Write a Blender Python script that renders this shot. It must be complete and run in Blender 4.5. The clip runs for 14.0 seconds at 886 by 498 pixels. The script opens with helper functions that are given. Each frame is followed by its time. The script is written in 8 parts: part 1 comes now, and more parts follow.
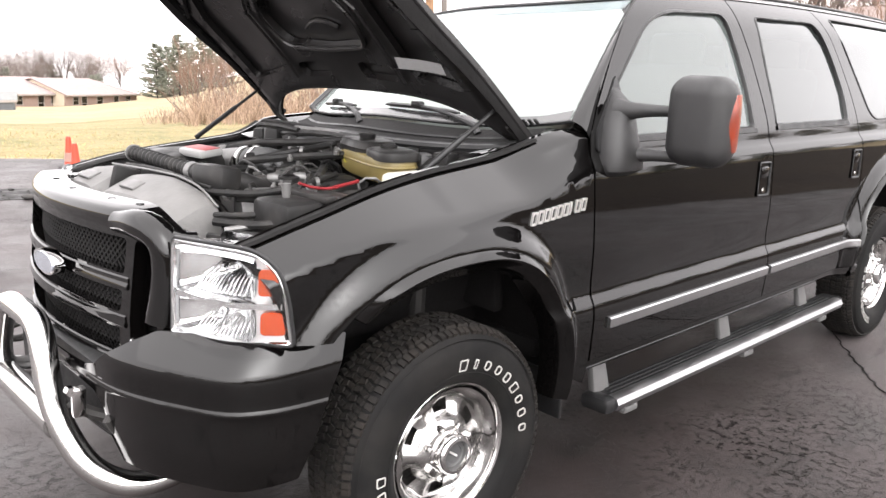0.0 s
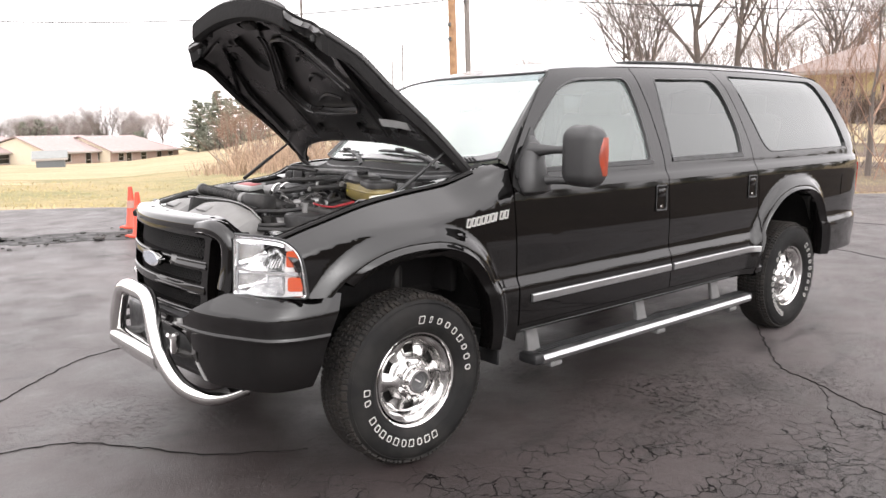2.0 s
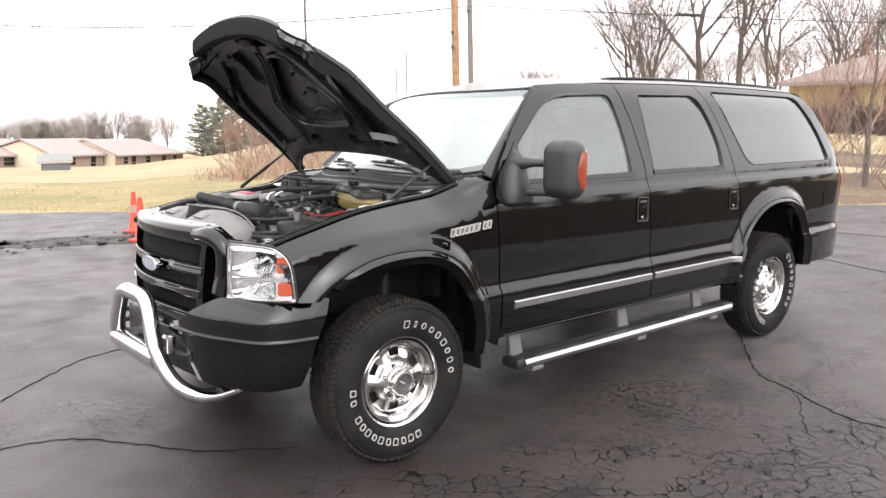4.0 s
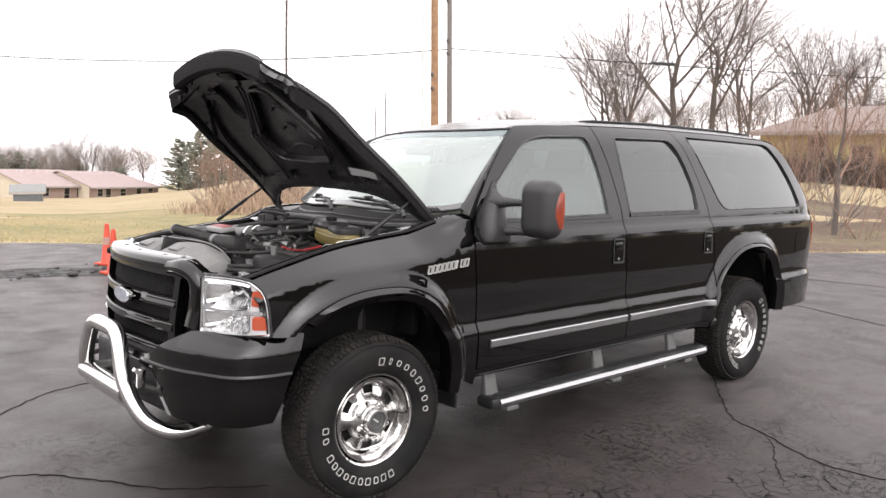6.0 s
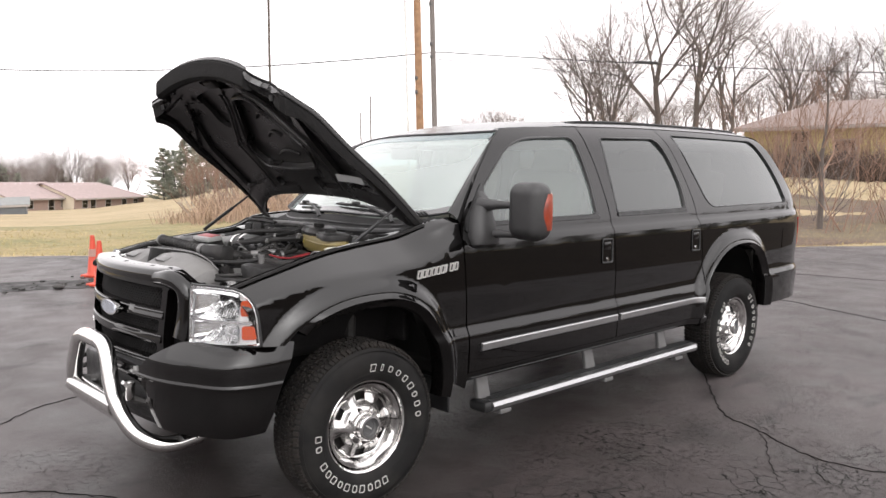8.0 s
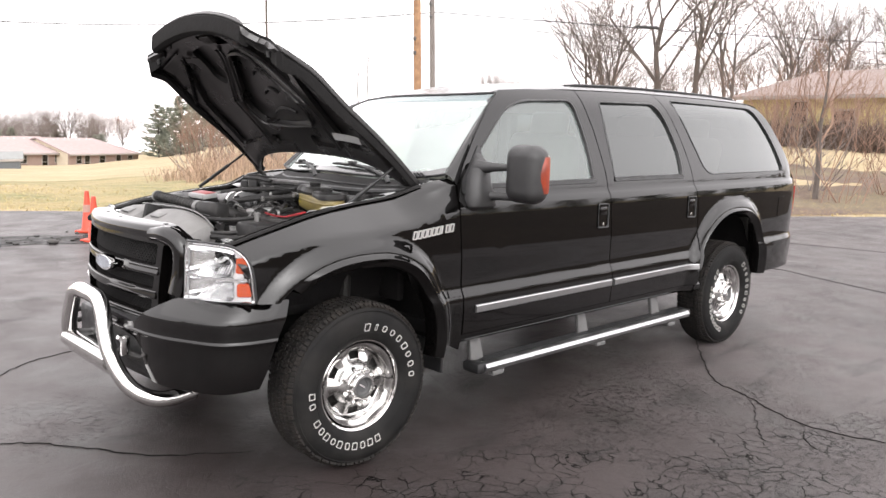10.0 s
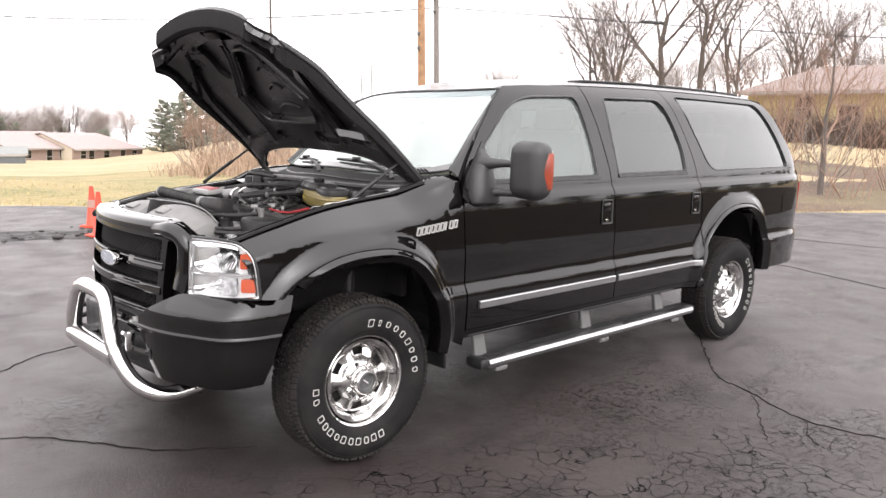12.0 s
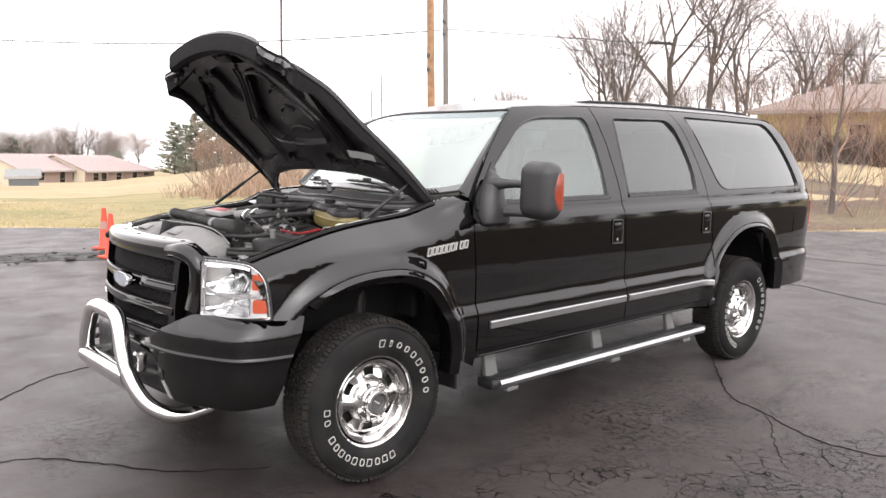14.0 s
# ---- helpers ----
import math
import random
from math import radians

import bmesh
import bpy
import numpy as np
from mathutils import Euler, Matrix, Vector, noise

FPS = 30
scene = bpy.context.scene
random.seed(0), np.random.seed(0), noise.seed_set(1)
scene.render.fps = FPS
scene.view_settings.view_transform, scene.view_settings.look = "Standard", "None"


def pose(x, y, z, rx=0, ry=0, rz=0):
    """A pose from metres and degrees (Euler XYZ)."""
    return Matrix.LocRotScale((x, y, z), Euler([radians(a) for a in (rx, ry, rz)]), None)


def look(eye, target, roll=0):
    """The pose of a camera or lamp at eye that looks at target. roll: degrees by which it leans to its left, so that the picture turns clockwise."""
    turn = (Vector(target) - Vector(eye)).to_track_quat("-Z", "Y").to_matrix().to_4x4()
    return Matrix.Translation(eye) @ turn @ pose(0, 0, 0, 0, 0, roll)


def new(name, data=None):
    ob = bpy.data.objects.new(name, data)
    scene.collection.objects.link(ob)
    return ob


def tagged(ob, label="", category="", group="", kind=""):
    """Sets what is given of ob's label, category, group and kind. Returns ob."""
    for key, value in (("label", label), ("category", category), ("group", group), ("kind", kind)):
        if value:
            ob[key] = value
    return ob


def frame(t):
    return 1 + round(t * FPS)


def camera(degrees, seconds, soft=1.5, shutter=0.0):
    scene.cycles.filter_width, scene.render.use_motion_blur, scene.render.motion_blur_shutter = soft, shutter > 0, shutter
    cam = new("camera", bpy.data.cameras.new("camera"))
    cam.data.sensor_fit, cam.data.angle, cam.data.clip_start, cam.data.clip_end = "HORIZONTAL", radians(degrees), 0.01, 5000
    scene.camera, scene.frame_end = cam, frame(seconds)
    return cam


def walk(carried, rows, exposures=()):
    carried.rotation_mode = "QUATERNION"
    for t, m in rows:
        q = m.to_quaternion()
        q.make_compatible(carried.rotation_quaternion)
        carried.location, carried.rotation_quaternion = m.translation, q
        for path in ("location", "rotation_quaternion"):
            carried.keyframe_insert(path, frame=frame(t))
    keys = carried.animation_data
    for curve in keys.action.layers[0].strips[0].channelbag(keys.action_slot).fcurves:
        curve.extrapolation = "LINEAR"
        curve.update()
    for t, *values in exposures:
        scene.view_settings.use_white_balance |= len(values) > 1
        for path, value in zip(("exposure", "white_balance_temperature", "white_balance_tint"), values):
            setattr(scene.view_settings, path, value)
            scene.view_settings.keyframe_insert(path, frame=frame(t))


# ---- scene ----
cam = camera(57.6, 14.0)
PATH = [
    (0, (-1.56, -2.505, 1.522), (-0.212, -1.1, 1.069), 1.9),
    (0.5, (-1.799, -2.852, 1.541), (-0.464, -1.416, 1.149), -0.4),
    (1, (-1.917, -3.164, 1.567), (-0.606, -1.706, 1.17), 0.5),
    (1.5, (-2.019, -3.426, 1.587), (-0.772, -1.909, 1.209), -0.5),
    (2, (-2.176, -3.615, 1.584), (-0.881, -2.131, 1.239), 0.1),
    (2.5, (-2.219, -3.78, 1.603), (-0.921, -2.292, 1.285), 0.4),
    (2.7, (-2.211, -3.83, 1.621), (-0.915, -2.341, 1.301), -0.6),
    (4.8, (-2.231, -3.788, 1.625), (-0.931, -2.304, 1.295), 1.6),
    (5, (-2.227, -3.792, 1.621), (-0.911, -2.315, 1.326), 1.1),
    (5.5, (-2.224, -3.802, 1.618), (-0.885, -2.338, 1.368), 1.2),
    (6, (-2.227, -3.791, 1.611), (-0.883, -2.328, 1.38), 2.0),
    (6.5, (-2.222, -3.781, 1.613), (-0.874, -2.321, 1.383), 1.1),
    (7, (-2.217, -3.782, 1.613), (-0.86, -2.33, 1.384), 0.5),
    (7.5, (-2.221, -3.781, 1.614), (-0.855, -2.338, 1.39), 0.6),
    (8, (-2.222, -3.781, 1.615), (-0.856, -2.337, 1.392), 0.7),
    (8.5, (-2.221, -3.779, 1.612), (-0.858, -2.334, 1.376), 1.0),
    (8.7, (-2.22, -3.777, 1.611), (-0.86, -2.333, 1.355), 1.3),
    (11, (-2.229, -3.78, 1.606), (-0.857, -2.361, 1.282), 1.9),
    (11.5, (-2.23, -3.78, 1.611), (-0.864, -2.356, 1.283), 2.1),
    (12, (-2.227, -3.782, 1.611), (-0.867, -2.352, 1.286), 1.9),
    (12.5, (-2.218, -3.781, 1.611), (-0.864, -2.342, 1.297), 1.6),
    (13, (-2.222, -3.779, 1.613), (-0.871, -2.334, 1.316), 1.5),
    (13.5, (-2.229, -3.783, 1.613), (-0.881, -2.333, 1.328), 1.5),
    (14, (-2.235, -3.785, 1.612), (-0.889, -2.332, 1.336), 1.6),
]
walk(cam, [(t, look(eye, target, roll)) for t, eye, target, roll in PATH],
     exposures=[(0, 0.64), (1.5, 0.5), (2.5, 0.41), (5.0, 0.35), (6.0, 0.05), (7.0, -0.08), (8.0, -0.08), (8.6, 0.02), (11.0, 0.46), (12.0, 0.44), (14.0, 0.28)])

# ---- world and light: a bright overcast winter sky ----
world = bpy.data.worlds.new("world")
scene.world = world
world.use_nodes = True
wn, wl = world.node_tree.nodes, world.node_tree.links
sky = wn.new("ShaderNodeTexSky")
sky.sky_type, sky.sun_disc = "NISHITA", False
sky.sun_elevation, sky.sun_rotation = radians(38), radians(200)
sky.air_density, sky.dust_density, sky.ozone_density = 1.0, 6.0, 1.0
cloud = wn.new("ShaderNodeHueSaturation")
cloud.inputs["Saturation"].default_value = 0.06
wl.new(sky.outputs[0], cloud.inputs["Color"])
veil = wn.new("ShaderNodeMix")
veil.data_type = "RGBA"
veil.inputs[0].default_value = 0.72
veil.inputs[7].default_value = (9.8, 9.35, 9.5, 1)
wl.new(cloud.outputs[0], veil.inputs[6])
wl.new(veil.outputs[2], wn["Background"].inputs[0])
wn["Background"].inputs[1].default_value = 0.27
sun_data = bpy.data.lights.new("sun", "SUN")
sun_data.energy, sun_data.angle, sun_data.color = 1.1, radians(120), (1.0, 0.97, 0.94)
sun = new("sun", sun_data)
sun.matrix_world = look((0, 0, 30), (9, 11, 0))


# ---- materials ----
MATS = {}


def shader(name, color, rough=0.5, metal=0.0, spec=0.5, coat=0.0, coat_rough=0.05, coat_ior=1.5, vary=0.0, scale=20.0, bump=0.0, bump_scale=200.0,
           tint=None, tint_scale=3.0, tint_amount=0.5, rough_vary=0.0, island=0.0):
    """A principled material with two scales of colour variation, uneven gloss and a fine relief."""
    m = bpy.data.materials.new(name)
    m.use_nodes = True
    n, l = m.node_tree.nodes, m.node_tree.links
    b = n["Principled BSDF"]
    b.inputs["Roughness"].default_value = rough
    b.inputs["Metallic"].default_value = metal
    b.inputs["Specular IOR Level"].default_value = spec
    b.inputs["Coat Weight"].default_value = coat
    b.inputs["Coat Roughness"].default_value = coat_rough
    b.inputs["Coat IOR"].default_value = coat_ior
    b.inputs["Base Color"].default_value = (*color, 1)
    geo = n.new("ShaderNodeNewGeometry")
    last = None

    def noise_of(s, detail=5.0):
        t = n.new("ShaderNodeTexNoise")
        t.inputs["Scale"].default_value, t.inputs["Detail"].default_value = s, detail
        l.new(geo.outputs["Position"], t.inputs["Vector"])
        return t.outputs["Fac"]

    if vary or tint:
        mix = n.new("ShaderNodeMix")
        mix.data_type = "RGBA"
        mix.inputs[6].default_value = (*[c * (1 - vary) for c in color], 1)
        mix.inputs[7].default_value = (*[min(1, c * (1 + vary)) for c in color], 1)
        l.new(noise_of(scale), mix.inputs[0])
        last = mix.outputs[2]
    if tint:
        ramp = n.new("ShaderNodeMapRange")
        ramp.inputs[1].default_value, ramp.inputs[2].default_value = 0.45, 0.65
        ramp.inputs[4].default_value = tint_amount
        l.new(noise_of(tint_scale), ramp.inputs[0])
        mix = n.new("ShaderNodeMix")
        mix.data_type = "RGBA"
        l.new(last, mix.inputs[6])
        mix.inputs[7].default_value = (*tint, 1)
        l.new(ramp.outputs[0], mix.inputs[0])
        last = mix.outputs[2]
    if island:
        hue = n.new("ShaderNodeHueSaturation")
        mr = n.new("ShaderNodeMapRange")
        mr.inputs[3].default_value, mr.inputs[4].default_value = 1 - island, 1 + island
        l.new(geo.outputs["Random Per Island"], mr.inputs[0])
        l.new(mr.outputs[0], hue.inputs["Value"])
        if last:
            l.new(last, hue.inputs["Color"])
        else:
            hue.inputs["Color"].default_value = (*color, 1)
        last = hue.outputs[0]
    if last:
        l.new(last, b.inputs["Base Color"])
    if rough_vary:
        mr = n.new("ShaderNodeMapRange")
        mr.inputs[1].default_value, mr.inputs[2].default_value = 0.35, 0.7
        mr.inputs[3].default_value, mr.inputs[4].default_value = max(0, rough - rough_vary), rough + rough_vary
        l.new(noise_of(scale * 0.6), mr.inputs[0])
        l.new(mr.outputs[0], b.inputs["Roughness"])
    if bump:
        bp = n.new("ShaderNodeBump")
        bp.inputs["Strength"].default_value, bp.inputs["Distance"].default_value = 1.0, bump
        l.new(noise_of(bump_scale, 3.0), bp.inputs["Height"])
        l.new(bp.outputs[0], b.inputs["Normal"])
    MATS[name] = m
    return m


def glass(name, tint, base=0.06, rough=0.0, film=0.0, bend=4.0):
    """A thin pane: it lets tinted light through, mirrors more towards grazing angles, and may carry a pale film in
    place of sky glare.
    """
    m = bpy.data.materials.new(name)
    m.use_nodes = True
    n, l = m.node_tree.nodes, m.node_tree.links
    n.remove(n["Principled BSDF"])
    tr, gl, mx, lw = n.new("ShaderNodeBsdfTransparent"), n.new("ShaderNodeBsdfGlossy"), n.new("ShaderNodeMixShader"), n.new("ShaderNodeLayerWeight")
    tr.inputs[0].default_value = (*tint, 1)
    gl.inputs["Roughness"].default_value = rough
    gl.inputs["Color"].default_value = (0.95, 0.96, 0.96, 1)
    lw.inputs[0].default_value = 0.5
    power, scale = n.new("ShaderNodeMath"), n.new("ShaderNodeMath")
    power.operation, power.inputs[1].default_value = "POWER", bend
    scale.operation = "MULTIPLY_ADD"
    scale.inputs[1].default_value, scale.inputs[2].default_value = 1 - base, base
    l.new(lw.outputs["Facing"], power.inputs[0])
    l.new(power.outputs[0], scale.inputs[0])
    l.new(scale.outputs[0], mx.inputs[0])
    through_side = tr.outputs[0]
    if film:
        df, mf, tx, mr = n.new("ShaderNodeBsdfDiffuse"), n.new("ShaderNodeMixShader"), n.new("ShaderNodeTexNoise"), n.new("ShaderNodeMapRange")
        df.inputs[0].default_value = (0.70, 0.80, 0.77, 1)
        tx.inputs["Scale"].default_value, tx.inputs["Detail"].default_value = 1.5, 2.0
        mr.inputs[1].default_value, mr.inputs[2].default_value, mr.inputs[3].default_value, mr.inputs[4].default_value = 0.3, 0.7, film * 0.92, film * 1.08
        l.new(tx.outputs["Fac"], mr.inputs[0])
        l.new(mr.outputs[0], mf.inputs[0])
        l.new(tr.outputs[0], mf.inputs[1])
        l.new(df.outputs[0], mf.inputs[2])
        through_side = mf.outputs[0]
    l.new(through_side, mx.inputs[1])
    l.new(gl.outputs[0], mx.inputs[2])
    l.new(mx.outputs[0], n["Material Output"].inputs[0])
    MATS[name] = m
    return m


PAINT = shader("black_paint", (0.0022, 0.0020, 0.0020), 0.5, spec=0.0, coat=1.0, coat_rough=0.035, coat_ior=1.52, vary=0.3, scale=9, tint=(0.0042, 0.0036, 0.0034), tint_scale=4.0, tint_amount=0.4)
DAMP_PAINT = shader("damp_black_paint", (0.0022, 0.0020, 0.0020), 0.5, spec=0.0, coat=1.0, coat_rough=0.22, coat_ior=1.52, vary=0.3, scale=9, tint=(0.0042, 0.0036, 0.0034), tint_scale=4.0, tint_amount=0.4)
PLASTIC = shader("black_plastic", (0.012, 0.012, 0.0125), 0.45, vary=0.3, scale=30, bump=0.0004, bump_scale=600, rough_vary=0.1)
GREYPLASTIC = shader("grey_plastic", (0.06, 0.06, 0.061), 0.55, vary=0.25, scale=25, bump=0.0005, bump_scale=500)
MIRROR_SHELL = shader("textured_grey_black_plastic", (0.022, 0.0215, 0.022), 0.5, vary=0.2, scale=30, bump=0.0008, bump_scale=500, rough_vary=0.1)
RUBBER = shader("tyre_rubber", (0.0085, 0.0082, 0.0082), 0.7, spec=0.16, vary=0.3, scale=14, tint=(0.021, 0.0195, 0.018), tint_scale=7, tint_amount=0.5, bump=0.0005, bump_scale=300)
TREAD = shader("tread_rubber", (0.014, 0.0125, 0.0115), 0.8, spec=0.25, vary=0.35, scale=25, tint=(0.024, 0.020, 0.017), tint_scale=12, tint_amount=0.7, bump=0.001, bump_scale=200)
WHITE_RUBBER = shader("white_rubber", (0.42, 0.41, 0.39), 0.6, vary=0.15, scale=40)
CHROME = shader("chrome", (0.80, 0.79, 0.78), 0.06, metal=1.0, vary=0.06, scale=10, rough_vary=0.04)
BEZEL = shader("lamp_bezel", (0.72, 0.725, 0.73), 0.42, metal=0.35, coat=0.6, vary=0.05, scale=40)
REFLECTOR = shader("lamp_reflector", (0.88, 0.885, 0.89), 0.17, metal=1.0, vary=0.05, scale=40, bump=0.0012, bump_scale=30)
STEEL = shader("polished_steel", (0.66, 0.65, 0.64), 0.13, metal=1.0, vary=0.1, scale=12, rough_vary=0.05)
ALU = shader("brushed_aluminium", (0.46, 0.46, 0.465), 0.36, metal=1.0, vary=0.1, scale=15, rough_vary=0.06)
BRACKET = shader("pale_grey_bracket", (0.105, 0.103, 0.102), 0.5, vary=0.15, scale=25, bump=0.0004, bump_scale=300)
PALESTRIP = shader("pale_grey_strip", (0.36, 0.36, 0.36), 0.35, vary=0.1, scale=30)
SHROUD = shader("grey_shroud_plastic", (0.15, 0.146, 0.142), 0.5, vary=0.2, scale=14, tint=(0.10, 0.097, 0.094), tint_scale=9, tint_amount=0.6, bump=0.001, bump_scale=90)
WHEELFACE = shader("polished_wheel", (0.56, 0.55, 0.54), 0.2, metal=1.0, vary=0.08, scale=25, rough_vary=0.05)
DULL = shader("dull_aluminium", (0.20, 0.197, 0.195), 0.5, metal=0.55, vary=0.2, scale=12, tint=(0.12, 0.115, 0.11), tint_scale=8, tint_amount=0.5, rough_vary=0.1)
IRON = shader("dark_iron", (0.03, 0.028, 0.027), 0.6, metal=0.3, vary=0.4, scale=20, bump=0.001, bump_scale=120)
BAYBLACK = shader("engine_bay_plastic", (0.016, 0.0155, 0.0155), 0.5, spec=0.25, vary=0.4, scale=25, tint=(0.04, 0.037, 0.035), tint_scale=11, tint_amount=0.6, rough_vary=0.15)
LINER = shader("wheel_well_liner", (0.011, 0.0104, 0.0104), 0.75, spec=0.15, vary=0.4, scale=12, bump=0.002, bump_scale=60)
HOODIN = shader("hood_underside", (0.012, 0.0108, 0.0108), 0.33, vary=0.35, scale=12, coat=0.35, coat_rough=0.2, rough_vary=0.08)
MIRROR_AMBER = shader("mirror_amber_lens", (0.27, 0.040, 0.016), 0.3, coat=0.6, vary=0.25, scale=30, tint=(0.13, 0.022, 0.014), tint_scale=14, tint_amount=0.7)
AMBER = shader("amber_lens", (0.38, 0.050, 0.010), 0.2, coat=1.0, vary=0.15, scale=60)
REDLENS = shader("red_lens", (0.42, 0.02, 0.015), 0.15, coat=1.0, vary=0.15, scale=60)
REDCABLE = shader("red_cable_sleeve", (0.22, 0.014, 0.018), 0.45, vary=0.15, scale=60)
REDPAPER = shader("red_sticker", (0.30, 0.05, 0.055), 0.5, vary=0.1, scale=50)
WHITEPAPER = shader("white_sticker", (0.30, 0.30, 0.295), 0.5, vary=0.06, scale=50)
CREAM = shader("cream_plastic", (0.20, 0.155, 0.055), 0.4, vary=0.2, scale=18, tint=(0.10, 0.075, 0.022), tint_scale=9, tint_amount=0.6)
BLUE = shader("emblem_blue", (0.50, 0.53, 0.60), 0.2, metal=0.6, coat=1.0, vary=0.2, scale=40)
SILVER = shader("silver_letters", (0.74, 0.73, 0.71), 0.35, metal=0.75, vary=0.08, scale=60)
FABRIC = shader("tan_leather", (0.30, 0.27, 0.235), 0.6, vary=0.12, scale=30, bump=0.0006, bump_scale=300)
HEADLINER = shader("headliner", (0.42, 0.41, 0.38), 0.85, vary=0.06, scale=60)
DASH = shader("dashboard", (0.09, 0.085, 0.08), 0.65, vary=0.15, scale=30)
CLEAR = glass("clear_glass", (0.25, 0.32, 0.30), 0.08, film=0.115, bend=4.3)
LENS = glass("clear_lens", (0.97, 0.97, 0.97), 0.05)
FRIT = shader("windshield_band", (0.05, 0.05, 0.051), 0.25, coat=1.0, vary=0.2, scale=20)
SHADEBAND = glass("shade_band", (0.52, 0.60, 0.62), 0.10, bend=4.3)
# the windshield's sky glare is put into a pale diffuse film
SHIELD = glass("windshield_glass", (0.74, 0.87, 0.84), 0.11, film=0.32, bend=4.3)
TINTED = glass("privacy_glass", (0.10, 0.10, 0.105), 0.07, film=0.03, bend=3.8)

# ---- mesh helpers ----


def place_of(ob):
    m = ob.matrix_basis
    return place_of(ob.parent) @ ob.matrix_parent_inverse @ m if ob.parent else m


def mesh_of(name, bm, mats, angle=35):
    me = bpy.data.meshes.new(name)
    layer = bm.verts.layers.float_vector.get("skin")
    normals = []
    if layer:
        bm.normal_update()
        for f in bm.faces:
            own = [v[layer].copy() for v in f.verts]
            on_skin = all(n.length > 0.5 for n in own)
            for n in own:
                if not on_skin:
                    normals.append(tuple(f.normal))
                else:
                    normals.append(tuple(n if n.dot(f.normal) > 0 else -n))
        bm.verts.layers.float_vector.remove(layer)
    bm.to_mesh(me)
    bm.free()
    for m in mats if isinstance(mats, (list, tuple)) else [mats]:
        me.materials.append(m)
    me.polygons.foreach_set("use_smooth", [True] * len(me.polygons))
    me.set_sharp_from_angle(angle=radians(angle))
    if normals:
        me.normals_split_custom_set(normals)
    return me


def link(name, data, parent=None, label="", m=None):
    ob = new(name, data)
    if m is not None:
        ob.matrix_basis = m
    if parent is not None:
        ob.parent = parent
        ob.matrix_parent_inverse = place_of(parent).inverted()
    if label:
        ob["label"] = label
    return ob


def part(name, bm, material, parent, label="", angle=35, m=None):
    return link(name, mesh_of(name, bm, material, angle), parent, label, m)


def thing(name, label, category, at=(0, 0, 0), group="", kind=""):
    ob = new(name)
    ob.empty_display_size = 0.2
    ob.matrix_basis = Matrix.Translation(at)
    return tagged(ob, label, category, group, kind)


def smooth_table(rows):
    """A smooth curve through (x, y) rows, flat beyond the ends."""
    xs, ys = [r[0] for r in rows], [r[1] for r in rows]
    d = [(ys[i + 1] - ys[i]) / (xs[i + 1] - xs[i]) for i in range(len(xs) - 1)]
    s = [d[0]] + [0 if a * b <= 0 else 2 * a * b / (a + b) for a, b in zip(d, d[1:])] + [d[-1]]

    def value(x):
        if x <= xs[0]:
            return ys[0]
        if x >= xs[-1]:
            return ys[-1]
        i = max(k for k in range(len(xs) - 1) if xs[k] <= x)
        h = xs[i + 1] - xs[i]
        t = (x - xs[i]) / h
        return (ys[i] * (1 + 2 * t) * (1 - t) ** 2 + s[i] * h * t * (1 - t) ** 2 + ys[i + 1] * t * t * (3 - 2 * t) + s[i + 1] * h * t * t * (t - 1))
    return value


def path_curve(points, step=0.02):
    """A rounded line through points: its length, and a function of the distance along it."""
    p = [Vector(q) for q in points]
    p = [2 * p[0] - p[1]] + p + [2 * p[-1] - p[-2]]
    fine = []
    for i in range(1, len(p) - 2):
        for k in range(24):
            t = k / 24
            a, b, c, d = p[i - 1:i + 3]
            fine.append(0.5 * ((2 * b) + (c - a) * t + (2 * a - 5 * b + 4 * c - d) * t * t + (3 * b - a - 3 * c + d) * t ** 3))
    fine.append(p[-2])
    run = [0.0]
    for a, b in zip(fine, fine[1:]):
        run.append(run[-1] + (b - a).length)

    def value(s):
        s = min(max(s, 0.0), run[-1])
        i = min(max(np.searchsorted(run, s) - 1, 0), len(fine) - 2)
        return fine[i].lerp(fine[i + 1], (s - run[i]) / max(1e-9, run[i + 1] - run[i]))
    return run[-1], value


def rounded(points, r=0.03, n=5):
    """A polygon with its corners rounded; a corner may carry its own radius as a third number."""
    out = []
    k = len(points)
    for i in range(k):
        p, a, b = Vector(points[i][:2]), Vector(points[i - 1][:2]), Vector(points[(i + 1) % k][:2])
        rr = points[i][2] if len(points[i]) > 2 else r
        u, w = (a - p), (b - p)
        c = min(rr, u.length * 0.48, w.length * 0.48)
        u, w = p + u.normalized() * c, p + w.normalized() * c
        if c < 1e-4:
            out.append(p)
            continue
        for j in range(n + 1):
            t = j / n
            out.append((1 - t) ** 2 * u + 2 * t * (1 - t) * p + t * t * w)
    return [(q.x, q.y) for q in out]


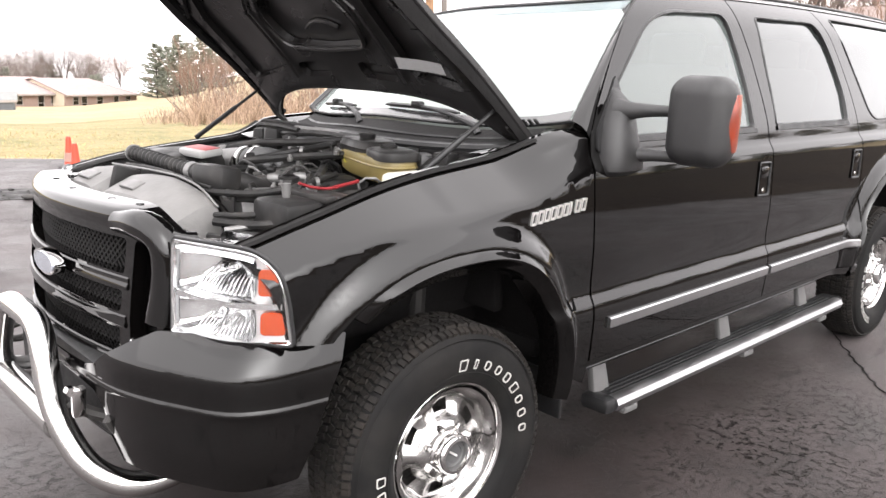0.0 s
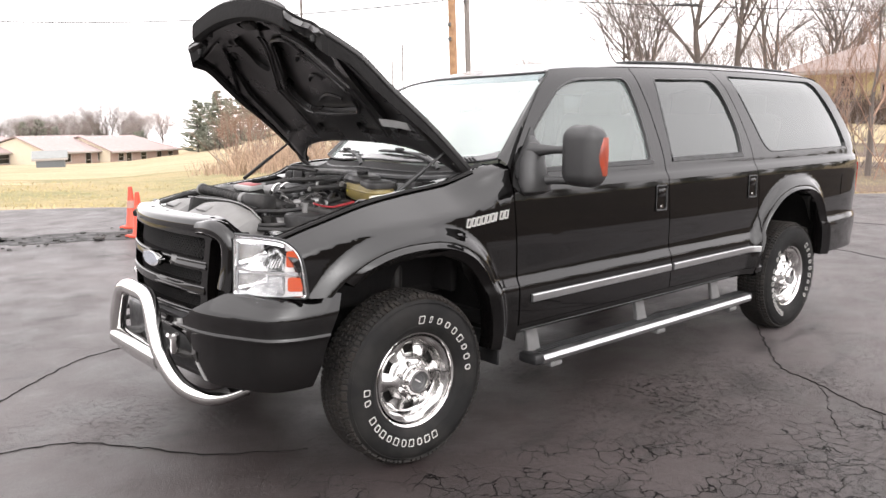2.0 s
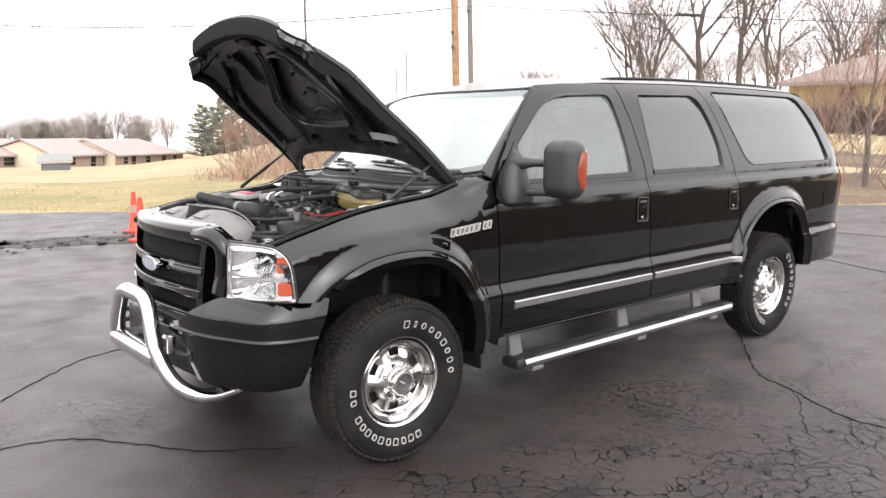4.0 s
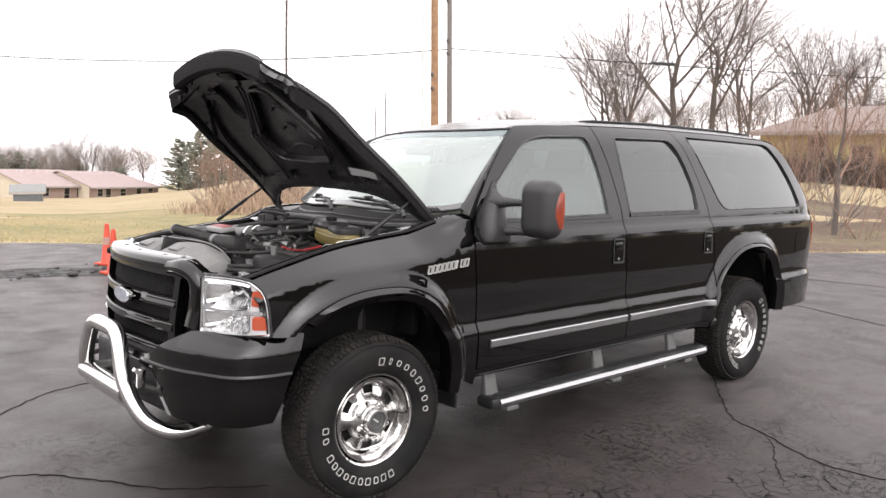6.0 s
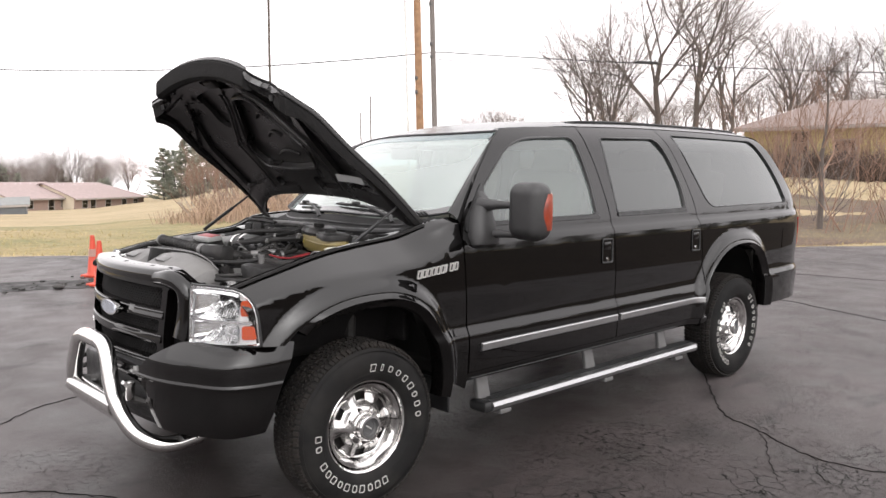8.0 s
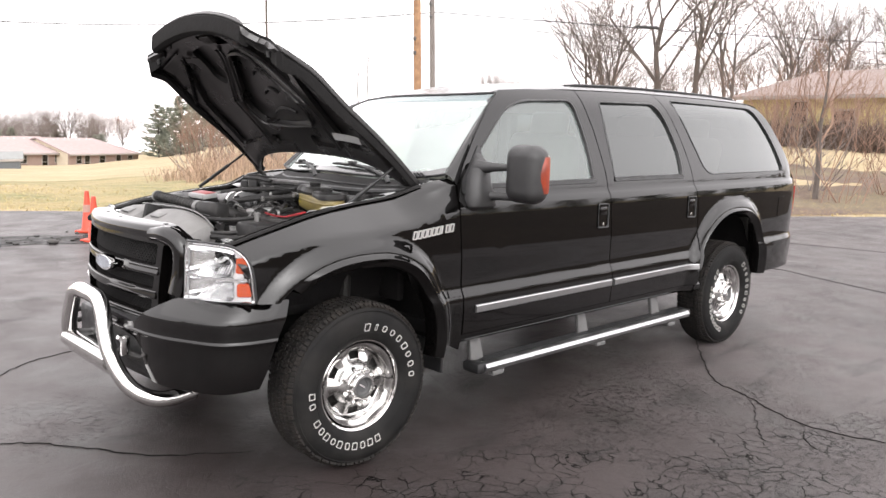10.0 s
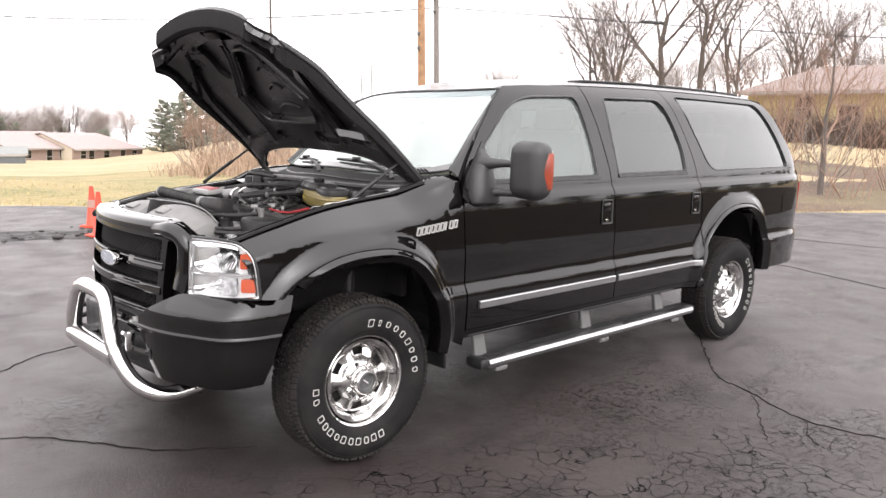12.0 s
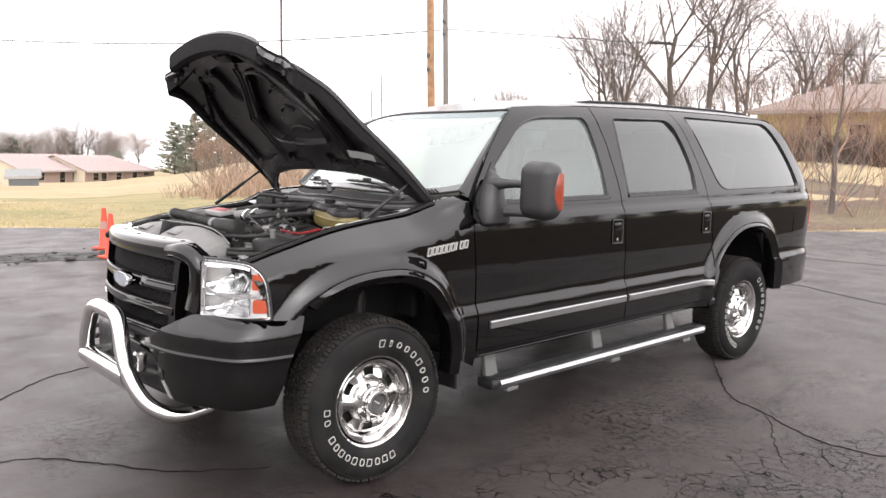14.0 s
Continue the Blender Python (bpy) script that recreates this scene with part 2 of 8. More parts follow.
def sheet(outline, fmap, holes=(), cell=0.05, depth=0.0, inward=(0, 1, 0), cuts=((), ())):
    """A curved panel: the flat outline with its holes, cut into cells, laid onto fmap(p, q), with turned-in edges."""
    bm = bmesh.new()
    edges = []
    for ring in (outline, *holes):
        vs = [bm.verts.new((p, q, 0)) for p, q in ring]
        edges += [bm.edges.new((a, b)) for a, b in zip(vs, vs[1:] + vs[:1])]
    bmesh.ops.triangle_fill(bm, edges=edges, use_beauty=True)
    lo = [min(v.co[i] for v in bm.verts) for i in (0, 1)]
    hi = [max(v.co[i] for v in bm.verts) for i in (0, 1)]
    cell = cell if isinstance(cell, tuple) else (cell, cell)
    for i in (0, 1):
        spots = [lo[i] + cell[i] * k for k in range(1, int((hi[i] - lo[i]) / cell[i]) + 1)] + list(cuts[i])
        no = (1, 0, 0) if i == 0 else (0, 1, 0)
        for s in spots:
            if lo[i] + 1e-4 < s < hi[i] - 1e-4:
                bmesh.ops.bisect_plane(bm, geom=bm.verts[:] + bm.edges[:] + bm.faces[:], dist=1e-5, plane_co=(s, s, 0), plane_no=no)
    layer = bm.verts.layers.float_vector.new("skin")
    h = 0.004
    for v in bm.verts:
        x, y = v.co.x, v.co.y
        du = Vector(fmap(x + h, y)) - Vector(fmap(x - h, y))
        dv = Vector(fmap(x, y + h)) - Vector(fmap(x, y - h))
        v[layer] = du.cross(dv).normalized()
        v.co = Vector(fmap(x, y))
    if depth:
        rim = [e for e in bm.edges if len(e.link_faces) == 1]
        made = bmesh.ops.extrude_edge_only(bm, edges=rim)["geom"]
        for v in made:
            if isinstance(v, bmesh.types.BMVert):
                v.co += Vector(inward) * depth
                v[layer] = (0, 0, 0)
    return bm


def orient(bm, towards):
    """Turns every face so that its normal has a share along the given way."""
    bm.normal_update()
    w = Vector(towards)
    bmesh.ops.reverse_faces(bm, faces=[f for f in bm.faces if f.normal.dot(w) < 0])
    return bm


def flip(bm):
    bmesh.ops.scale(bm, vec=(1, -1, 1), verts=bm.verts[:])
    layer = bm.verts.layers.float_vector.get("skin")
    if layer:
        for v in bm.verts:
            n = v[layer]
            v[layer] = (n.x, -n.y, n.z)
    bmesh.ops.reverse_faces(bm, faces=bm.faces[:])
    return bm


def tube(points, r, sides=12, closed=False, caps=True, bm=None):
    """A round bar along points; r: one radius or one for each point."""
    bm = bm or bmesh.new()
    p = [Vector(q) for q in points]
    rs = r if isinstance(r, (list, tuple)) else [r] * len(p)
    k = len(p)
    rings, up = [], None
    for i in range(k):
        a = p[i - 1] if (i or closed) else p[i]
        b = p[(i + 1) % k] if (i < k - 1 or closed) else p[i]
        t = (b - a).normalized()
        if up is None:
            up = t.orthogonal().normalized()
        up = (up - t * up.dot(t)).normalized()
        side = t.cross(up)
        rings.append([bm.verts.new(p[i] + rs[i] * (math.cos(2 * math.pi * j / sides) * up + math.sin(2 * math.pi * j / sides) * side)) for j in range(sides)])
    for i in range(k if closed else k - 1):
        a, b = rings[i], rings[(i + 1) % k]
        for j in range(sides):
            bm.faces.new((a[j], a[(j + 1) % sides], b[(j + 1) % sides], b[j]))
    if caps and not closed:
        bm.faces.new(rings[0][::-1])
        bm.faces.new(rings[-1])
    return bm


def bent(points, r, sides=12, step=0.03, **more):
    length, f = path_curve(points)
    n = max(2, int(length / step))
    return tube([f(length * i / n) for i in range(n + 1)], r, sides, **more)


def lathe(profile, n=48, bm=None, m=None):
    """A turned shape about the y axis from (radius, y) rows."""
    bm = bm or bmesh.new()
    rings = []
    for r, y in profile:
        rings.append([bm.verts.new((r * math.cos(2 * math.pi * j / n), y, r * math.sin(2 * math.pi * j / n))) for j in range(n)] if r > 1e-5 else [bm.verts.new((0, y, 0))])
    for a, b in zip(rings, rings[1:]):
        for j in range(n):
            q = [a[j % len(a)], a[(j + 1) % len(a)], b[(j + 1) % len(b)], b[j % len(b)]]
            q = list(dict.fromkeys(q))
            if len(q) > 2:
                bm.faces.new(q)
    if m is not None:
        bmesh.ops.transform(bm, matrix=m, verts=bm.verts[:])
    return bm


def rbox(size, at=(0, 0, 0), bevel=0.01, m=None, taper=1.0, segments=2, bm=None):
    """A box with rounded edges; taper narrows its top."""
    own = bmesh.new()
    bmesh.ops.create_cube(own, size=1.0)
    for v in own.verts:
        k = taper if v.co.z > 0 else 1.0
        v.co = Vector((v.co.x * size[0] * k, v.co.y * size[1] * k, v.co.z * size[2]))
    if bevel:
        bmesh.ops.bevel(own, geom=own.edges[:] + own.verts[:], offset=min(bevel, min(size) * 0.45), segments=segments, affect="EDGES", profile=0.5)
    bmesh.ops.transform(own, matrix=Matrix.Translation(at) @ (m if m is not None else Matrix()), verts=own.verts[:])
    if bm is None:
        return own
    return join(bm, own)


def join(bm, *others):
    for o in others:
        seen = {v: bm.verts.new(v.co) for v in o.verts}
        for f in o.faces:
            try:
                bm.faces.new([seen[v] for v in f.verts])
            except ValueError:
                pass
        o.free()
    return bm


def loft(rows, closed=False, caps=False):
    """A skin over rows of points, all of one length."""
    bm = bmesh.new()
    vs = [[bm.verts.new(p) for p in row] for row in rows]
    n = len(rows[0])
    for a, b in zip(vs, vs[1:]):
        for j in range(n if closed else n - 1):
            bm.faces.new((a[j], a[(j + 1) % n], b[(j + 1) % n], b[j]))
    if caps:
        bm.faces.new(vs[0][::-1])
        bm.faces.new(vs[-1])
    return bm


def extruded(outline, fmap, depth, bevel=0.0):
    """A flat outline laid onto fmap(p, q) and thickened by the vector depth."""
    bm = bmesh.new()
    a = [bm.verts.new(fmap(p, q)) for p, q in outline]
    d = Vector(depth)
    b = [bm.verts.new(v.co + d) for v in a]
    n = len(a)
    bm.faces.new(a)
    bm.faces.new(b[::-1])
    for i in range(n):
        bm.faces.new((a[(i + 1) % n], a[i], b[i], b[(i + 1) % n]))
    bmesh.ops.triangulate(bm, faces=[f for f in bm.faces if len(f.verts) > 4])
    bmesh.ops.recalc_face_normals(bm, faces=bm.faces[:])
    return bm


# ---- the vehicle: front axle at x = 0, rear axle at x = 3.48, its nose towards -x ----
AXLE = 3.482
half_width = smooth_table([(-0.78, 0.87), (-0.66, 0.925), (-0.5, 0.957), (-0.3, 0.972), (0.0, 0.98), (0.6, 0.985), (3.0, 0.985), (3.8, 0.978), (4.2, 0.966), (4.46, 0.945), (4.64, 0.905), (4.74, 0.85), (4.80, 0.78)])
side_profile = smooth_table([(0.36, 0.075), (0.44, 0.035), (0.5, 0.018), (0.6, 0.006), (0.70, 0.0), (0.732, 0.003), (0.777, 0.02), (0.81, 0.021), (0.95, 0.012), (1.1, 0.011),
                             (1.185, 0.016), (1.205, 0.022), (1.235, 0.04), (1.27, 0.046), (1.32, 0.058), (1.55, 0.14), (1.75, 0.214), (1.86, 0.262)])
fender_top = smooth_table([(-0.75, 1.035), (-0.62, 1.075), (-0.46, 1.126), (-0.17, 1.190), (0.28, 1.243), (0.45, 1.266), (0.60, 1.288)])
door_top = smooth_table([(0.95, 1.72), (1.06, 1.785), (1.3, 1.803), (1.72, 1.816), (2.63, 1.83), (3.3, 1.828), (4.05, 1.812), (4.2, 1.785)])
ARCH_F, ARCH_R = 0.0, 3.44
# each wheel opening: middle, reach to the front and to the rear, height of the ridge; then the same for its inner edge
ARCHES = {ARCH_F: ((0.575, 0.478, 0.563), (0.545, 0.428, 0.497)), ARCH_R: ((0.565, 0.53, 0.597), (0.545, 0.46, 0.545))}


def arch_radius(x, z, cx):
    front, rear, high = ARCHES[cx][0]
    return ((abs(x - cx) / (front if x < cx else rear)) ** 2.4 + (max(z - 0.45, 0) / high) ** 2.4) ** (1 / 2.4)


def ease(t):
    t = min(max(t, 0.0), 1.0)
    return t * t * (3 - 2 * t)


def swell(x, z):
    """The broad bulge of the body round the wheel openings."""
    y = 0.0
    for cx in (ARCH_F, ARCH_R):
        u = min(max((1.145 - arch_radius(x, z, cx)) / 0.15, 0.0), 1.0)
        y += 0.040 * (0.75 * ease(u) + 0.25 * math.sin(u * math.pi / 2) * ease(u * 1.8))
    return y


def side(x, z, off=0.0):
    """The left flank: a point at length x and height z, off metres in from the skin."""
    y = half_width(x) - side_profile(z) + swell(x, z) - 0.028 * (max(0.0, z - 1.69) / 0.12) ** 2
    return (x, -y + off, z)


def pillar_foot(t):
    """The section at the fender's rear end: up the flank, over the pillar's foot to the windshield's corner (y, z)."""
    return FOOT(FOOT_LEN * t)


FOOT_LEN, FOOT = path_curve([(0, side(0.588, z)[1], z) for z in (1.17, 1.21, 1.25, 1.29)] + [(0, -0.928, 1.306), (0, -0.905, 1.318), (0, -0.878, 1.324)])


def fender_skin(x, s, off=0.0):
    top, roll = fender_top(x), 0.14 - 0.05 * ease((0.1 - x) / 0.6)
    if s <= top - roll:
        return side(x, s, off)
    t = (s - (top - roll)) / roll
    base = side(x, top - roll)
    reach, knee = 1.5 * roll, 0.25
    dy, dz = reach * min(t / knee, 1.0), roll
    inset = reach * (t * t / (2 * knee) if t < knee else t - knee / 2)
    n = math.hypot(dy, dz)
    y, z = base[1] + swell(x, top - roll) - swell(x, s) + inset + off * dz / n, base[2] + roll * t - off * dy / n
    if x > 0.24:
        e = ease((x - 0.24) / 0.345) ** 1.2
        q = pillar_foot(t)
        y, z = y + (q.y + off * 0.8 - y) * e, z + (q.z - off * 0.5 - z) * e
    return (x, y, z)


def arch(cx, ring, z_from, z_to, n=40, power=2.4):
    """The wheel opening's ridge (ring 0) or inner edge (ring 1) in side view, from its rear foot over the top to its front foot."""
    front, rear, high = ARCHES[cx][ring]
    pts = []
    for i in range(n + 1):
        t = math.pi * i / n
        c, s = math.cos(t), math.sin(t)
        pts.append((cx + (rear if c > 0 else front) * math.copysign(abs(c) ** (2 / power), c), 0.45 + high * abs(s) ** (2 / power)))
    return [p for p in pts if p[1] >= (z_from if p[0] > cx else z_to)]


suv = thing("suv", "black full-size SUV with its hood propped open, on wet asphalt", "car", (1.75, 0, 0))


FAR_DROP = -0.066  # the body leans a little to its right


def lowered(bm):
    bmesh.ops.translate(bm, vec=(0, 0, FAR_DROP), verts=bm.verts[:])
    return bm


def far(bm):
    """The mirrored twin on the right flank; the cabin sits a little further back there."""
    bm = lowered(flip(bm))
    for v in bm.verts:
        v.co.x += 0.20 * ease((v.co.z - 1.12) / 0.10) * min(1.0, max(0.0, 1 - (v.co.x - 0.7) / 3.2)) * ease((v.co.x - 0.45) / 0.12)
    return bm


def both(name, make, material, label="", parent=None, angle=35):
    """The same part on the left and on the right flank."""
    return [part(name, far(make()) if right else make(), material, parent or suv, label, angle) for right in (False, True)]


# fenders
top_line = [(x, fender_top(x)) for x in np.linspace(0.578, -0.635, 26)]
front_line = [(-0.632, 1.05), (-0.605, 1.0), (-0.582, 0.95), (-0.566, 0.9), (-0.558, 0.852)]
FENDER = [(0.618, 0.45), (0.605, 0.85), (0.588, 1.03), (0.576, 1.15)] + top_line + front_line + [(-0.535, 0.842)] + arch(ARCH_F, 0, 0.455, 0.842)[::-1]
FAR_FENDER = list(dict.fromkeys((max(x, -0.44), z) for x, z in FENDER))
part("fender", sheet(FENDER, fender_skin, cell=0.017, depth=0.02, cuts=((), (1.19,))), PAINT, suv)
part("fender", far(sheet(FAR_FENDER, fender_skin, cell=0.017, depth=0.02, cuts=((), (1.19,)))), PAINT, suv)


def flare(cx, z_front, z_rear):
    outer, inner = arch(cx, 0, z_rear, z_front, 160), arch(cx, 1, z_rear, z_front - 0.035, 160)
    n = min(len(outer), len(inner))
    rows = []
    for i in range(n):
        o = outer[int(i * (len(outer) - 1) / (n - 1))]
        k = inner[int(i * (len(inner) - 1) / (n - 1))]
        proud = ease((n - 1 - i) / 14)
        row = []
        for f, off in ((0.0, 0.006), (0.03, -0.001), (0.12, -0.006), (0.30, -0.017), (0.36, -0.019), (0.42, -0.017), (0.5, -0.010), (0.8, 0.006), (0.97, 0.015), (1.0, 0.022), (1.0, 0.10)):
            x, z = o[0] + (k[0] - o[0]) * f, o[1] + (k[1] - o[1]) * f
            row.append(side(x, z, off * proud if off < 0 else off))
        rows.append(row)
    return loft(rows)


for cx, zf, zr in ((ARCH_F, 0.898, 0.45), (ARCH_R, 0.50, 0.50)):
    both("wheel_arch_flare", lambda: flare(cx, zf, zr), PAINT, "glossy black flared wheel arch")


def well(cx):
    rows = []
    for i in range(25):
        t = math.pi * (i / 24)
        x, z = cx + 0.535 * math.cos(t), 0.47 + 0.55 * math.sin(t) ** 0.9
        rows.append([(x, y, z) for y in (-0.90, -0.80, -0.66, -0.52)] + [(x * 0.3 + cx * 0.7, -0.50, 0.4 + (z - 0.4) * 0.3)])
    return loft(rows)


for cx in (ARCH_F, ARCH_R):
    both("wheel_well", lambda: well(cx), LINER, "matt black inner wheel well")

# doors, glass and quarter panels
REAR_EDGE = [(4.19, 1.772), (4.32, 1.665), (4.43, 1.54), (4.53, 1.40), (4.60, 1.28), (4.66, 1.17), (4.73, 0.95), (4.745, 0.80), (4.74, 0.64)]
b_line = smooth_table([(0.46, 1.915), (0.64, 1.91), (0.95, 1.885), (1.143, 1.865), (1.25, 1.86), (1.41, 1.848), (1.58, 1.83), (1.70, 1.797), (1.83, 1.775)])
c_line = smooth_table([(0.46, 2.91), (0.76, 2.925), (1.05, 2.914), (1.21, 2.88), (1.343, 2.857), (1.515, 2.82), (1.685, 2.75), (1.84, 2.655)])
FRONT_DOOR = [(0.626, 0.536), (0.614, 0.85), (0.596, 1.03), (0.584, 1.15), (0.592, 1.30), (0.665, 1.40), (0.80, 1.553), (0.965, 1.722), (1.02, 1.764), (1.08, 1.787), (1.3, 1.802), (1.55, 1.81)] + \
    [(b_line(z) - 0.004, z) for z in np.linspace(1.815, 0.536, 24)]
FRONT_WINDOW = rounded([(0.745, 1.29), (0.745, 1.425, 0.0), (1.05, 1.678, 0.1), (1.16, 1.722, 0.08), (1.27, 1.743, 0.1), (1.685, 1.755, 0.06), (1.735, 1.53, 0.1), (1.73, 1.292, 0.02)], 0.02)
REAR_DOOR = [(b_line(z) + 0.004, z) for z in np.linspace(0.536, 1.817, 24)] + [(2.2, 1.825)] + [(c_line(z) - 0.004, z) for z in np.linspace(1.83, 0.536, 26)]
REAR_WINDOW = rounded([(1.935, 1.297, 0.02), (1.945, 1.55, 0.1), (1.955, 1.758, 0.03), (2.60, 1.770, 0.07), (2.70, 1.62, 0.2), (2.75, 1.44, 0.1), (2.742, 1.297, 0.02)], 0.03)
QUARTER = [(c_line(z) + 0.004, z) for z in np.linspace(0.77, 1.832, 20)] + [(3.3, 1.828), (3.9, 1.814), (4.05, 1.808), (4.13, 1.795)] + [(x - 0.003, z) for x, z in REAR_EDGE] + [
           (4.66, 0.56), (4.54, 0.525), (4.30, 0.51), (4.02, 0.50)] + arch(ARCH_R, 0, 0.505, 0.77)
QUARTER_WINDOW = rounded([(3.05, 1.292, 0.12), (2.94, 1.56, 0.3), (2.82, 1.797, 0.03), (4.035, 1.785, 0.07), (4.262, 1.56, 0.3), (4.375, 1.294, 0.05)], 0.05)
BODY_CUTS = ((), (0.705, 0.722, 0.74, 0.765, 0.785, 1.19, 1.205, 1.22, 1.235, 1.25, 1.27, 1.29))


def skin(outline, hole, cell=0.05):
    return lambda: sheet(outline, side, [hole] if hole else [], cell=cell, depth=0.035, cuts=BODY_CUTS)


def frame_of(hole, width=0.014, proud=0.004):
    c = Vector((sum(p[0] for p in hole) / len(hole), sum(p[1] for p in hole) / len(hole)))
    rows = []
    for p in hole + hole[:1]:
        v = Vector(p)
        d = (c - v).normalized()
        row = []
        for f, off in ((-0.002, 0.0), (0.001, -proud), (width * 0.6, -proud), (width, 0.006), (width, 0.03)):
            q = v + d * f
            row.append(side(q.x, q.y, off))
        rows.append(row)
    return loft(rows)


def pane(hole, off=0.011):
    return lambda: orient(sheet(hole, lambda x, z: side(x, z, off), cell=0.12), (0, -1, 0))


def handle_cup(x, z):
    """A recessed door handle: its cup, its flap and its lock."""
    bm = bmesh.new()
    o = rounded([(x - 0.055, z - 0.075), (x - 0.055, z + 0.075), (x + 0.055, z + 0.072), (x + 0.058, z - 0.078)], 0.015)
    k = rounded([(x - 0.045, z - 0.065), (x - 0.045, z + 0.065), (x + 0.045, z + 0.062), (x + 0.048, z - 0.068)], 0.012)
    rows = [[side(a[0], a[1], -0.006), side((a[0] + b[0]) / 2, (a[1] + b[1]) / 2, -0.008), side(b[0], b[1], -0.003), side(b[0], b[1], 0.03)] for a, b in zip(o + o[:1], k + k[:1])]
    join(bm, loft(rows))
    join(bm, sheet(k, lambda p, q: side(p, q, 0.028)))
    return bm


doors = {}
for kind, outline, hole, gl in (("front_door", FRONT_DOOR, FRONT_WINDOW, CLEAR), ("rear_door", REAR_DOOR, REAR_WINDOW, TINTED), ("quarter_panel", QUARTER, QUARTER_WINDOW, TINTED)):
    pair = both(kind, skin(outline, hole, 0.05 if kind == "front_door" else 0.022), PAINT)
    doors[kind] = pair
    for right, ob in zip((False, True), pair):
        for nm, make, mat, lab in (("window_seal", lambda: frame_of(hole), PLASTIC, "black rubber window seal"),
                                   ("window_pane", pane(hole), gl, "clear side glass" if gl is CLEAR else "dark privacy glass")):
            bm = make()
            w = part(nm, far(bm) if right else bm, mat, ob, lab)
            if nm == "window_pane":
                w.visible_shadow = False
for kind, hx, hz in (("front_door", 1.786, 1.080), ("rear_door", 2.817, 1.083)):
    for right, ob in zip((False, True), doors[kind]):
        def put(nm, bm, mat, lab=""):
            part(nm, far(bm) if right else bm, mat, ob, lab)
        put("door_handle", handle_cup(hx, hz), PLASTIC, "black recessed door handle")
        c = side(hx, hz)
        put("handle_flap", rbox((0.075, 0.02, 0.05), (hx + 0.002, c[1] + 0.004, hz + 0.028), 0.008), PAINT)
        put("door_lock", lathe([(0.0, -0.004), (0.011, -0.004), (0.013, 0.0), (0.013, 0.012)], 16, m=Matrix.Translation((hx + 0.01, c[1] + 0.002, hz - 0.052))), CHROME, "chrome lock barrel")
# fuel flap outline and sill strip of the rear door glass
part("fuel_flap", sheet(rounded([(4.22, 0.93), (4.22, 1.09), (4.38, 1.09), (4.38, 0.93)], 0.03), lambda x, z: side(x, z, -0.003), cell=0.03, depth=0.006), PAINT, suv)


def sill_strip(x0, x1, z):
    rows = [[side(x, z + dz, off) for dz, off in ((0.012, 0.004), (0.010, -0.006), (-0.008, -0.007), (-0.012, 0.002))] for x in np.linspace(x0, x1, 16)]
    return loft(rows)


both("belt_weatherstrip", lambda: sill_strip(0.82, 1.745, 1.283), PLASTIC)
both("belt_weatherstrip", lambda: sill_strip(1.94, 2.745, 1.287), PLASTIC)


def side_moulding(x0, x1):
    rows = []
    for x in np.linspace(x0, x1, 24):
        z = 0.659 + 0.004 * (x - 0.69) / 2.2
        rows.append([side(x, z + dz, off) for dz, off in ((0.022, 0.003), (0.021, -0.008), (0.016, -0.013), (-0.014, -0.013), (-0.019, -0.009), (-0.020, 0.003))])
    return loft(rows, caps=True)


both("side_moulding", lambda: side_moulding(0.70, 1.895), ALU, "bright silver lower door moulding")
both("side_moulding", lambda: side_moulding(1.925, 2.885), ALU, "bright silver lower door moulding")
both("fender_moulding", lambda: loft([[side(x, 0.757 + dz, off) for dz, off in ((0.02, 0.004), (0.016, -0.004), (-0.016, -0.006), (-0.02, 0.002))] for x in np.linspace(0.515, 0.600, 8)], caps=True), PAINT)


def rocker():
    rows = []
    for x in np.linspace(0.545, 2.96, 30):
        rows.append([side(x, 0.55, 0.03), side(x, 0.531, 0.005), side(x, 0.515, 0.004), side(x, 0.495, 0.010), side(x, 0.482, 0.024), (x, -0.90, 0.478), (x, -0.78, 0.49)])
    return loft(rows)


both("rocker_panel", rocker, PAINT)

# roof, pillars, windshield
LEN_ROOF = 4.17


def shield_top(v):
    """The height of the windshield's upper edge across the car."""
    return 1.766 - 0.016 * (1 - v * v) - 0.075 * max(0.0, (v + 0.25) / 1.25) ** 2.2 - 0.035 * max(0.0, v) ** 4


def roof_point(u, v, off=0.0):
    xf = 1.02 - 0.10 * (1 - v * v) + 0.09 * (1 + v)
    x = xf + (LEN_ROOF - xf) * u
    zt = door_top(x)
    y = -side(x, zt)[1]
    droop = 0.03 * ease((u - 0.93) / 0.07)
    crown = 0.036 + 0.012 * ease((u - 0.1) / 0.45) - droop
    z = zt + 0.004 + crown * (1 - abs(v) ** 6) - 0.05 * max(0.0, v) ** 2 - 0.07 * max(0.0, v) ** 4
    z += (shield_top(v) + 0.008 - z) * max(0.0, 1 - u / 0.24) ** 2
    return (x, v * (y + 0.002), z + off)


vs = [math.copysign(1 - (1 - abs(k)) ** 1.7, k) for k in np.linspace(-1, 1, 41)]
def roof_row(u):
    row = [roof_point(u, v) for v in vs]
    lip = [(p[0], p[1] * 0.985, p[2] - 0.035) for p in (row[0], row[-1])]
    return [lip[0]] + row + [lip[1]]


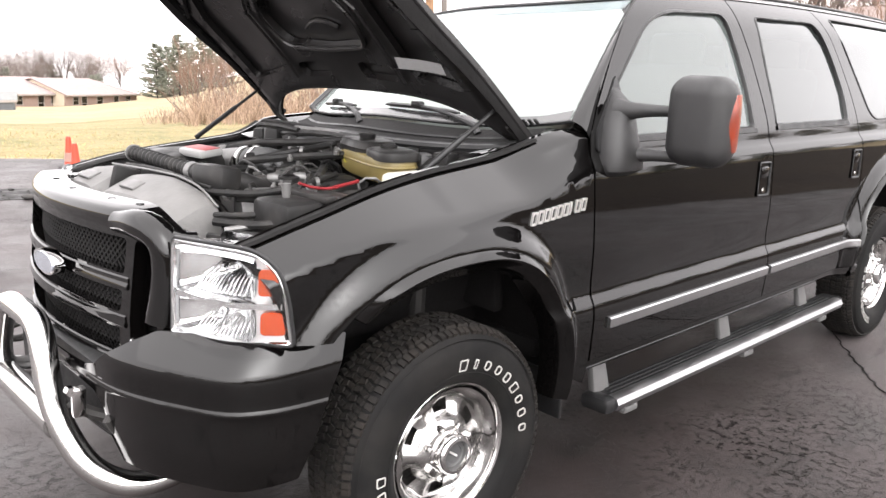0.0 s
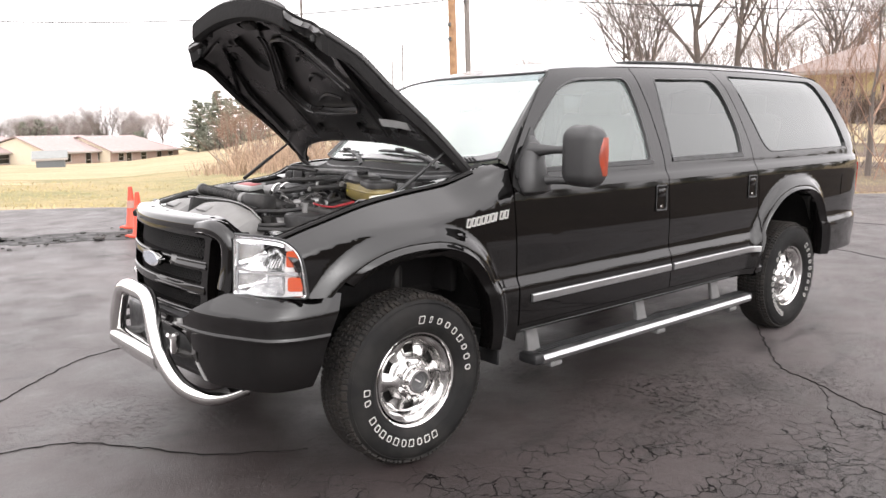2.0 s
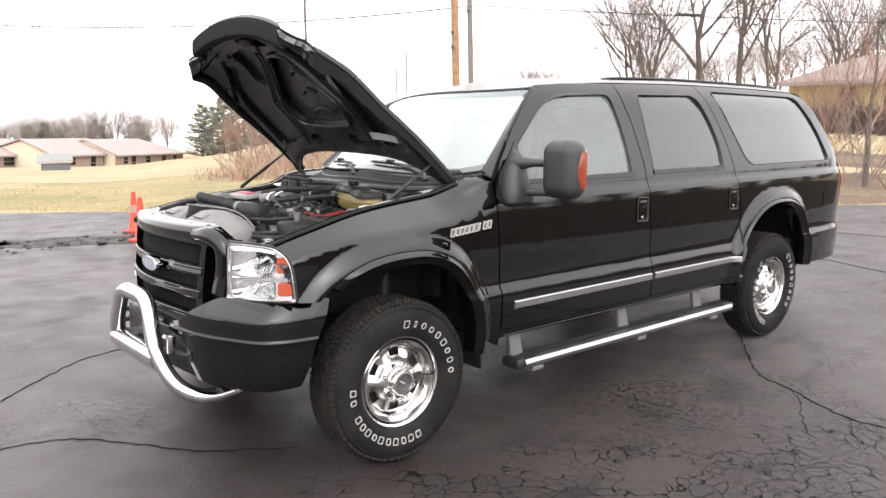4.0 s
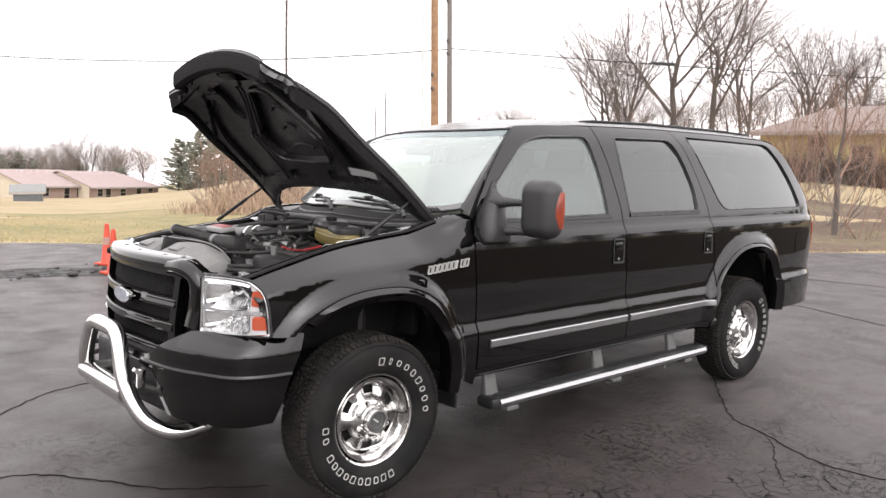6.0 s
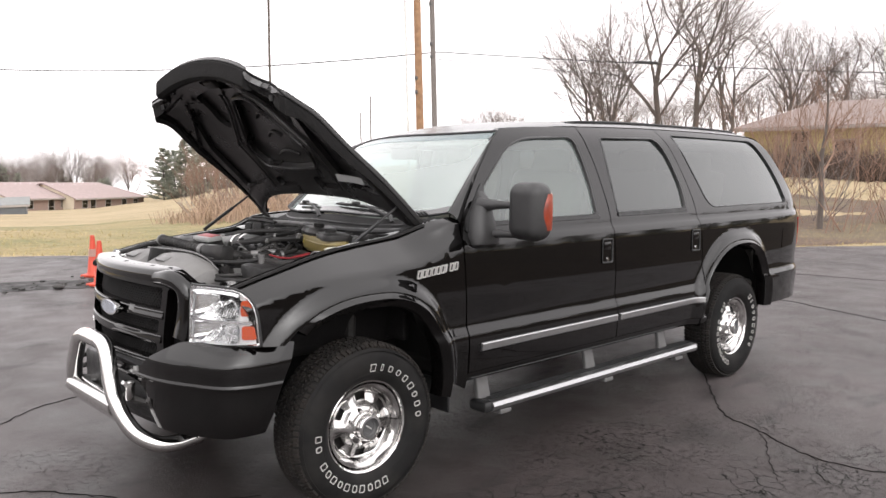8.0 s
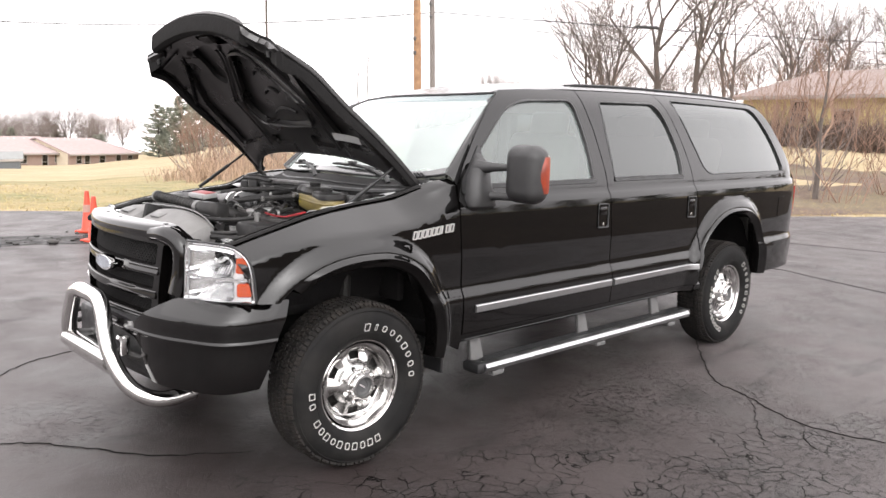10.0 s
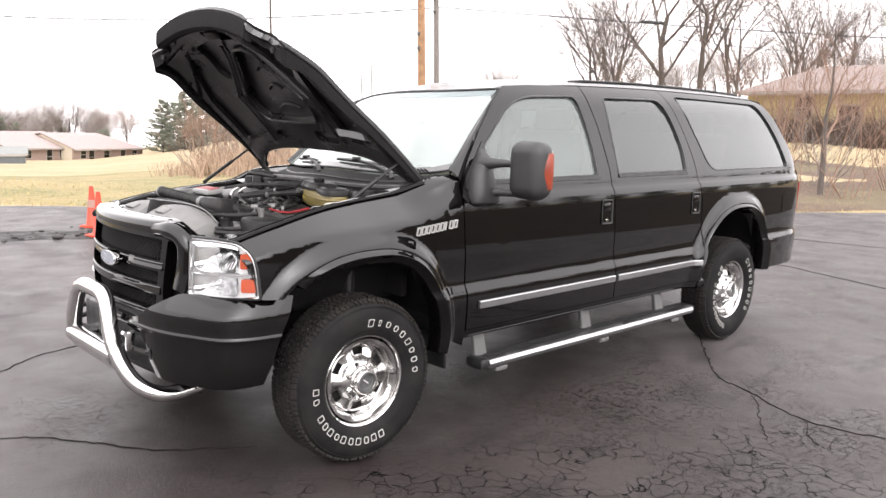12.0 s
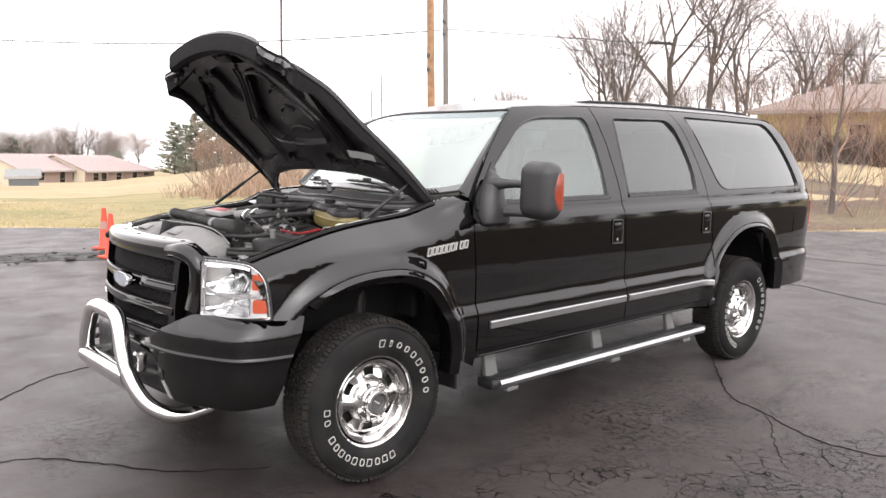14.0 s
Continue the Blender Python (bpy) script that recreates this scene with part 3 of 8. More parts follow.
part("roof", loft([roof_row(u) for u in np.linspace(0, 1, 60)]), DAMP_PAINT, suv, "black roof dulled by drizzle")
part("headliner", loft([[roof_point(u, v * 0.97, -0.04) for v in np.linspace(-1, 1, 15)] for u in np.linspace(0.02, 1, 15)]), HEADLINER, suv, "pale fabric headliner")


def rail_line(y_sign):
    out = []
    for u in np.linspace(0.26, 0.97, 24):
        p = roof_point(u, 0.84 * y_sign)
        lift = 0.007 * ease((u - 0.26) / 0.04) * ease((0.97 - u) / 0.04)
        out.append((p[0], p[1], p[2] + lift))
    return out


for sgn in (-1, 1):
    part("roof_rail", tube(rail_line(sgn), 0.008, 8), PLASTIC, suv, "black roof luggage rail")


def shield_point(t, v, off=0.0):
    lo = Vector((0.555 - 0.14 * (1 - v * v) + 0.105 * (1 + v), 0.885 * v, 1.343 - 0.045 * (1 - v ** 4) - 0.075 * max(0.0, v) ** 1.5))
    hi = Vector((1.02 - 0.10 * (1 - v * v) + 0.09 * (1 + v), 0.772 * v, shield_top(v)))
    p = lo.lerp(hi, t)
    bow = 0.03 * math.sin(math.pi * t) * (1 - 0.75 * abs(v) ** 3)
    return (p.x - bow * 0.7 - off * 0.7, p.y, p.z + bow * 0.7 + off * 0.7)


part("windshield", orient(loft([[shield_point(t, v) for v in np.linspace(-1, 1, 31)] for t in np.linspace(0, 1, 13)]), (-1, 0, 1)), SHIELD, suv, "clear windshield with a pale film for the sky's glare").visible_shadow = False
edge = [shield_point(0.005, v, 0.003) for v in np.linspace(-1, 1, 25)] + [shield_point(t, 1, 0.003) for t in np.linspace(0.05, 0.95, 10)] + \
       [shield_point(0.995, v, 0.003) for v in np.linspace(1, -1, 25)] + [shield_point(t, -1, 0.003) for t in np.linspace(0.95, 0.05, 10)]
part("windshield_seal", tube(edge, 0.0065, 6, closed=True), PLASTIC, suv, "black rubber windshield seal")


band_rows = [[shield_point(t, v, 0.003) for t in (0.0, 0.5 * d, d)] for v, d in ((v, 0.065 + 0.16 * max(0.0, -v - 0.86)) for v in np.linspace(-0.985, 0.6, 41))]
part("windshield_band", loft(band_rows), FRIT, suv, "black band along the foot of the windshield")
part("windshield_shade", loft([[shield_point(t, v, 0.003) for t in (0.905, 0.95, 0.99)] for v in np.linspace(-0.98, 0.98, 31)]), SHADEBAND, suv, "tinted band along the top of the windshield").visible_shadow = False


def a_pillar():
    line = [(0.585, 1.295), (0.66, 1.402), (0.80, 1.556), (0.965, 1.722), (1.02, 1.762), (1.075, 1.786)]
    length, f = path_curve([(x, 0, z) for x, z in line])
    rows = []
    for k in np.linspace(0, 1, 20):
        q = f(length * k)
        o = Vector(side(q.x, q.z))
        i = Vector(shield_point(min(1.0, k * 1.0), -1))
        mid = (o + i) / 2 + Vector((-0.018, -0.018, 0.014)) * (1 - 0.8 * k ** 4)
        rows.append([o + Vector((0, 0.03, 0)), o + Vector((0, -0.0, 0)), o.lerp(mid, 0.5) + Vector((-0.006, -0.008, 0.004)), mid, i.lerp(mid, 0.5) + Vector((-0.004, -0.004, 0.004)), i + Vector((-0.004, 0, 0.006)), i + Vector((0.02, 0.02, -0.03))])
    return loft(rows)


part("a_pillar", a_pillar(), PAINT, suv)
part("a_pillar", tube([shield_point(t, 1.02, -0.01) for t in np.linspace(0, 1, 12)], 0.032, 10), PAINT, suv)


def pillar_trim(xt, xb):
    return lambda: loft([[(xb + (xt - xb) * k - 0.05, side(2, 1.28 + 0.5 * k)[1] + 0.05, 1.28 + 0.5 * k), (xb + (xt - xb) * k + 0.05, side(2, 1.28 + 0.5 * k)[1] + 0.05, 1.28 + 0.5 * k)] for k in np.linspace(0, 1, 8)])


both("pillar_trim", pillar_trim(1.74, 1.78), HEADLINER, "pale inner pillar trim")

# cowl, wipers
cowl_rows = []
for v in np.linspace(-0.93, 0.93, 33):
    b = Vector(shield_point(0, v * 0.98))
    w = b.z - 1.343
    cowl_rows.append([(b.x - 0.22 + 0.05 * v * v, b.y, 1.18), (b.x - 0.215 + 0.05 * v * v, b.y, 1.250 + w * 0.6), (b.x - 0.17, b.y, 1.272 + w * 0.7), (b.x - 0.06, b.y, 1.312 + w), (b.x - 0.015, b.y, 1.334 + w), (b.x + 0.03, b.y, 1.33 + w)])
part("cowl_panel", loft(cowl_rows), LINER, suv, "black plastic cowl panel below the windshield")
seal = [(Vector(shield_point(0, v)).x - 0.205 + 0.05 * v * v, shield_point(0, v)[1] * 0.92, 1.262 + (shield_point(0, v)[2] - 1.343) * 0.6) for v in np.linspace(-0.95, 0.95, 30)]
for dx, z in ((0.045, 1.290), (0.10, 1.306)):
    part("cowl_strip", tube([(Vector(shield_point(0, v)).x - 0.205 + dx + 0.03 * v * v, shield_point(0, v)[1] * 0.92, z - 0.012 + (shield_point(0, v)[2] - 1.343) * 0.8) for v in np.linspace(-0.95, 0.95, 30)], 0.008, 6), PLASTIC, suv)
part("cowl_seal", tube(seal, 0.016, 8), PLASTIC, suv, "black rubber cowl seal")


def cowl_corner():
    """Painted filler between the fender's inner edge and the cowl."""
    rows = []
    for x in np.linspace(0.28, 0.575, 14):
        o = fender_skin(x, fender_top(x) - 0.001)
        k = (x - 0.28) / 0.3
        rows.append([o, (x, o[1] + 0.012, o[2] - 0.002), (x, -0.79 - 0.02 * k, o[2] - 0.012 - 0.01 * k), (x, -0.74, 1.245 + 0.05 * k), (x, -0.66, 1.235 + 0.05 * k)])
    return loft(rows)


both("cowl_corner", cowl_corner, PAINT)
for y0, y1 in ((-0.46, 0.06), (0.34, 0.80)):
    pivot, mid = Vector(shield_point(-0.03, y0 - 0.16, 0.0)), Vector(shield_point(0.075, (y0 + y1) / 2, 0.03))
    arm = part("wiper", tube([pivot + Vector((-0.03, 0, -0.01)), pivot + Vector((-0.02, 0.03, 0.018)), pivot.lerp(mid, 0.5) + Vector((0, 0, 0.012)), mid], [0.014, 0.012, 0.008, 0.006], 8), PLASTIC, suv, "black windshield wiper arm")
    part("wiper_blade", tube([Vector(shield_point(0.060 + 0.015 * k, y0 + (y1 - y0) * k, 0.016 + 0.008 * math.sin(math.pi * k))) for k in np.linspace(0, 1, 9)], [0.005] + [0.0095] * 7 + [0.005], 6), PLASTIC, arm)
    part("wiper_joint", rbox((0.03, 0.05, 0.022), mid + Vector((0, 0, 0.004)), 0.006), PLASTIC, arm)
vent = bmesh.new()
for k in range(9):
    rbox((0.05, 0.012, 0.008), (0.45 + 0.004 * k, -0.62 - 0.022 * k, 1.325 + 0.002 * k), 0.003, bm=vent, m=pose(0, 0, 0, 0, 25, 20))
part("cowl_vent", vent, GREYPLASTIC, suv, "slotted cowl vent")

# rear end
rear_edge = [(4.155, 1.79)] + REAR_EDGE
rows = []
for x, z in rear_edge:
    y = -side(x, z)[1]
    rows.append([(x + 0.07 * (1 - v * v), y * v, z) for v in np.linspace(-1, 1, 13)])
tail = part("tailgate", loft(rows), PAINT, suv)
part("rear_window", orient(loft([[(p[0] + 0.008, p[1] * 0.82, p[2]) for p in r] for r in rows[1:4]]), (1, 0, 0)), TINTED, tail, "dark rear glass")


def tail_lamp():
    rows = []
    for z in np.linspace(0.80, 1.16, 9):
        rows.append([side(x, z, off) for x, off in ((4.655 - 0.2 * (z - 1.14), 0.004), (4.66 - 0.2 * (z - 1.14), -0.006), (4.69 - 0.2 * (z - 1.14), -0.008), (4.74 - 0.2 * (z - 1.14), 0.0))])
    return loft(rows)


both("tail_lamp", tail_lamp, REDLENS, "red tail lamp")
rb = [(4.04, -0.968), (4.30, -0.962), (4.52, -0.932), (4.68, -0.87), (4.79, -0.74), (4.85, -0.55), (4.87, 0), (4.85, 0.55), (4.79, 0.74), (4.68, 0.87), (4.52, 0.932), (4.30, 0.962), (4.04, 0.968)]
length, f = path_curve([(x, y, 0) for x, y in rb])
part("rear_bumper", loft([[f(s) + Vector((0, 0, z)) + f(s).normalized() * 0 for z in (0.735, 0.73, 0.62, 0.53, 0.505)] + [Vector((f(s).x * 0.97, f(s).y * 0.9, 0.50))] for s in np.linspace(0, length, 50)]), PAINT, suv)

# front: grille shell, bumper, lamps
MID = -0.04


def nose(y, z, off=0.0):
    return (-0.80 + (0.09 if y < 0 else 0.145) * (abs(y) / 0.6) ** 2.0 + max(0.0, z - 0.85) * 0.10 + off, y + MID, z)


SHELL = rounded([(-0.56, 0.74, 0.06), (-0.59, 1.085, 0.05), (0.56, 1.085, 0.05), (0.56, 0.74, 0.06), (0.44, 0.685, 0.05), (-0.44, 0.685, 0.05)], 0.05)
OPENINGS = [rounded([(-w0, a), (-w1, b), (w1, b), (w0, a)], 0.015) for a, b, w0, w1 in ((0.735, 0.80, 0.385, 0.395), (0.845, 0.905, 0.40, 0.405), (0.95, 1.045, 0.41, 0.415))]
SCOOPS = [rounded([(s * 0.435, 0.765), (s * 0.45, 1.05), (s * 0.57, 1.045), (s * 0.54, 0.775)], 0.025) for s in (-1, 1)]
grille = part("grille", sheet(SHELL, nose, OPENINGS + SCOOPS, cell=0.05, depth=0.05, inward=(1, 0, 0)), PAINT, suv, "glossy black grille shell")
plan_len, plan = path_curve([(nose(y, 1.083)[0], y + MID, 0) for y in np.linspace(0.575, -0.53, 18)] + [(-0.692, -0.615, 0), (-0.668, -0.640, 0), (-0.635, -0.652, 0)])
header = []
for k in np.linspace(0, plan_len, 60):
    p = plan(k)
    t = (plan(min(k + 0.01, plan_len)) - plan(max(k - 0.01, 0))).normalized()
    n = Vector((-t.y, t.x, 0)) if -t.y > 0 else Vector((t.y, -t.x, 0))
    turn = ease((k - plan_len + 0.30) / 0.30)
    deep = 0.105 - 0.065 * turn
    top = 1.112 - 0.022 * p.y - 0.050 * turn
    header.append([p + n * d + Vector((0, 0, z)) for d, z in ((0.014, 1.046 - 0.02 * turn), (0.0, 1.050 - 0.02 * turn), (-0.004, top - 0.035), (-0.003, top - 0.017), (0.002, top - 0.008), (0.012, top - 0.002), (deep * 0.5, top + 0.002), (deep, top + 0.002), (deep + 0.008, top - 0.006), (deep + 0.010, top - 0.06))])
part("grille_header", loft(header), PAINT, suv, "black painted panel over the grille")
shoulder_len, shoulder = path_curve([(-0.735, -0.40, 1.082), (-0.722, -0.49, 1.088), (-0.706, -0.55, 1.078), (-0.694, -0.585, 1.045), (-0.692, -0.594, 0.99), (-0.700, -0.594, 0.92), (-0.715, -0.588, 0.845)])
part("grille_shoulder", tube([shoulder(shoulder_len * k / 30) for k in range(31)], [0.030 + 0.012 * ease(k / 10) for k in range(31)], 16), PAINT, suv, "rounded black shoulder of the grille beside the headlight")
for y in (-0.36, -0.22, 0.05, 0.30):
    c = nose(y, 1.083, 0.07)
    part("push_pin", lathe([(0.0, -0.004), (0.008, -0.004), (0.011, 0.002)], 10, m=Matrix.Translation((c[0], c[1], 1.113 - 0.022 * c[1])) @ pose(0, 0, 0, 90, 0, 0)), PLASTIC, suv)
for k, (a, b) in enumerate(((0.70, 0.733), (0.802, 0.843), (0.907, 0.948))):
    w = 0.415 + 0.008 * k
    part("grille_bar", loft([[nose(y, z, off) for z, off in ((a, 0.012), (a + 0.002, 0.0), (a + 0.006, -0.006), (a + 0.012, -0.007), ((a + b) / 2, -0.003), (b - 0.008, -0.004), (b - 0.002, 0.002), (b, 0.012))] for y in np.linspace(-w, w, 21)], caps=True), PAINT, grille)
for (a, b, w0, w1) in ((0.735, 0.80, 0.385, 0.395), (0.845, 0.905, 0.40, 0.405), (0.95, 1.045, 0.41, 0.415)):
    mesh_bm = bmesh.new()
    h = b - a
    n = int(2 * w0 / 0.022)
    for k in range(-3, n + 3):
        for lean in (1, -1):
            y0 = -w0 + 0.022 * k
            y1 = y0 + lean * h
            if abs(y0) < w0 and abs(y1) < w0:
                tube([nose(y0, a, 0.035), nose((y0 + y1) / 2, (a + b) / 2, 0.035), nose(y1, b, 0.035)], 0.004, 4, bm=mesh_bm)
    part("grille_mesh", mesh_bm, LINER, grille, "black diamond mesh insert")
back = part("grille_backing", sheet(rounded([(-0.58, 0.72), (-0.58, 1.07), (0.58, 1.07), (0.58, 0.72)], 0.02), lambda y, z: nose(y, z, 0.065), cell=0.1), LINER, grille)
for s in (-1, 1):
    fins = bmesh.new()
    for k in range(11):
        z = 0.80 + 0.022 * k
        c = nose(s * (0.560 + 0.002 * k), z, 0.03)
        rbox((0.03, 0.014, 0.010), c, 0.003, bm=fins)
    part("scoop_fins", fins, PLASTIC, grille)
    part("scoop_trim", tube([nose(s * 0.445, 0.775, 0.0), nose(s * 0.49, 0.768, -0.004), nose(s * 0.535, 0.782, 0.0)], 0.008, 8), STEEL, grille, "bright trim at the scoop's foot")
emblem = part("emblem", extruded([(0.088 * math.cos(a), 0.036 * math.sin(a)) for a in np.linspace(0, 2 * math.pi, 40)[:-1]], lambda y, z: (-0.836, y + MID - 0.055, 0.925 + z), (0.03, 0, 0)), CHROME, suv, "oval chrome badge with a blue field")
part("emblem_field", extruded([(0.078 * math.cos(a), 0.029 * math.sin(a)) for a in np.linspace(0, 2 * math.pi, 40)[:-1]], lambda y, z: (-0.839, y + MID - 0.055, 0.925 + z), (0.01, 0, 0)), BLUE, emblem)

LAMP = [(-0.715, -0.645), (-0.712, -0.70), (-0.69, -0.80), (-0.645, -0.88), (-0.585, -0.935), (-0.555, -0.957)]
lamp_len, lamp_path = path_curve([(x, y, 0) for x, y in LAMP])


def lamp_skin(s, z, off=0.0):
    p, q = lamp_path(s), lamp_path(s + 0.01) if s < lamp_len - 0.011 else None
    t = (q - p).normalized() if q else (p - lamp_path(s - 0.01)).normalized()
    n = Vector((-t.y, t.x, 0))
    n = n if n.x > 0 else -n
    return (p.x + n.x * off + max(0, z - 0.9) * 0.06, p.y + n.y * off, z)


L = lamp_len
LAMP_OUT = rounded([(0.0, 0.836, 0.012), (0.0, 1.080, 0.022), (L * 0.45, 1.089, 0.05), (L * 0.74, 1.080, 0.05), (L * 0.90, 1.032, 0.045), (L * 0.965, 0.955, 0.05), (L * 1.0, 0.851, 0.012)], 0.02)


def bowl(u0, u1, z0, z1, deep=0.09):
    """A stepped, concave reflector between two distances along the lamp and two heights."""
    o = rounded([(u0, z0), (u0, z1), (u1, z1), (u1, z0)], 0.022, 6)
    c = Vector(((u0 + u1) / 2, (z0 + z1) / 2))
    rows = []
    for p in o + o[:1]:
        v = Vector(p)
        rows.append([lamp_skin(*(v.lerp(c, f)), d) for f, d in ((0.0, 0.012), (0.02, 0.02), (0.15, 0.05), (0.45, deep * 0.85), (0.8, deep), (0.98, deep * 1.02))])
    return loft(rows)


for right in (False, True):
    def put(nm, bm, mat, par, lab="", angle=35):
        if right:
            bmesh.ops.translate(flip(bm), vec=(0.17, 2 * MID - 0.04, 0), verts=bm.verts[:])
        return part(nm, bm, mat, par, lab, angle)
    rows = []
    for p in LAMP_OUT + LAMP_OUT[:1]:
        v, c = Vector(p), Vector((L * 0.47, 0.95))
        rows.append([lamp_skin(*(v.lerp(c, f)), d) for f, d in ((0.0, 0.03), (0.0, 0.004), (0.03, -0.002), (0.055, 0.002), (0.07, 0.02), (0.085, 0.10))])
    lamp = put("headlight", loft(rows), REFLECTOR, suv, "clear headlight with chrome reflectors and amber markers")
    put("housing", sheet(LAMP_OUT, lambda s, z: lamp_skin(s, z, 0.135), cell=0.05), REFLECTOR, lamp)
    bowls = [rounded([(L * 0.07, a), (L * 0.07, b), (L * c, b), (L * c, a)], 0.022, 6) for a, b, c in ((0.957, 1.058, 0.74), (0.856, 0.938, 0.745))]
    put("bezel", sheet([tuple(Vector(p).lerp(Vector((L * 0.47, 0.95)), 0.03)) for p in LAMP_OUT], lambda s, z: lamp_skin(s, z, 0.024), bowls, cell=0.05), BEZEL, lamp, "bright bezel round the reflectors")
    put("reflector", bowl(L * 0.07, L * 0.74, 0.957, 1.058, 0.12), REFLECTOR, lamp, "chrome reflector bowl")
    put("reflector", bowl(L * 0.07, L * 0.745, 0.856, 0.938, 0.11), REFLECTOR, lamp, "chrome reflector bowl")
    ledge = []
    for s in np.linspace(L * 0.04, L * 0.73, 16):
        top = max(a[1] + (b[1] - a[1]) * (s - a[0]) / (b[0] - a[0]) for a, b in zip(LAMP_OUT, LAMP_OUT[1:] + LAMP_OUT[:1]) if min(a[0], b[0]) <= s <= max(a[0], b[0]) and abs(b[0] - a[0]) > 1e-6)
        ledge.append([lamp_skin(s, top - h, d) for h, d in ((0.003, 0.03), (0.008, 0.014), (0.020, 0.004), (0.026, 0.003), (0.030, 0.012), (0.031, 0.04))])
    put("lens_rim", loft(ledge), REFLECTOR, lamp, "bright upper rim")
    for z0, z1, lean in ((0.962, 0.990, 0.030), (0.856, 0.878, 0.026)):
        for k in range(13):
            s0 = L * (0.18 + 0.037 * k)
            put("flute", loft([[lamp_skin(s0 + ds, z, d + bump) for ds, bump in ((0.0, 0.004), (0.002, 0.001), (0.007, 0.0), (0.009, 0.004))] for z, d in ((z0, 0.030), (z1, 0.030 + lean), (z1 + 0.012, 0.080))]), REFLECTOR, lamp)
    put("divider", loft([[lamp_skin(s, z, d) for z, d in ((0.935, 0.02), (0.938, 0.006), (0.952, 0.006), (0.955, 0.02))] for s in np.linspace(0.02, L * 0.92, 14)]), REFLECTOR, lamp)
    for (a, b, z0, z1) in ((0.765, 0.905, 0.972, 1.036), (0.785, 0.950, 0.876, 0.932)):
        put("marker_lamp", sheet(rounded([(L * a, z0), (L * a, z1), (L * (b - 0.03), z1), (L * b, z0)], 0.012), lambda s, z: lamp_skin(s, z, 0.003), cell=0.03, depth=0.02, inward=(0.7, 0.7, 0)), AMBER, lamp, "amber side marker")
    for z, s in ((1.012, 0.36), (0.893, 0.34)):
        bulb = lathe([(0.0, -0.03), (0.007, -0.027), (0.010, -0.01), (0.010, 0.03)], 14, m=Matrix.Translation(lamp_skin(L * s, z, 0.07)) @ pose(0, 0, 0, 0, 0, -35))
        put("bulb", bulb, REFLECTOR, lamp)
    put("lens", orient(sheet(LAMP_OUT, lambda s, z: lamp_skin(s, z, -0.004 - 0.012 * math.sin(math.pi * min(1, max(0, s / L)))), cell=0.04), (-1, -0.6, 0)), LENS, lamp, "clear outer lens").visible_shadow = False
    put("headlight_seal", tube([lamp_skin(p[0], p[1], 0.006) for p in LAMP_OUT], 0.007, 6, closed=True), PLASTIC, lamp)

BUMP = [(-0.375, -0.945), (-0.47, -0.94), (-0.59, -0.92), (-0.687, -0.865), (-0.76, -0.737), (-0.814, -0.608), (-0.84, -0.48), (-0.85, -0.25), (-0.85, MID)]
bump_len, bump_path = path_curve([(x, y, 0) for x, y in BUMP])
bump_profile = smooth_table([(0.40, 0.06), (0.46, 0.035), (0.55, 0.015), (0.655, 0.004), (0.668, 0.001), (0.675, -0.003), (0.682, 0.003), (0.75, 0.0), (0.770, 0.003), (0.776, 0.007), (0.81, 0.038), (0.85, 0.080)])


def bumper_skin(s, z, off=0.0):
    p = bump_path(s)
    t = (bump_path(min(s + 0.02, bump_len)) - bump_path(max(s - 0.02, 0))).normalized()
    n = Vector((-t.y, t.x, 0))
    n = n if n.dot(Vector((1, 0.6, 0))) > 0 else -n
    d = bump_profile(z) * (1.0 if z < 0.76 else 0.35 + 0.65 * ease((s - 0.02) / 0.42)) + off
    return (p.x + n.x * d, p.y + n.y * d, z)


SB = bump_len
BUMPER = [(0.002, 0.838), (0.05, 0.848), (0.15, 0.852), (0.45, 0.846), (0.58, 0.838), (0.65, 0.805), (0.72, 0.765), (0.775, 0.725), (0.84, 0.705), (0.97, 0.70), (SB, 0.70), (SB, 0.655), (0.92, 0.652), (0.80, 0.64), (0.755, 0.60), (0.74, 0.52),
          (0.715, 0.455), (0.60, 0.448), (0.30, 0.455), (0.14, 0.465), (0.108, 0.55), (0.076, 0.665), (0.038, 0.75)]
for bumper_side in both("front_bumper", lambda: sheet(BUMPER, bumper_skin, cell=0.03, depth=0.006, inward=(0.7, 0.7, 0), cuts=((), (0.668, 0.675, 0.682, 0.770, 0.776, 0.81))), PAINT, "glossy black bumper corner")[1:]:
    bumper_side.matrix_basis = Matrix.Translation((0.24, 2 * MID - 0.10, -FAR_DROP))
valance = [[bumper_skin(t, z, off) for z, off in ((0.695, 0.05), (0.66, 0.045), (0.56, 0.05), (0.47, 0.06), (0.425, 0.075), (0.42, 0.12))] for t in np.linspace(0.55, bump_len, 24)]
part("bumper_valance", loft(valance), PLASTIC, suv, "black plastic valance behind the guard")
part("valance_slot", loft([[bumper_skin(t, z, off) for z, off in ((0.60, 0.049), (0.595, 0.040), (0.575, 0.038), (0.57, 0.049))] for t in np.linspace(0.60, 0.86, 12)], caps=True), PLASTIC, suv)
part("bumper_step", loft([[(-0.82, y, 0.70), (-0.78, y, 0.712), (-0.72, y, 0.70), (-0.68, y, 0.66)] for y in np.linspace(-0.58, 0.30, 9)]), PLASTIC, suv)
part("bumper_beam", rbox((0.10, 0.92, 0.17), (-0.74, MID - 0.06, 0.565), 0.02), PLASTIC, suv, "black bumper beam behind the guard")
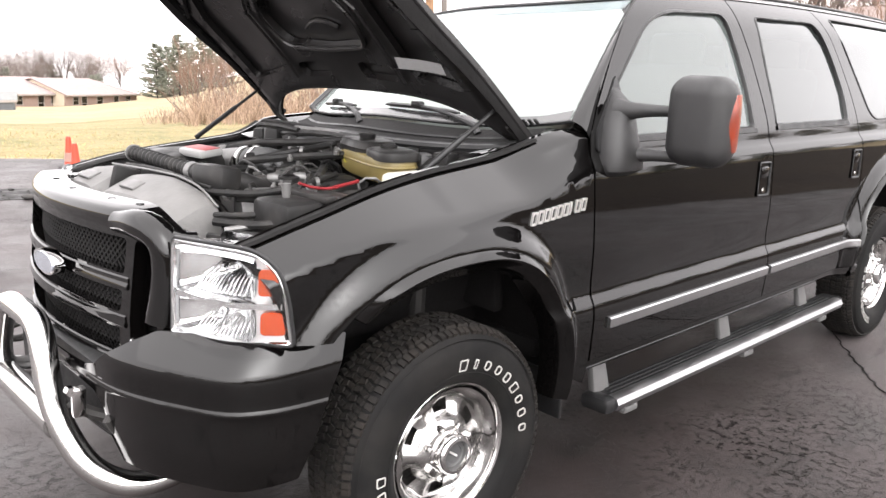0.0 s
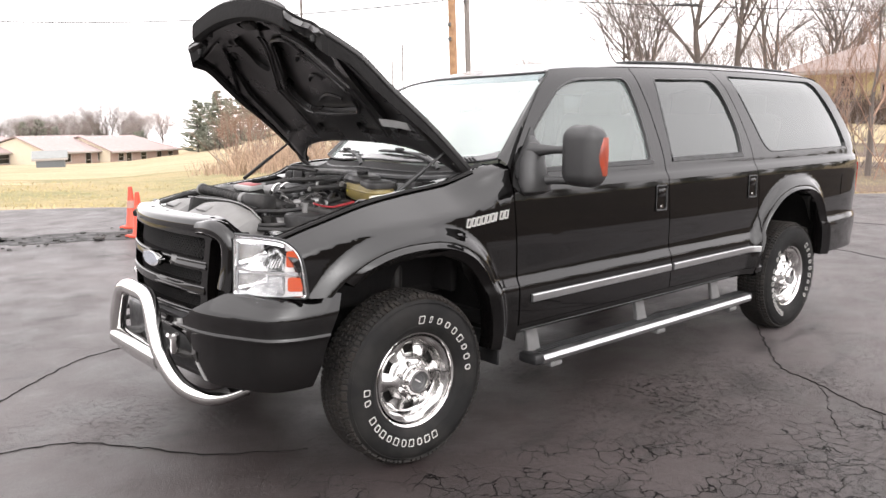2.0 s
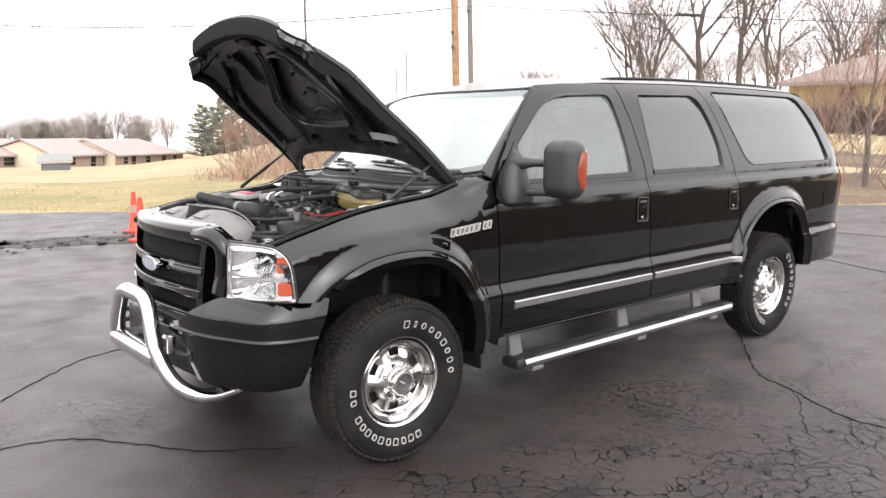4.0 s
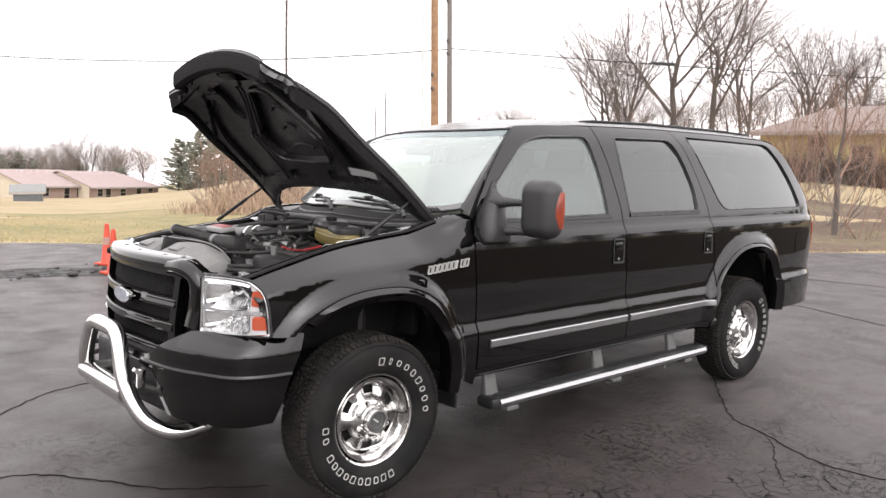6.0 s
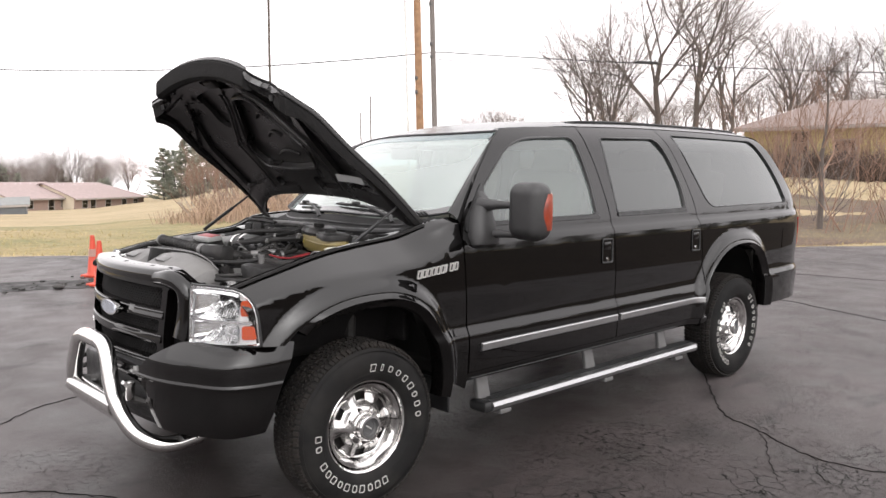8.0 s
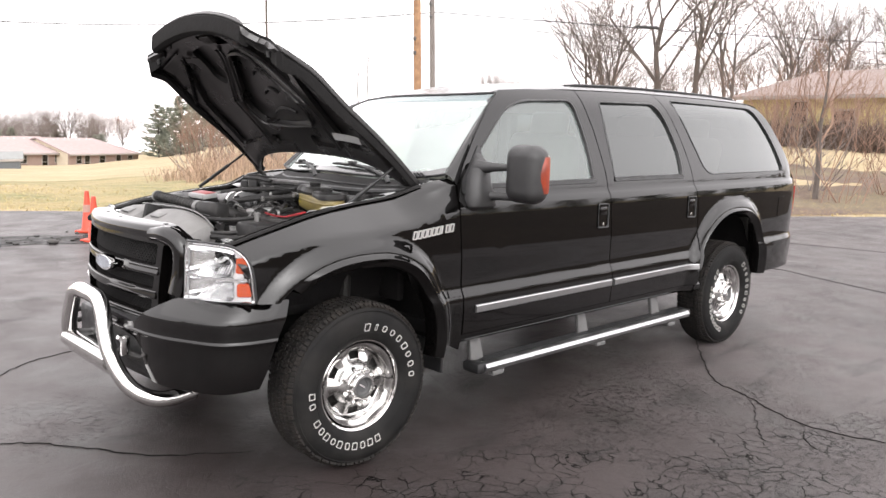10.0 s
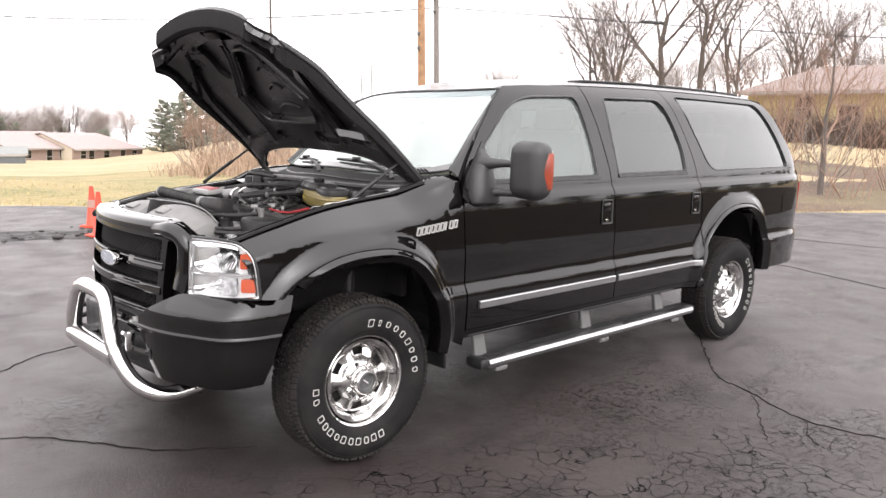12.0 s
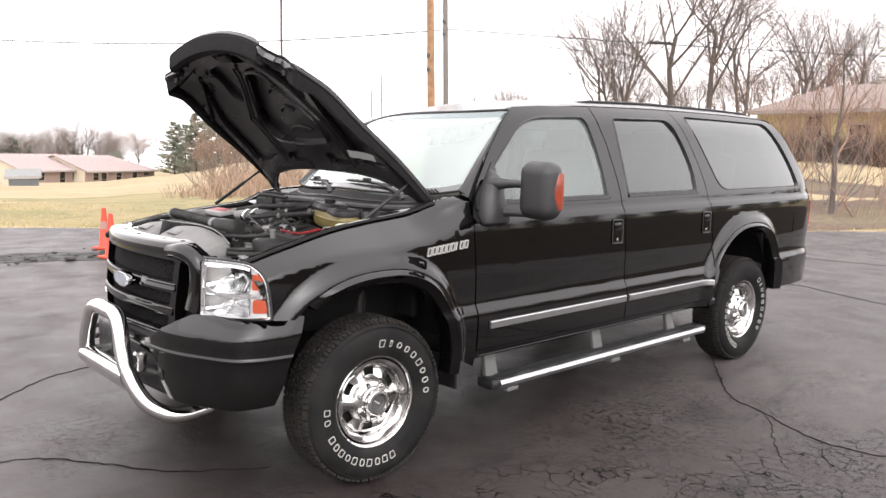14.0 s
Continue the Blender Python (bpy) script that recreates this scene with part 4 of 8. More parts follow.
part("air_dam", loft([[(-0.76 + 0.07 * (y / 0.6) ** 2, y, 0.50), (-0.77 + 0.07 * (y / 0.6) ** 2, y, 0.44), (-0.74 + 0.07 * (y / 0.6) ** 2, y, 0.40)] for y in np.linspace(-0.62, 0.40, 17)]), PLASTIC, suv, "black plastic air dam")
for s in (-1, 1):
    part("tow_hook", bent([(-0.68, s * 0.44 + MID, 0.585), (-0.78, s * 0.44 + MID, 0.60), (-0.83, s * 0.45 + MID, 0.575), (-0.81, s * 0.455 + MID, 0.54), (-0.75, s * 0.45 + MID, 0.545)], 0.013, 8), IRON, suv, "black steel tow hook")
    if s > 0:
        continue
    clamp = part("guard_clamp", rbox((0.035, 0.03, 0.09), (-0.865, s * 0.345 + MID, 0.60), 0.008, m=pose(0, 0, 0, 12, 0, 0)), STEEL, suv, "bright metal clamp on the guard")
    part("clamp_bolt", lathe([(0.0, -0.012), (0.014, -0.012), (0.014, 0.012), (0.0, 0.012)], 6, m=Matrix.Translation((-0.885, s * 0.345 + MID, 0.635))), CHROME, clamp)
    part("guard_bracket", bent([(-0.70, s * 0.40, 0.52), (-0.79, s * 0.37, 0.53), (-0.86, s * 0.30, 0.56)], 0.018, 8), IRON, suv)

# nudge bar of bright tube
guard_half = [(-0.60, -0.475, 0.37), (-0.72, -0.465, 0.355), (-0.80, -0.435, 0.37), (-0.86, -0.375, 0.42), (-0.893, -0.30, 0.515), (-0.90, -0.245, 0.61), (-0.897, -0.215, 0.69), (-0.893, -0.185, 0.745), (-0.89, -0.13, 0.772), (-0.89, -0.06, 0.776)]
guard = part("front_guard", bent([(x, y + MID / 2, z) for x, y, z in guard_half] + [(x, MID * 1.5 - y, z) for x, y, z in guard_half[:4:-1]] + [(-0.885, MID * 1.5 + 0.275, 0.53), (-0.82, MID * 1.5 + 0.28, 0.505), (-0.72, MID * 1.5 + 0.28, 0.50)], 0.036, 20, 0.02), STEEL, suv, "polished steel tube guard in front of the bumper")
part("guard_strip", tube([(-0.878, y + MID, 0.468) for y in np.linspace(-0.30, 0.245, 9)], 0.028, 16), STEEL, guard)
part("cross_tube", tube([(-0.895, y + MID, 0.515) for y in np.linspace(-0.27, 0.245, 9)], 0.043, 20), STEEL, guard)

# wheels
TYRE = [(0.212, -0.092), (0.222, -0.112), (0.245, -0.127), (0.28, -0.1345), (0.315, -0.1345), (0.336, -0.130), (0.355, -0.121), (0.368, -0.110), (0.377, -0.097), (0.3845, -0.05), (0.386, 0.0)]
TYRE = TYRE + [(r, -y * 0.74) for r, y in TYRE[-2::-1]]


def tread_blocks():
    bm = bmesh.new()
    rng = random.Random(5)
    rows = ((-0.103, 0.026, 96, 6), (-0.072, 0.026, 104, -18), (-0.042, 0.026, 96, 16), (-0.012, 0.026, 96, -16), (0.018, 0.026, 104, 16), (0.048, 0.026, 96, -14), (0.074, 0.020, 96, 6))
    for y, w, n, skew in rows:
        for k in range(n):
            a = 360 * (k + 0.3 * rng.random()) / n
            shoulder = y < -0.09 or y > 0.06
            r = 0.3755 if shoulder else 0.3845
            lx = 2 * math.pi * 0.388 / n * 0.74
            m = pose(0, 0, 0, 0, -a, 0) @ Matrix.Translation((r, y, 0)) @ pose(0, 0, 0, 0, 0, (28 if y > 0 else -28) if shoulder else 0) @ pose(0, 0, 0, skew, 0, 0)
            own = bmesh.new()
            bmesh.ops.create_cube(own, size=1.0)
            for v in own.verts:
                k2 = 0.86 if v.co.x > 0 else 1.0
                v.co = m @ Vector((v.co.x * 0.012, v.co.y * w * k2, v.co.z * lx * k2))
            join(bm, own)
    return bm


def sidewall_mark(w, h, lean, cut):
    """One raised outlined block on the sidewall, standing at the top of the tyre."""
    bm = bmesh.new()
    o = rounded([(-w / 2, -h / 2), (-w / 2 + lean, h / 2), (w / 2 + lean, h / 2), (w / 2, -h / 2)], cut * w, 3)
    c = Vector((lean / 2, 0))
    rows = []
    for p in o + o[:1]:
        v = Vector(p)
        q = v + (c - v).normalized() * 0.0044
        row = []
        for e, lift in ((v, 0.0), (v, -0.0025), (q, -0.0025), (q, 0.0)):
            rad, ang = 0.280 + e.y, math.pi / 2 - e.x / 0.280
            y = np.interp(rad, [0.245, 0.28, 0.315, 0.345, 0.368], [-0.127, -0.1345, -0.135, -0.131, -0.123])
            row.append((rad * math.cos(ang), y + lift, rad * math.sin(ang)))
        rows.append(row)
    return loft(rows)


face_depth = smooth_table([(0.055, -0.100), (0.080, -0.096), (0.098, -0.080), (0.116, -0.054), (0.152, -0.044), (0.162, -0.052), (0.170, -0.078), (0.176, -0.086), (0.197, -0.096)])
WHEEL = {}


def wheel_meshes():
    WHEEL["tyre"] = mesh_of("tyre", lathe(TYRE, 96), RUBBER)
    WHEEL["tread"] = mesh_of("tread", tread_blocks(), TREAD, 30)
    rings = lathe([(0.353, -0.1275), (0.355, -0.1285), (0.358, -0.1255)], 96)
    lathe([(0.252, -0.1295), (0.254, -0.131), (0.257, -0.1305)], 96, bm=rings)
    WHEEL["sidewall_rib"] = mesh_of("sidewall_rib", rings, RUBBER)
    for k, (w, h, lean, c) in enumerate(((0.031, 0.036, 0.003, 0.15), (0.013, 0.031, 0.002, 0.3), (0.026, 0.030, 0.0, 0.48), (0.029, 0.034, 0.002, 0.2), (0.026, 0.033, -0.001, 0.4))):
        WHEEL["mark", k] = mesh_of("sidewall_mark", sidewall_mark(w, h, lean, c), WHITE_RUBBER)
    WHEEL["rim"] = mesh_of("rim", lathe([(0.185, 0.08), (0.20, 0.06), (0.196, -0.03), (0.199, -0.070), (0.203, -0.094), (0.209, -0.104), (0.216, -0.107), (0.2205, -0.103), (0.2195, -0.094), (0.21, -0.09)], 72), CHROME)
    lathe_back = lathe([(0.20, -0.02), (0.12, 0.0), (0.0, 0.0)], 32)
    WHEEL["brake_disc"] = mesh_of("brake_disc", lathe_back, IRON)
    holes = []
    for k in range(6):
        a = radians(30 + 60 * k)
        holes.append(rounded([(a - 0.22, 0.116), (a - 0.20, 0.152), (a + 0.20, 0.152), (a + 0.22, 0.116)], 0.017, 5))
    strip = [(0.0, 0.055)] + [(t, 0.055) for t in np.linspace(0.05, 2 * math.pi, 60)] + [(t, 0.197) for t in np.linspace(2 * math.pi, 0.0, 80)]
    def dish(t, r):
        y = face_depth(r)
        k = min(abs(((t - radians(30)) + math.pi / 6) % (math.pi / 3) - math.pi / 6), math.pi / 6) / (math.pi / 6)
        y -= 0.014 * ease(k * 1.6 - 0.5) * ease((r - 0.09) / 0.03) * ease((0.19 - r) / 0.02)
        return (r * math.cos(t), y, r * math.sin(t))
    face = sheet(strip, dish, holes, cell=(0.06, 0.012), depth=0.03)
    bmesh.ops.remove_doubles(face, verts=face.verts[:], dist=1e-4)
    WHEEL["wheel_face"] = mesh_of("wheel_face", face, WHEELFACE, 40)
    WHEEL["hub"] = mesh_of("hub", lathe([(0.075, -0.075), (0.070, -0.098), (0.064, -0.104), (0.0615, -0.13), (0.056, -0.137), (0.047, -0.138), (0.044, -0.13), (0.043, -0.112)], 40), CHROME)
    WHEEL["hub_cap"] = mesh_of("hub_cap", lathe([(0.043, -0.118), (0.030, -0.122), (0.028, -0.118), (0.0, -0.116)], 32), GREYPLASTIC)
    WHEEL["cap_mark"] = mesh_of("cap_mark", rbox((0.034, 0.004, 0.006), (0, -0.119, 0), 0.001, m=pose(0, 0, 0, 0, 35, 0)), SILVER)
    WHEEL["lug_nut"] = mesh_of("lug_nut", lathe([(0.0, -0.112), (0.006, -0.110), (0.011, -0.102), (0.0125, -0.085), (0.0125, -0.06)], 6), CHROME)
    WHEEL["valve"] = mesh_of("valve", lathe([(0.0, -0.098), (0.004, -0.097), (0.0045, -0.07)], 8), PLASTIC)


wheel_meshes()


def wheel(m):
    w = new("wheel")
    w.empty_display_size = 0.1
    w.parent = suv
    w.matrix_parent_inverse = place_of(suv).inverted()
    w.matrix_basis = m
    w["label"] = "white-lettered all-terrain tyre on a chrome six-window wheel"
    for nm, lab in (("tyre", "black all-terrain tyre"), ("tread", "dusty blocky tread"), ("sidewall_rib", ""), ("rim", "polished chrome rim"), ("wheel_face", "chrome wheel face with six windows"), ("hub", "chrome hub"), ("hub_cap", "dark centre cap"), ("cap_mark", ""), ("brake_disc", "")):
        link(nm, WHEEL[nm], w, lab, m)
    for k in range(8):
        a = radians(22.5 + 45 * k)
        link("lug_nut", WHEEL["lug_nut"], w, "", m @ Matrix.Translation((0.0835 * math.cos(a), 0, 0.0835 * math.sin(a))))
    for start, stop, kinds in ((3, -93, (0, 1, 2, 2, 4, 3, 2, 4, 2)), (-158, -276, (3, 3, 4, 3, 4, 3, 2, 3, 4, 3, None, 4, 3))):
        for k, kind in enumerate(kinds):
            if kind is not None:
                link("sidewall_mark", WHEEL["mark", kind], w, "raised white outlined sidewall mark", m @ pose(0, 0, 0, 0, -(start + (stop - start) * (k + 0.5) / len(kinds)), 0))
    link("valve", WHEEL["valve"], w, "", m @ Matrix.Translation((0.178, 0, 0.02)))
    return w


STEER = -2
wheel(pose(0, -0.838, 0.388, 0, 0, STEER))
wheel(pose(AXLE, -0.838, 0.388, 0, 40, 0))
wheel(pose(0, 0.838, 0.388, 0, 10, STEER + 180))
wheel(pose(AXLE, 0.838, 0.388, 0, 20, 180))

# running boards
def board():
    rows = []
    for x in np.linspace(0.79, 2.885, 30):
        rows.append([(x, y, z) for y, z in ((-0.955, 0.345), (-0.92, 0.352), (-0.872, 0.352), (-0.86, 0.33), (-0.872, 0.30), (-0.95, 0.298))])
    return loft(rows, closed=True, caps=True)


def board_edge():
    rows = []
    for x in np.linspace(0.80, 2.875, 30):
        rows.append([(x, y, z) for y, z in ((-0.945, 0.352), (-0.965, 0.352), (-0.983, 0.345), (-0.993, 0.325), (-0.985, 0.303), (-0.965, 0.296), (-0.95, 0.298))])
    return loft(rows, caps=True)


for right in (False, True):
    def put(nm, bm, mat, par, lab="", angle=35):
        return part(nm, flip(bm) if right else bm, mat, par, lab, angle)
    rb_ob = put("running_board", board(), PLASTIC, suv, "black running board with a bright metal edge")
    put("board_edge", board_edge(), ALU, rb_ob, "bright aluminium edge")
    for k in range(3):
        put("tread_rib", rbox((2.0, 0.010, 0.006), (1.83, -0.930 + 0.022 * k, 0.353), 0.002), PLASTIC, rb_ob)
    put("end_cap", rbox((0.07, 0.125, 0.062), (0.775, -0.922, 0.325), 0.02), PLASTIC, rb_ob)
    put("end_cap", rbox((0.04, 0.12, 0.055), (2.895, -0.922, 0.326), 0.02), PLASTIC, rb_ob)
    for bx in (0.86, 1.80, 2.62):
        put("bracket", rbox((0.10, 0.035, 0.18), (bx - 0.04, -0.875, 0.415), 0.012, m=pose(0, 0, 0, -12, 0, 0), taper=0.8), BRACKET, rb_ob, "grey running board bracket")
        put("bracket_foot", rbox((0.09, 0.10, 0.03), (bx + 0.05, -0.93, 0.280), 0.01), BRACKET, rb_ob)
    # only the left mirror shows past the hood
    if right:
        continue
    mir = put("side_mirror", rbox((0.145, 0.215, 0.285), (0.80, -1.205, 1.363), 0.0715, segments=7), MIRROR_SHELL, suv, "large black towing mirror with an amber lens")
    put("mirror_glass", sheet(rounded([(-1.278, 1.25), (-1.278, 1.475), (-1.12, 1.475), (-1.12, 1.25)], 0.04), lambda y, z: (0.876, y, z), cell=0.1, depth=0.004, inward=(-1, 0, 0)), CHROME, mir, "mirror glass")
    lens_rows = []
    for z in np.linspace(1.275, 1.452, 12):
        k = 1 - 0.25 * ((z - 1.365) / 0.11) ** 2
        g = 0.034 * ((z - 1.365) / 0.09) ** 2
        lens_rows.append([(0.752 + g, -1.270, z), (0.758 + g, -1.287 - 0.012 * k, z), (0.785 + 0.6 * g, -1.294 - 0.022 * k, z), (0.82, -1.294 - 0.023 * k, z), (0.845, -1.290 - 0.02 * k, z), (0.852, -1.275, z)])
    put("signal_lens", loft(lens_rows, caps=True), MIRROR_AMBER, mir, "amber turn signal lens")
    for z in (1.388, 1.243):
        arm_len, arm = path_curve([(0.735, -0.93, z - 0.008), (0.745, -0.985, z - 0.004), (0.765, -1.05, z), (0.79, -1.13, z)])
        put("mirror_arm", tube([arm(arm_len * k / 14) for k in range(15)], [0.018 + 0.024 * (1 - k / 14) ** 2.5 for k in range(15)], 12), MIRROR_SHELL, mir)
    pod = []
    for z, x0, x1, d in ((1.165, 0.67, 0.74, 0.004), (1.172, 0.645, 0.79, 0.03), (1.19, 0.632, 0.822, 0.06), (1.22, 0.630, 0.815, 0.082), (1.28, 0.640, 0.800, 0.085), (1.33, 0.658, 0.797, 0.082), (1.38, 0.690, 0.805, 0.078), (1.415, 0.725, 0.805, 0.055), (1.45, 0.755, 0.797, 0.02), (1.462, 0.768, 0.782, 0.002)):
        cx, w = (x0 + x1) / 2, (x1 - x0) / 2
        base = side(cx, z)[1] + 0.01
        pod.append([(cx + w * math.copysign(abs(math.cos(a)) ** 0.6, math.cos(a)), base - d * abs(math.sin(a)) ** 0.8, z) for a in np.linspace(0, math.pi, 17)])
    put("mirror_mount", loft(pod), MIRROR_SHELL, mir, "black mirror mount")
    put("sail_panel", sheet(rounded([(0.615, 1.25), (0.625, 1.315), (0.80, 1.50), (0.815, 1.30), (0.80, 1.25)], 0.02), lambda x, z: side(x, z, -0.006), cell=0.05, depth=0.01), PLASTIC, suv, "black mirror sail panel")

# door badge: a row of slanted silver blocks
badge = None
for k in range(9):
    x0, z0 = 0.268 + 0.0297 * k, 1.049 + 0.0028 * k
    w, h, lean = 0.0245 if k != 6 else 0.009, 0.041, 0.008
    o = rounded([(x0, z0), (x0 + lean, z0 + h), (x0 + lean + w, z0 + h), (x0 + w, z0)], 0.004, 3)
    i = rounded([(x0 + 0.0065, z0 + 0.0065), (x0 + lean + 0.0045, z0 + h - 0.0065), (x0 + lean + w - 0.0065, z0 + h - 0.0065), (x0 + w - 0.0045, z0 + 0.0065)], 0.003, 3) if w > 0.02 else []
    bm = sheet(o, lambda x, z: side(x, z, -0.006), [i] if i else [], cell=0.02, depth=0.006)
    if badge is None:
        badge = part("badge", bm, SILVER, suv, "row of raised silver badge shapes on the fender")
    else:
        part("badge_block", bm, SILVER, badge)

# hood, open on its struts
HINGE = Vector((0.4785, 0.0, 1.2685))
OPEN = radians(37)
ALONG, UPN = Vector((-math.cos(OPEN), 0, math.sin(OPEN))), Vector((math.sin(OPEN), 0, math.cos(OPEN)))
HORN, LIP_END, LIP_MID = 0.960, 1.086, 1.1315


def hood_point(l, y, off=0.0):
    """l: metres from the hinge line along the hood, y: across, off: out from its skin."""
    k = min(1.0, max(0.0, l / HORN))
    w = 0.785 - 0.107 * k
    up = 0.048 * math.sin(math.pi * k) + (0.029 + 0.127 * k) * (1 - min(1.0, abs(y / w)) ** 2.2)
    swell_at = math.exp(-((l - 0.84) / 0.20) ** 2)
    if l > 0.84:
        swell_at += (1 - swell_at) * ease((abs(y) - 0.45) / 0.1)
    up += 0.048 * swell_at
    back = 0.04 * max(0.0, y / 0.785) * (1 - k)
    return tuple(HINGE + ALONG * l + UPN * (up + off) + Vector((back, y, 0)))


def hood_rear(y):
    """The arched rear edge of the hood."""
    return 0.19 * (1 - min(1.0, abs(y / 0.785)) ** 5) - 0.02


def hood_half(s):
    """One half of the hood's outline, from the middle of its rear edge to the middle of its front."""
    rear = [(hood_rear(y), y) for y in 0.785 * (1 - (1 - np.linspace(0, 1, 18)) ** 1.6)]
    flank = [(l, 0.785 - 0.107 * l / HORN) for l in np.linspace(0.02, HORN, 20)]
    horn = [(0.985, 0.650), (0.988, 0.60), (0.985, 0.54), (1.0, 0.495), (1.04, 0.470), (1.075, 0.462)]
    lip = [(LIP_MID + (LIP_END - LIP_MID) * (y / 0.455) ** 2, y) for y in np.linspace(0.455, 0, 14)]
    return [(l, s * y) for l, y in rear + flank + horn + lip]


HOOD = hood_half(1) + hood_half(-1)[::-1][1:-1]
hood = part("hood", sheet(HOOD, hood_point, cell=0.035), PAINT, suv, "glossy black hood propped open")
PAN = rounded([(0.86, -0.075), (0.86, 0.075), (0.52, 0.29), (0.39, 0.25), (0.37, 0.0), (0.39, -0.25), (0.52, -0.29)], 0.05)
HOLES = [PAN] + [rounded([(l, s * y) for l, y in q], 0.035) for s in (1, -1) for q in (
    [(0.27, 0.40), (0.24, 0.66), (0.58, 0.62), (0.84, 0.52), (0.86, 0.42), (0.60, 0.40)], [(0.95, 0.14), (0.82, 0.20), (0.66, 0.31), (0.72, 0.37), (0.92, 0.34)],
    [(0.97, 0.09), (0.97, 0.15), (1.02, 0.15), (1.02, 0.09)], [(0.235, 0.10), (0.23, 0.30), (0.30, 0.30), (0.31, 0.10)])]
HOLES += [rounded(q, 0.01) for q in ([(0.93, -0.06), (0.93, 0.06), (1.0, 0.06), (1.0, -0.06)],)]


def inner_hood(l, y):
    w = 0.785 - 0.107 * l / HORN
    lip = ease((abs(y) - w + 0.06) / 0.06) + ease((l - 1.06) / 0.04) + ease((0.01 - (l - hood_rear(y))) / 0.05)
    return hood_point(l, y, -0.038 + 0.032 * min(1, lip))


part("hood_frame", sheet(HOOD, inner_hood, HOLES, cell=0.035, depth=0.026, inward=tuple(UPN)), HOODIN, hood, "pressed black hood frame", 30)
part("hood_lining", sheet(HOOD, lambda l, y: hood_point(l, y, -0.008), cell=0.06), HOODIN, hood)
part("hood_hem", tube([hood_point(l, y, -0.003) for l, y in HOOD], 0.006, 6, closed=True), LINER, hood)
lip_rows = []
for y in np.linspace(-0.455, 0.455, 25):
    e = LIP_MID + (LIP_END - LIP_MID) * (y / 0.455) ** 2
    lip_rows.append([hood_point(e + dl, y, o) for dl, o in ((0.0, 0.0), (0.004, -0.012), (-0.026, -0.060), (-0.038, -0.074), (-0.062, -0.078), (-0.078, -0.068), (-0.085, -0.045))])
part("hood_lip", loft(lip_rows, caps=True), LINER, hood, "rounded front lip of the hood")
for s in (-1, 1):
    for l, y in ((0.885, 0.33), (0.90, 0.38), (0.31, 0.36), (0.90, 0.10)):
        part("frame_hole", lathe([(0.0, 0.0), (0.013, 0.0), (0.016, -0.004)], 12, m=Matrix.Translation(hood_point(l, s * y, -0.050)) @ pose(0, 0, 0, 90, 0, 0)), LINER, hood)
    for q in ((1.02, 0.36), (0.95, 0.56)):
        part("rubber_stop", lathe([(0.0, -0.014), (0.012, -0.014), (0.014, 0.012)], 10, m=Matrix.Translation(hood_point(q[0], s * q[1], -0.055)) @ pose(0, 0, 0, 90, 0, 0)), PLASTIC, hood)
part("frame_bead", tube([hood_point(l, y, -0.050) for l, y in PAN], 0.009, 8, closed=True), HOODIN, hood, "raised bead round the hood's middle pan")
for l, y, w in ((0.47, 0.0, 0.10), (0.60, 0.0, 0.06), (0.72, 0.0, 0.05)):
    part("pan_bead", tube([hood_point(l - 0.03 * k * k, w * k, -0.016) for k in np.linspace(-1, 1, 9)], 0.008, 6), HOODIN, hood)
part("frame_strip", loft([[hood_point(0.335 + 0.02 * k + d, -0.37 - 0.27 * k, -0.048 + 0.25 * d) for d in (-0.02, 0.0, 0.02)] for k in np.linspace(0, 1, 8)]), PALESTRIP, hood, "pale grey strip on the hood frame")
flange_depth = smooth_table([(0.05, 0.028), (0.39, 0.042), (0.62, 0.054), (0.73, 0.057), (0.85, 0.056), (0.96, 0.078)])
for s in (-1, 1):
    rim = [(l, 0.785 - 0.107 * l / HORN) for l in np.linspace(-0.02, HORN, 29)] + [(0.985, 0.650), (0.988, 0.60), (0.985, 0.54), (1.0, 0.495), (1.04, 0.470), (1.075, 0.462)]
    rows = []
    for j, (l, y) in enumerate(rim):
        d = flange_depth(l) * (1.0 if j < 31 else 0.72)
        back = 0.15 + 0.6 * ease((l - 0.72) / 0.2)
        rows.append([hood_point(l - back * o, s * (y - t), -o) for o, t in ((-0.001, 0.0), (0.35 * d, -0.003), (d, 0.004), (d * 1.02, 0.010), (d * 0.8, 0.026))])
    part("hood_flange", loft(rows), LINER, hood, "turned-down edge of the hood")
for s in (-1, 1):
    for l in np.linspace(0.28, 0.90, 8):
        y = 0.785 - 0.107 * l / HORN - 0.055
        part("frame_hole", lathe([(0.0, 0.0), (0.010, 0.0), (0.013, -0.003)], 10, m=Matrix.Translation(hood_point(l, s * y, -0.049)) @ pose(0, 0, 0, 90, 0, 0)), LINER, hood)
    for a, b in (((0.90, 0.11), (0.56, 0.345)), ((0.56, 0.345), (0.33, 0.34)), ((0.95, 0.40), (0.90, 0.60)), ((0.33, 0.34), (0.24, 0.34)), ((0.90, 0.44), (0.62, 0.66))):
        part("frame_bead", tube([hood_point(a[0] + (b[0] - a[0]) * k, s * (a[1] + (b[1] - a[1]) * k), -0.049) for k in np.linspace(0, 1, 9)], 0.007, 6), HOODIN, hood)
part("hood_latch", rbox((0.05, 0.10, 0.03), hood_point(1.01, 0.0, -0.06), 0.008, m=pose(0, 0, 0, 0, 37, 0)), IRON, hood, "hood latch striker")
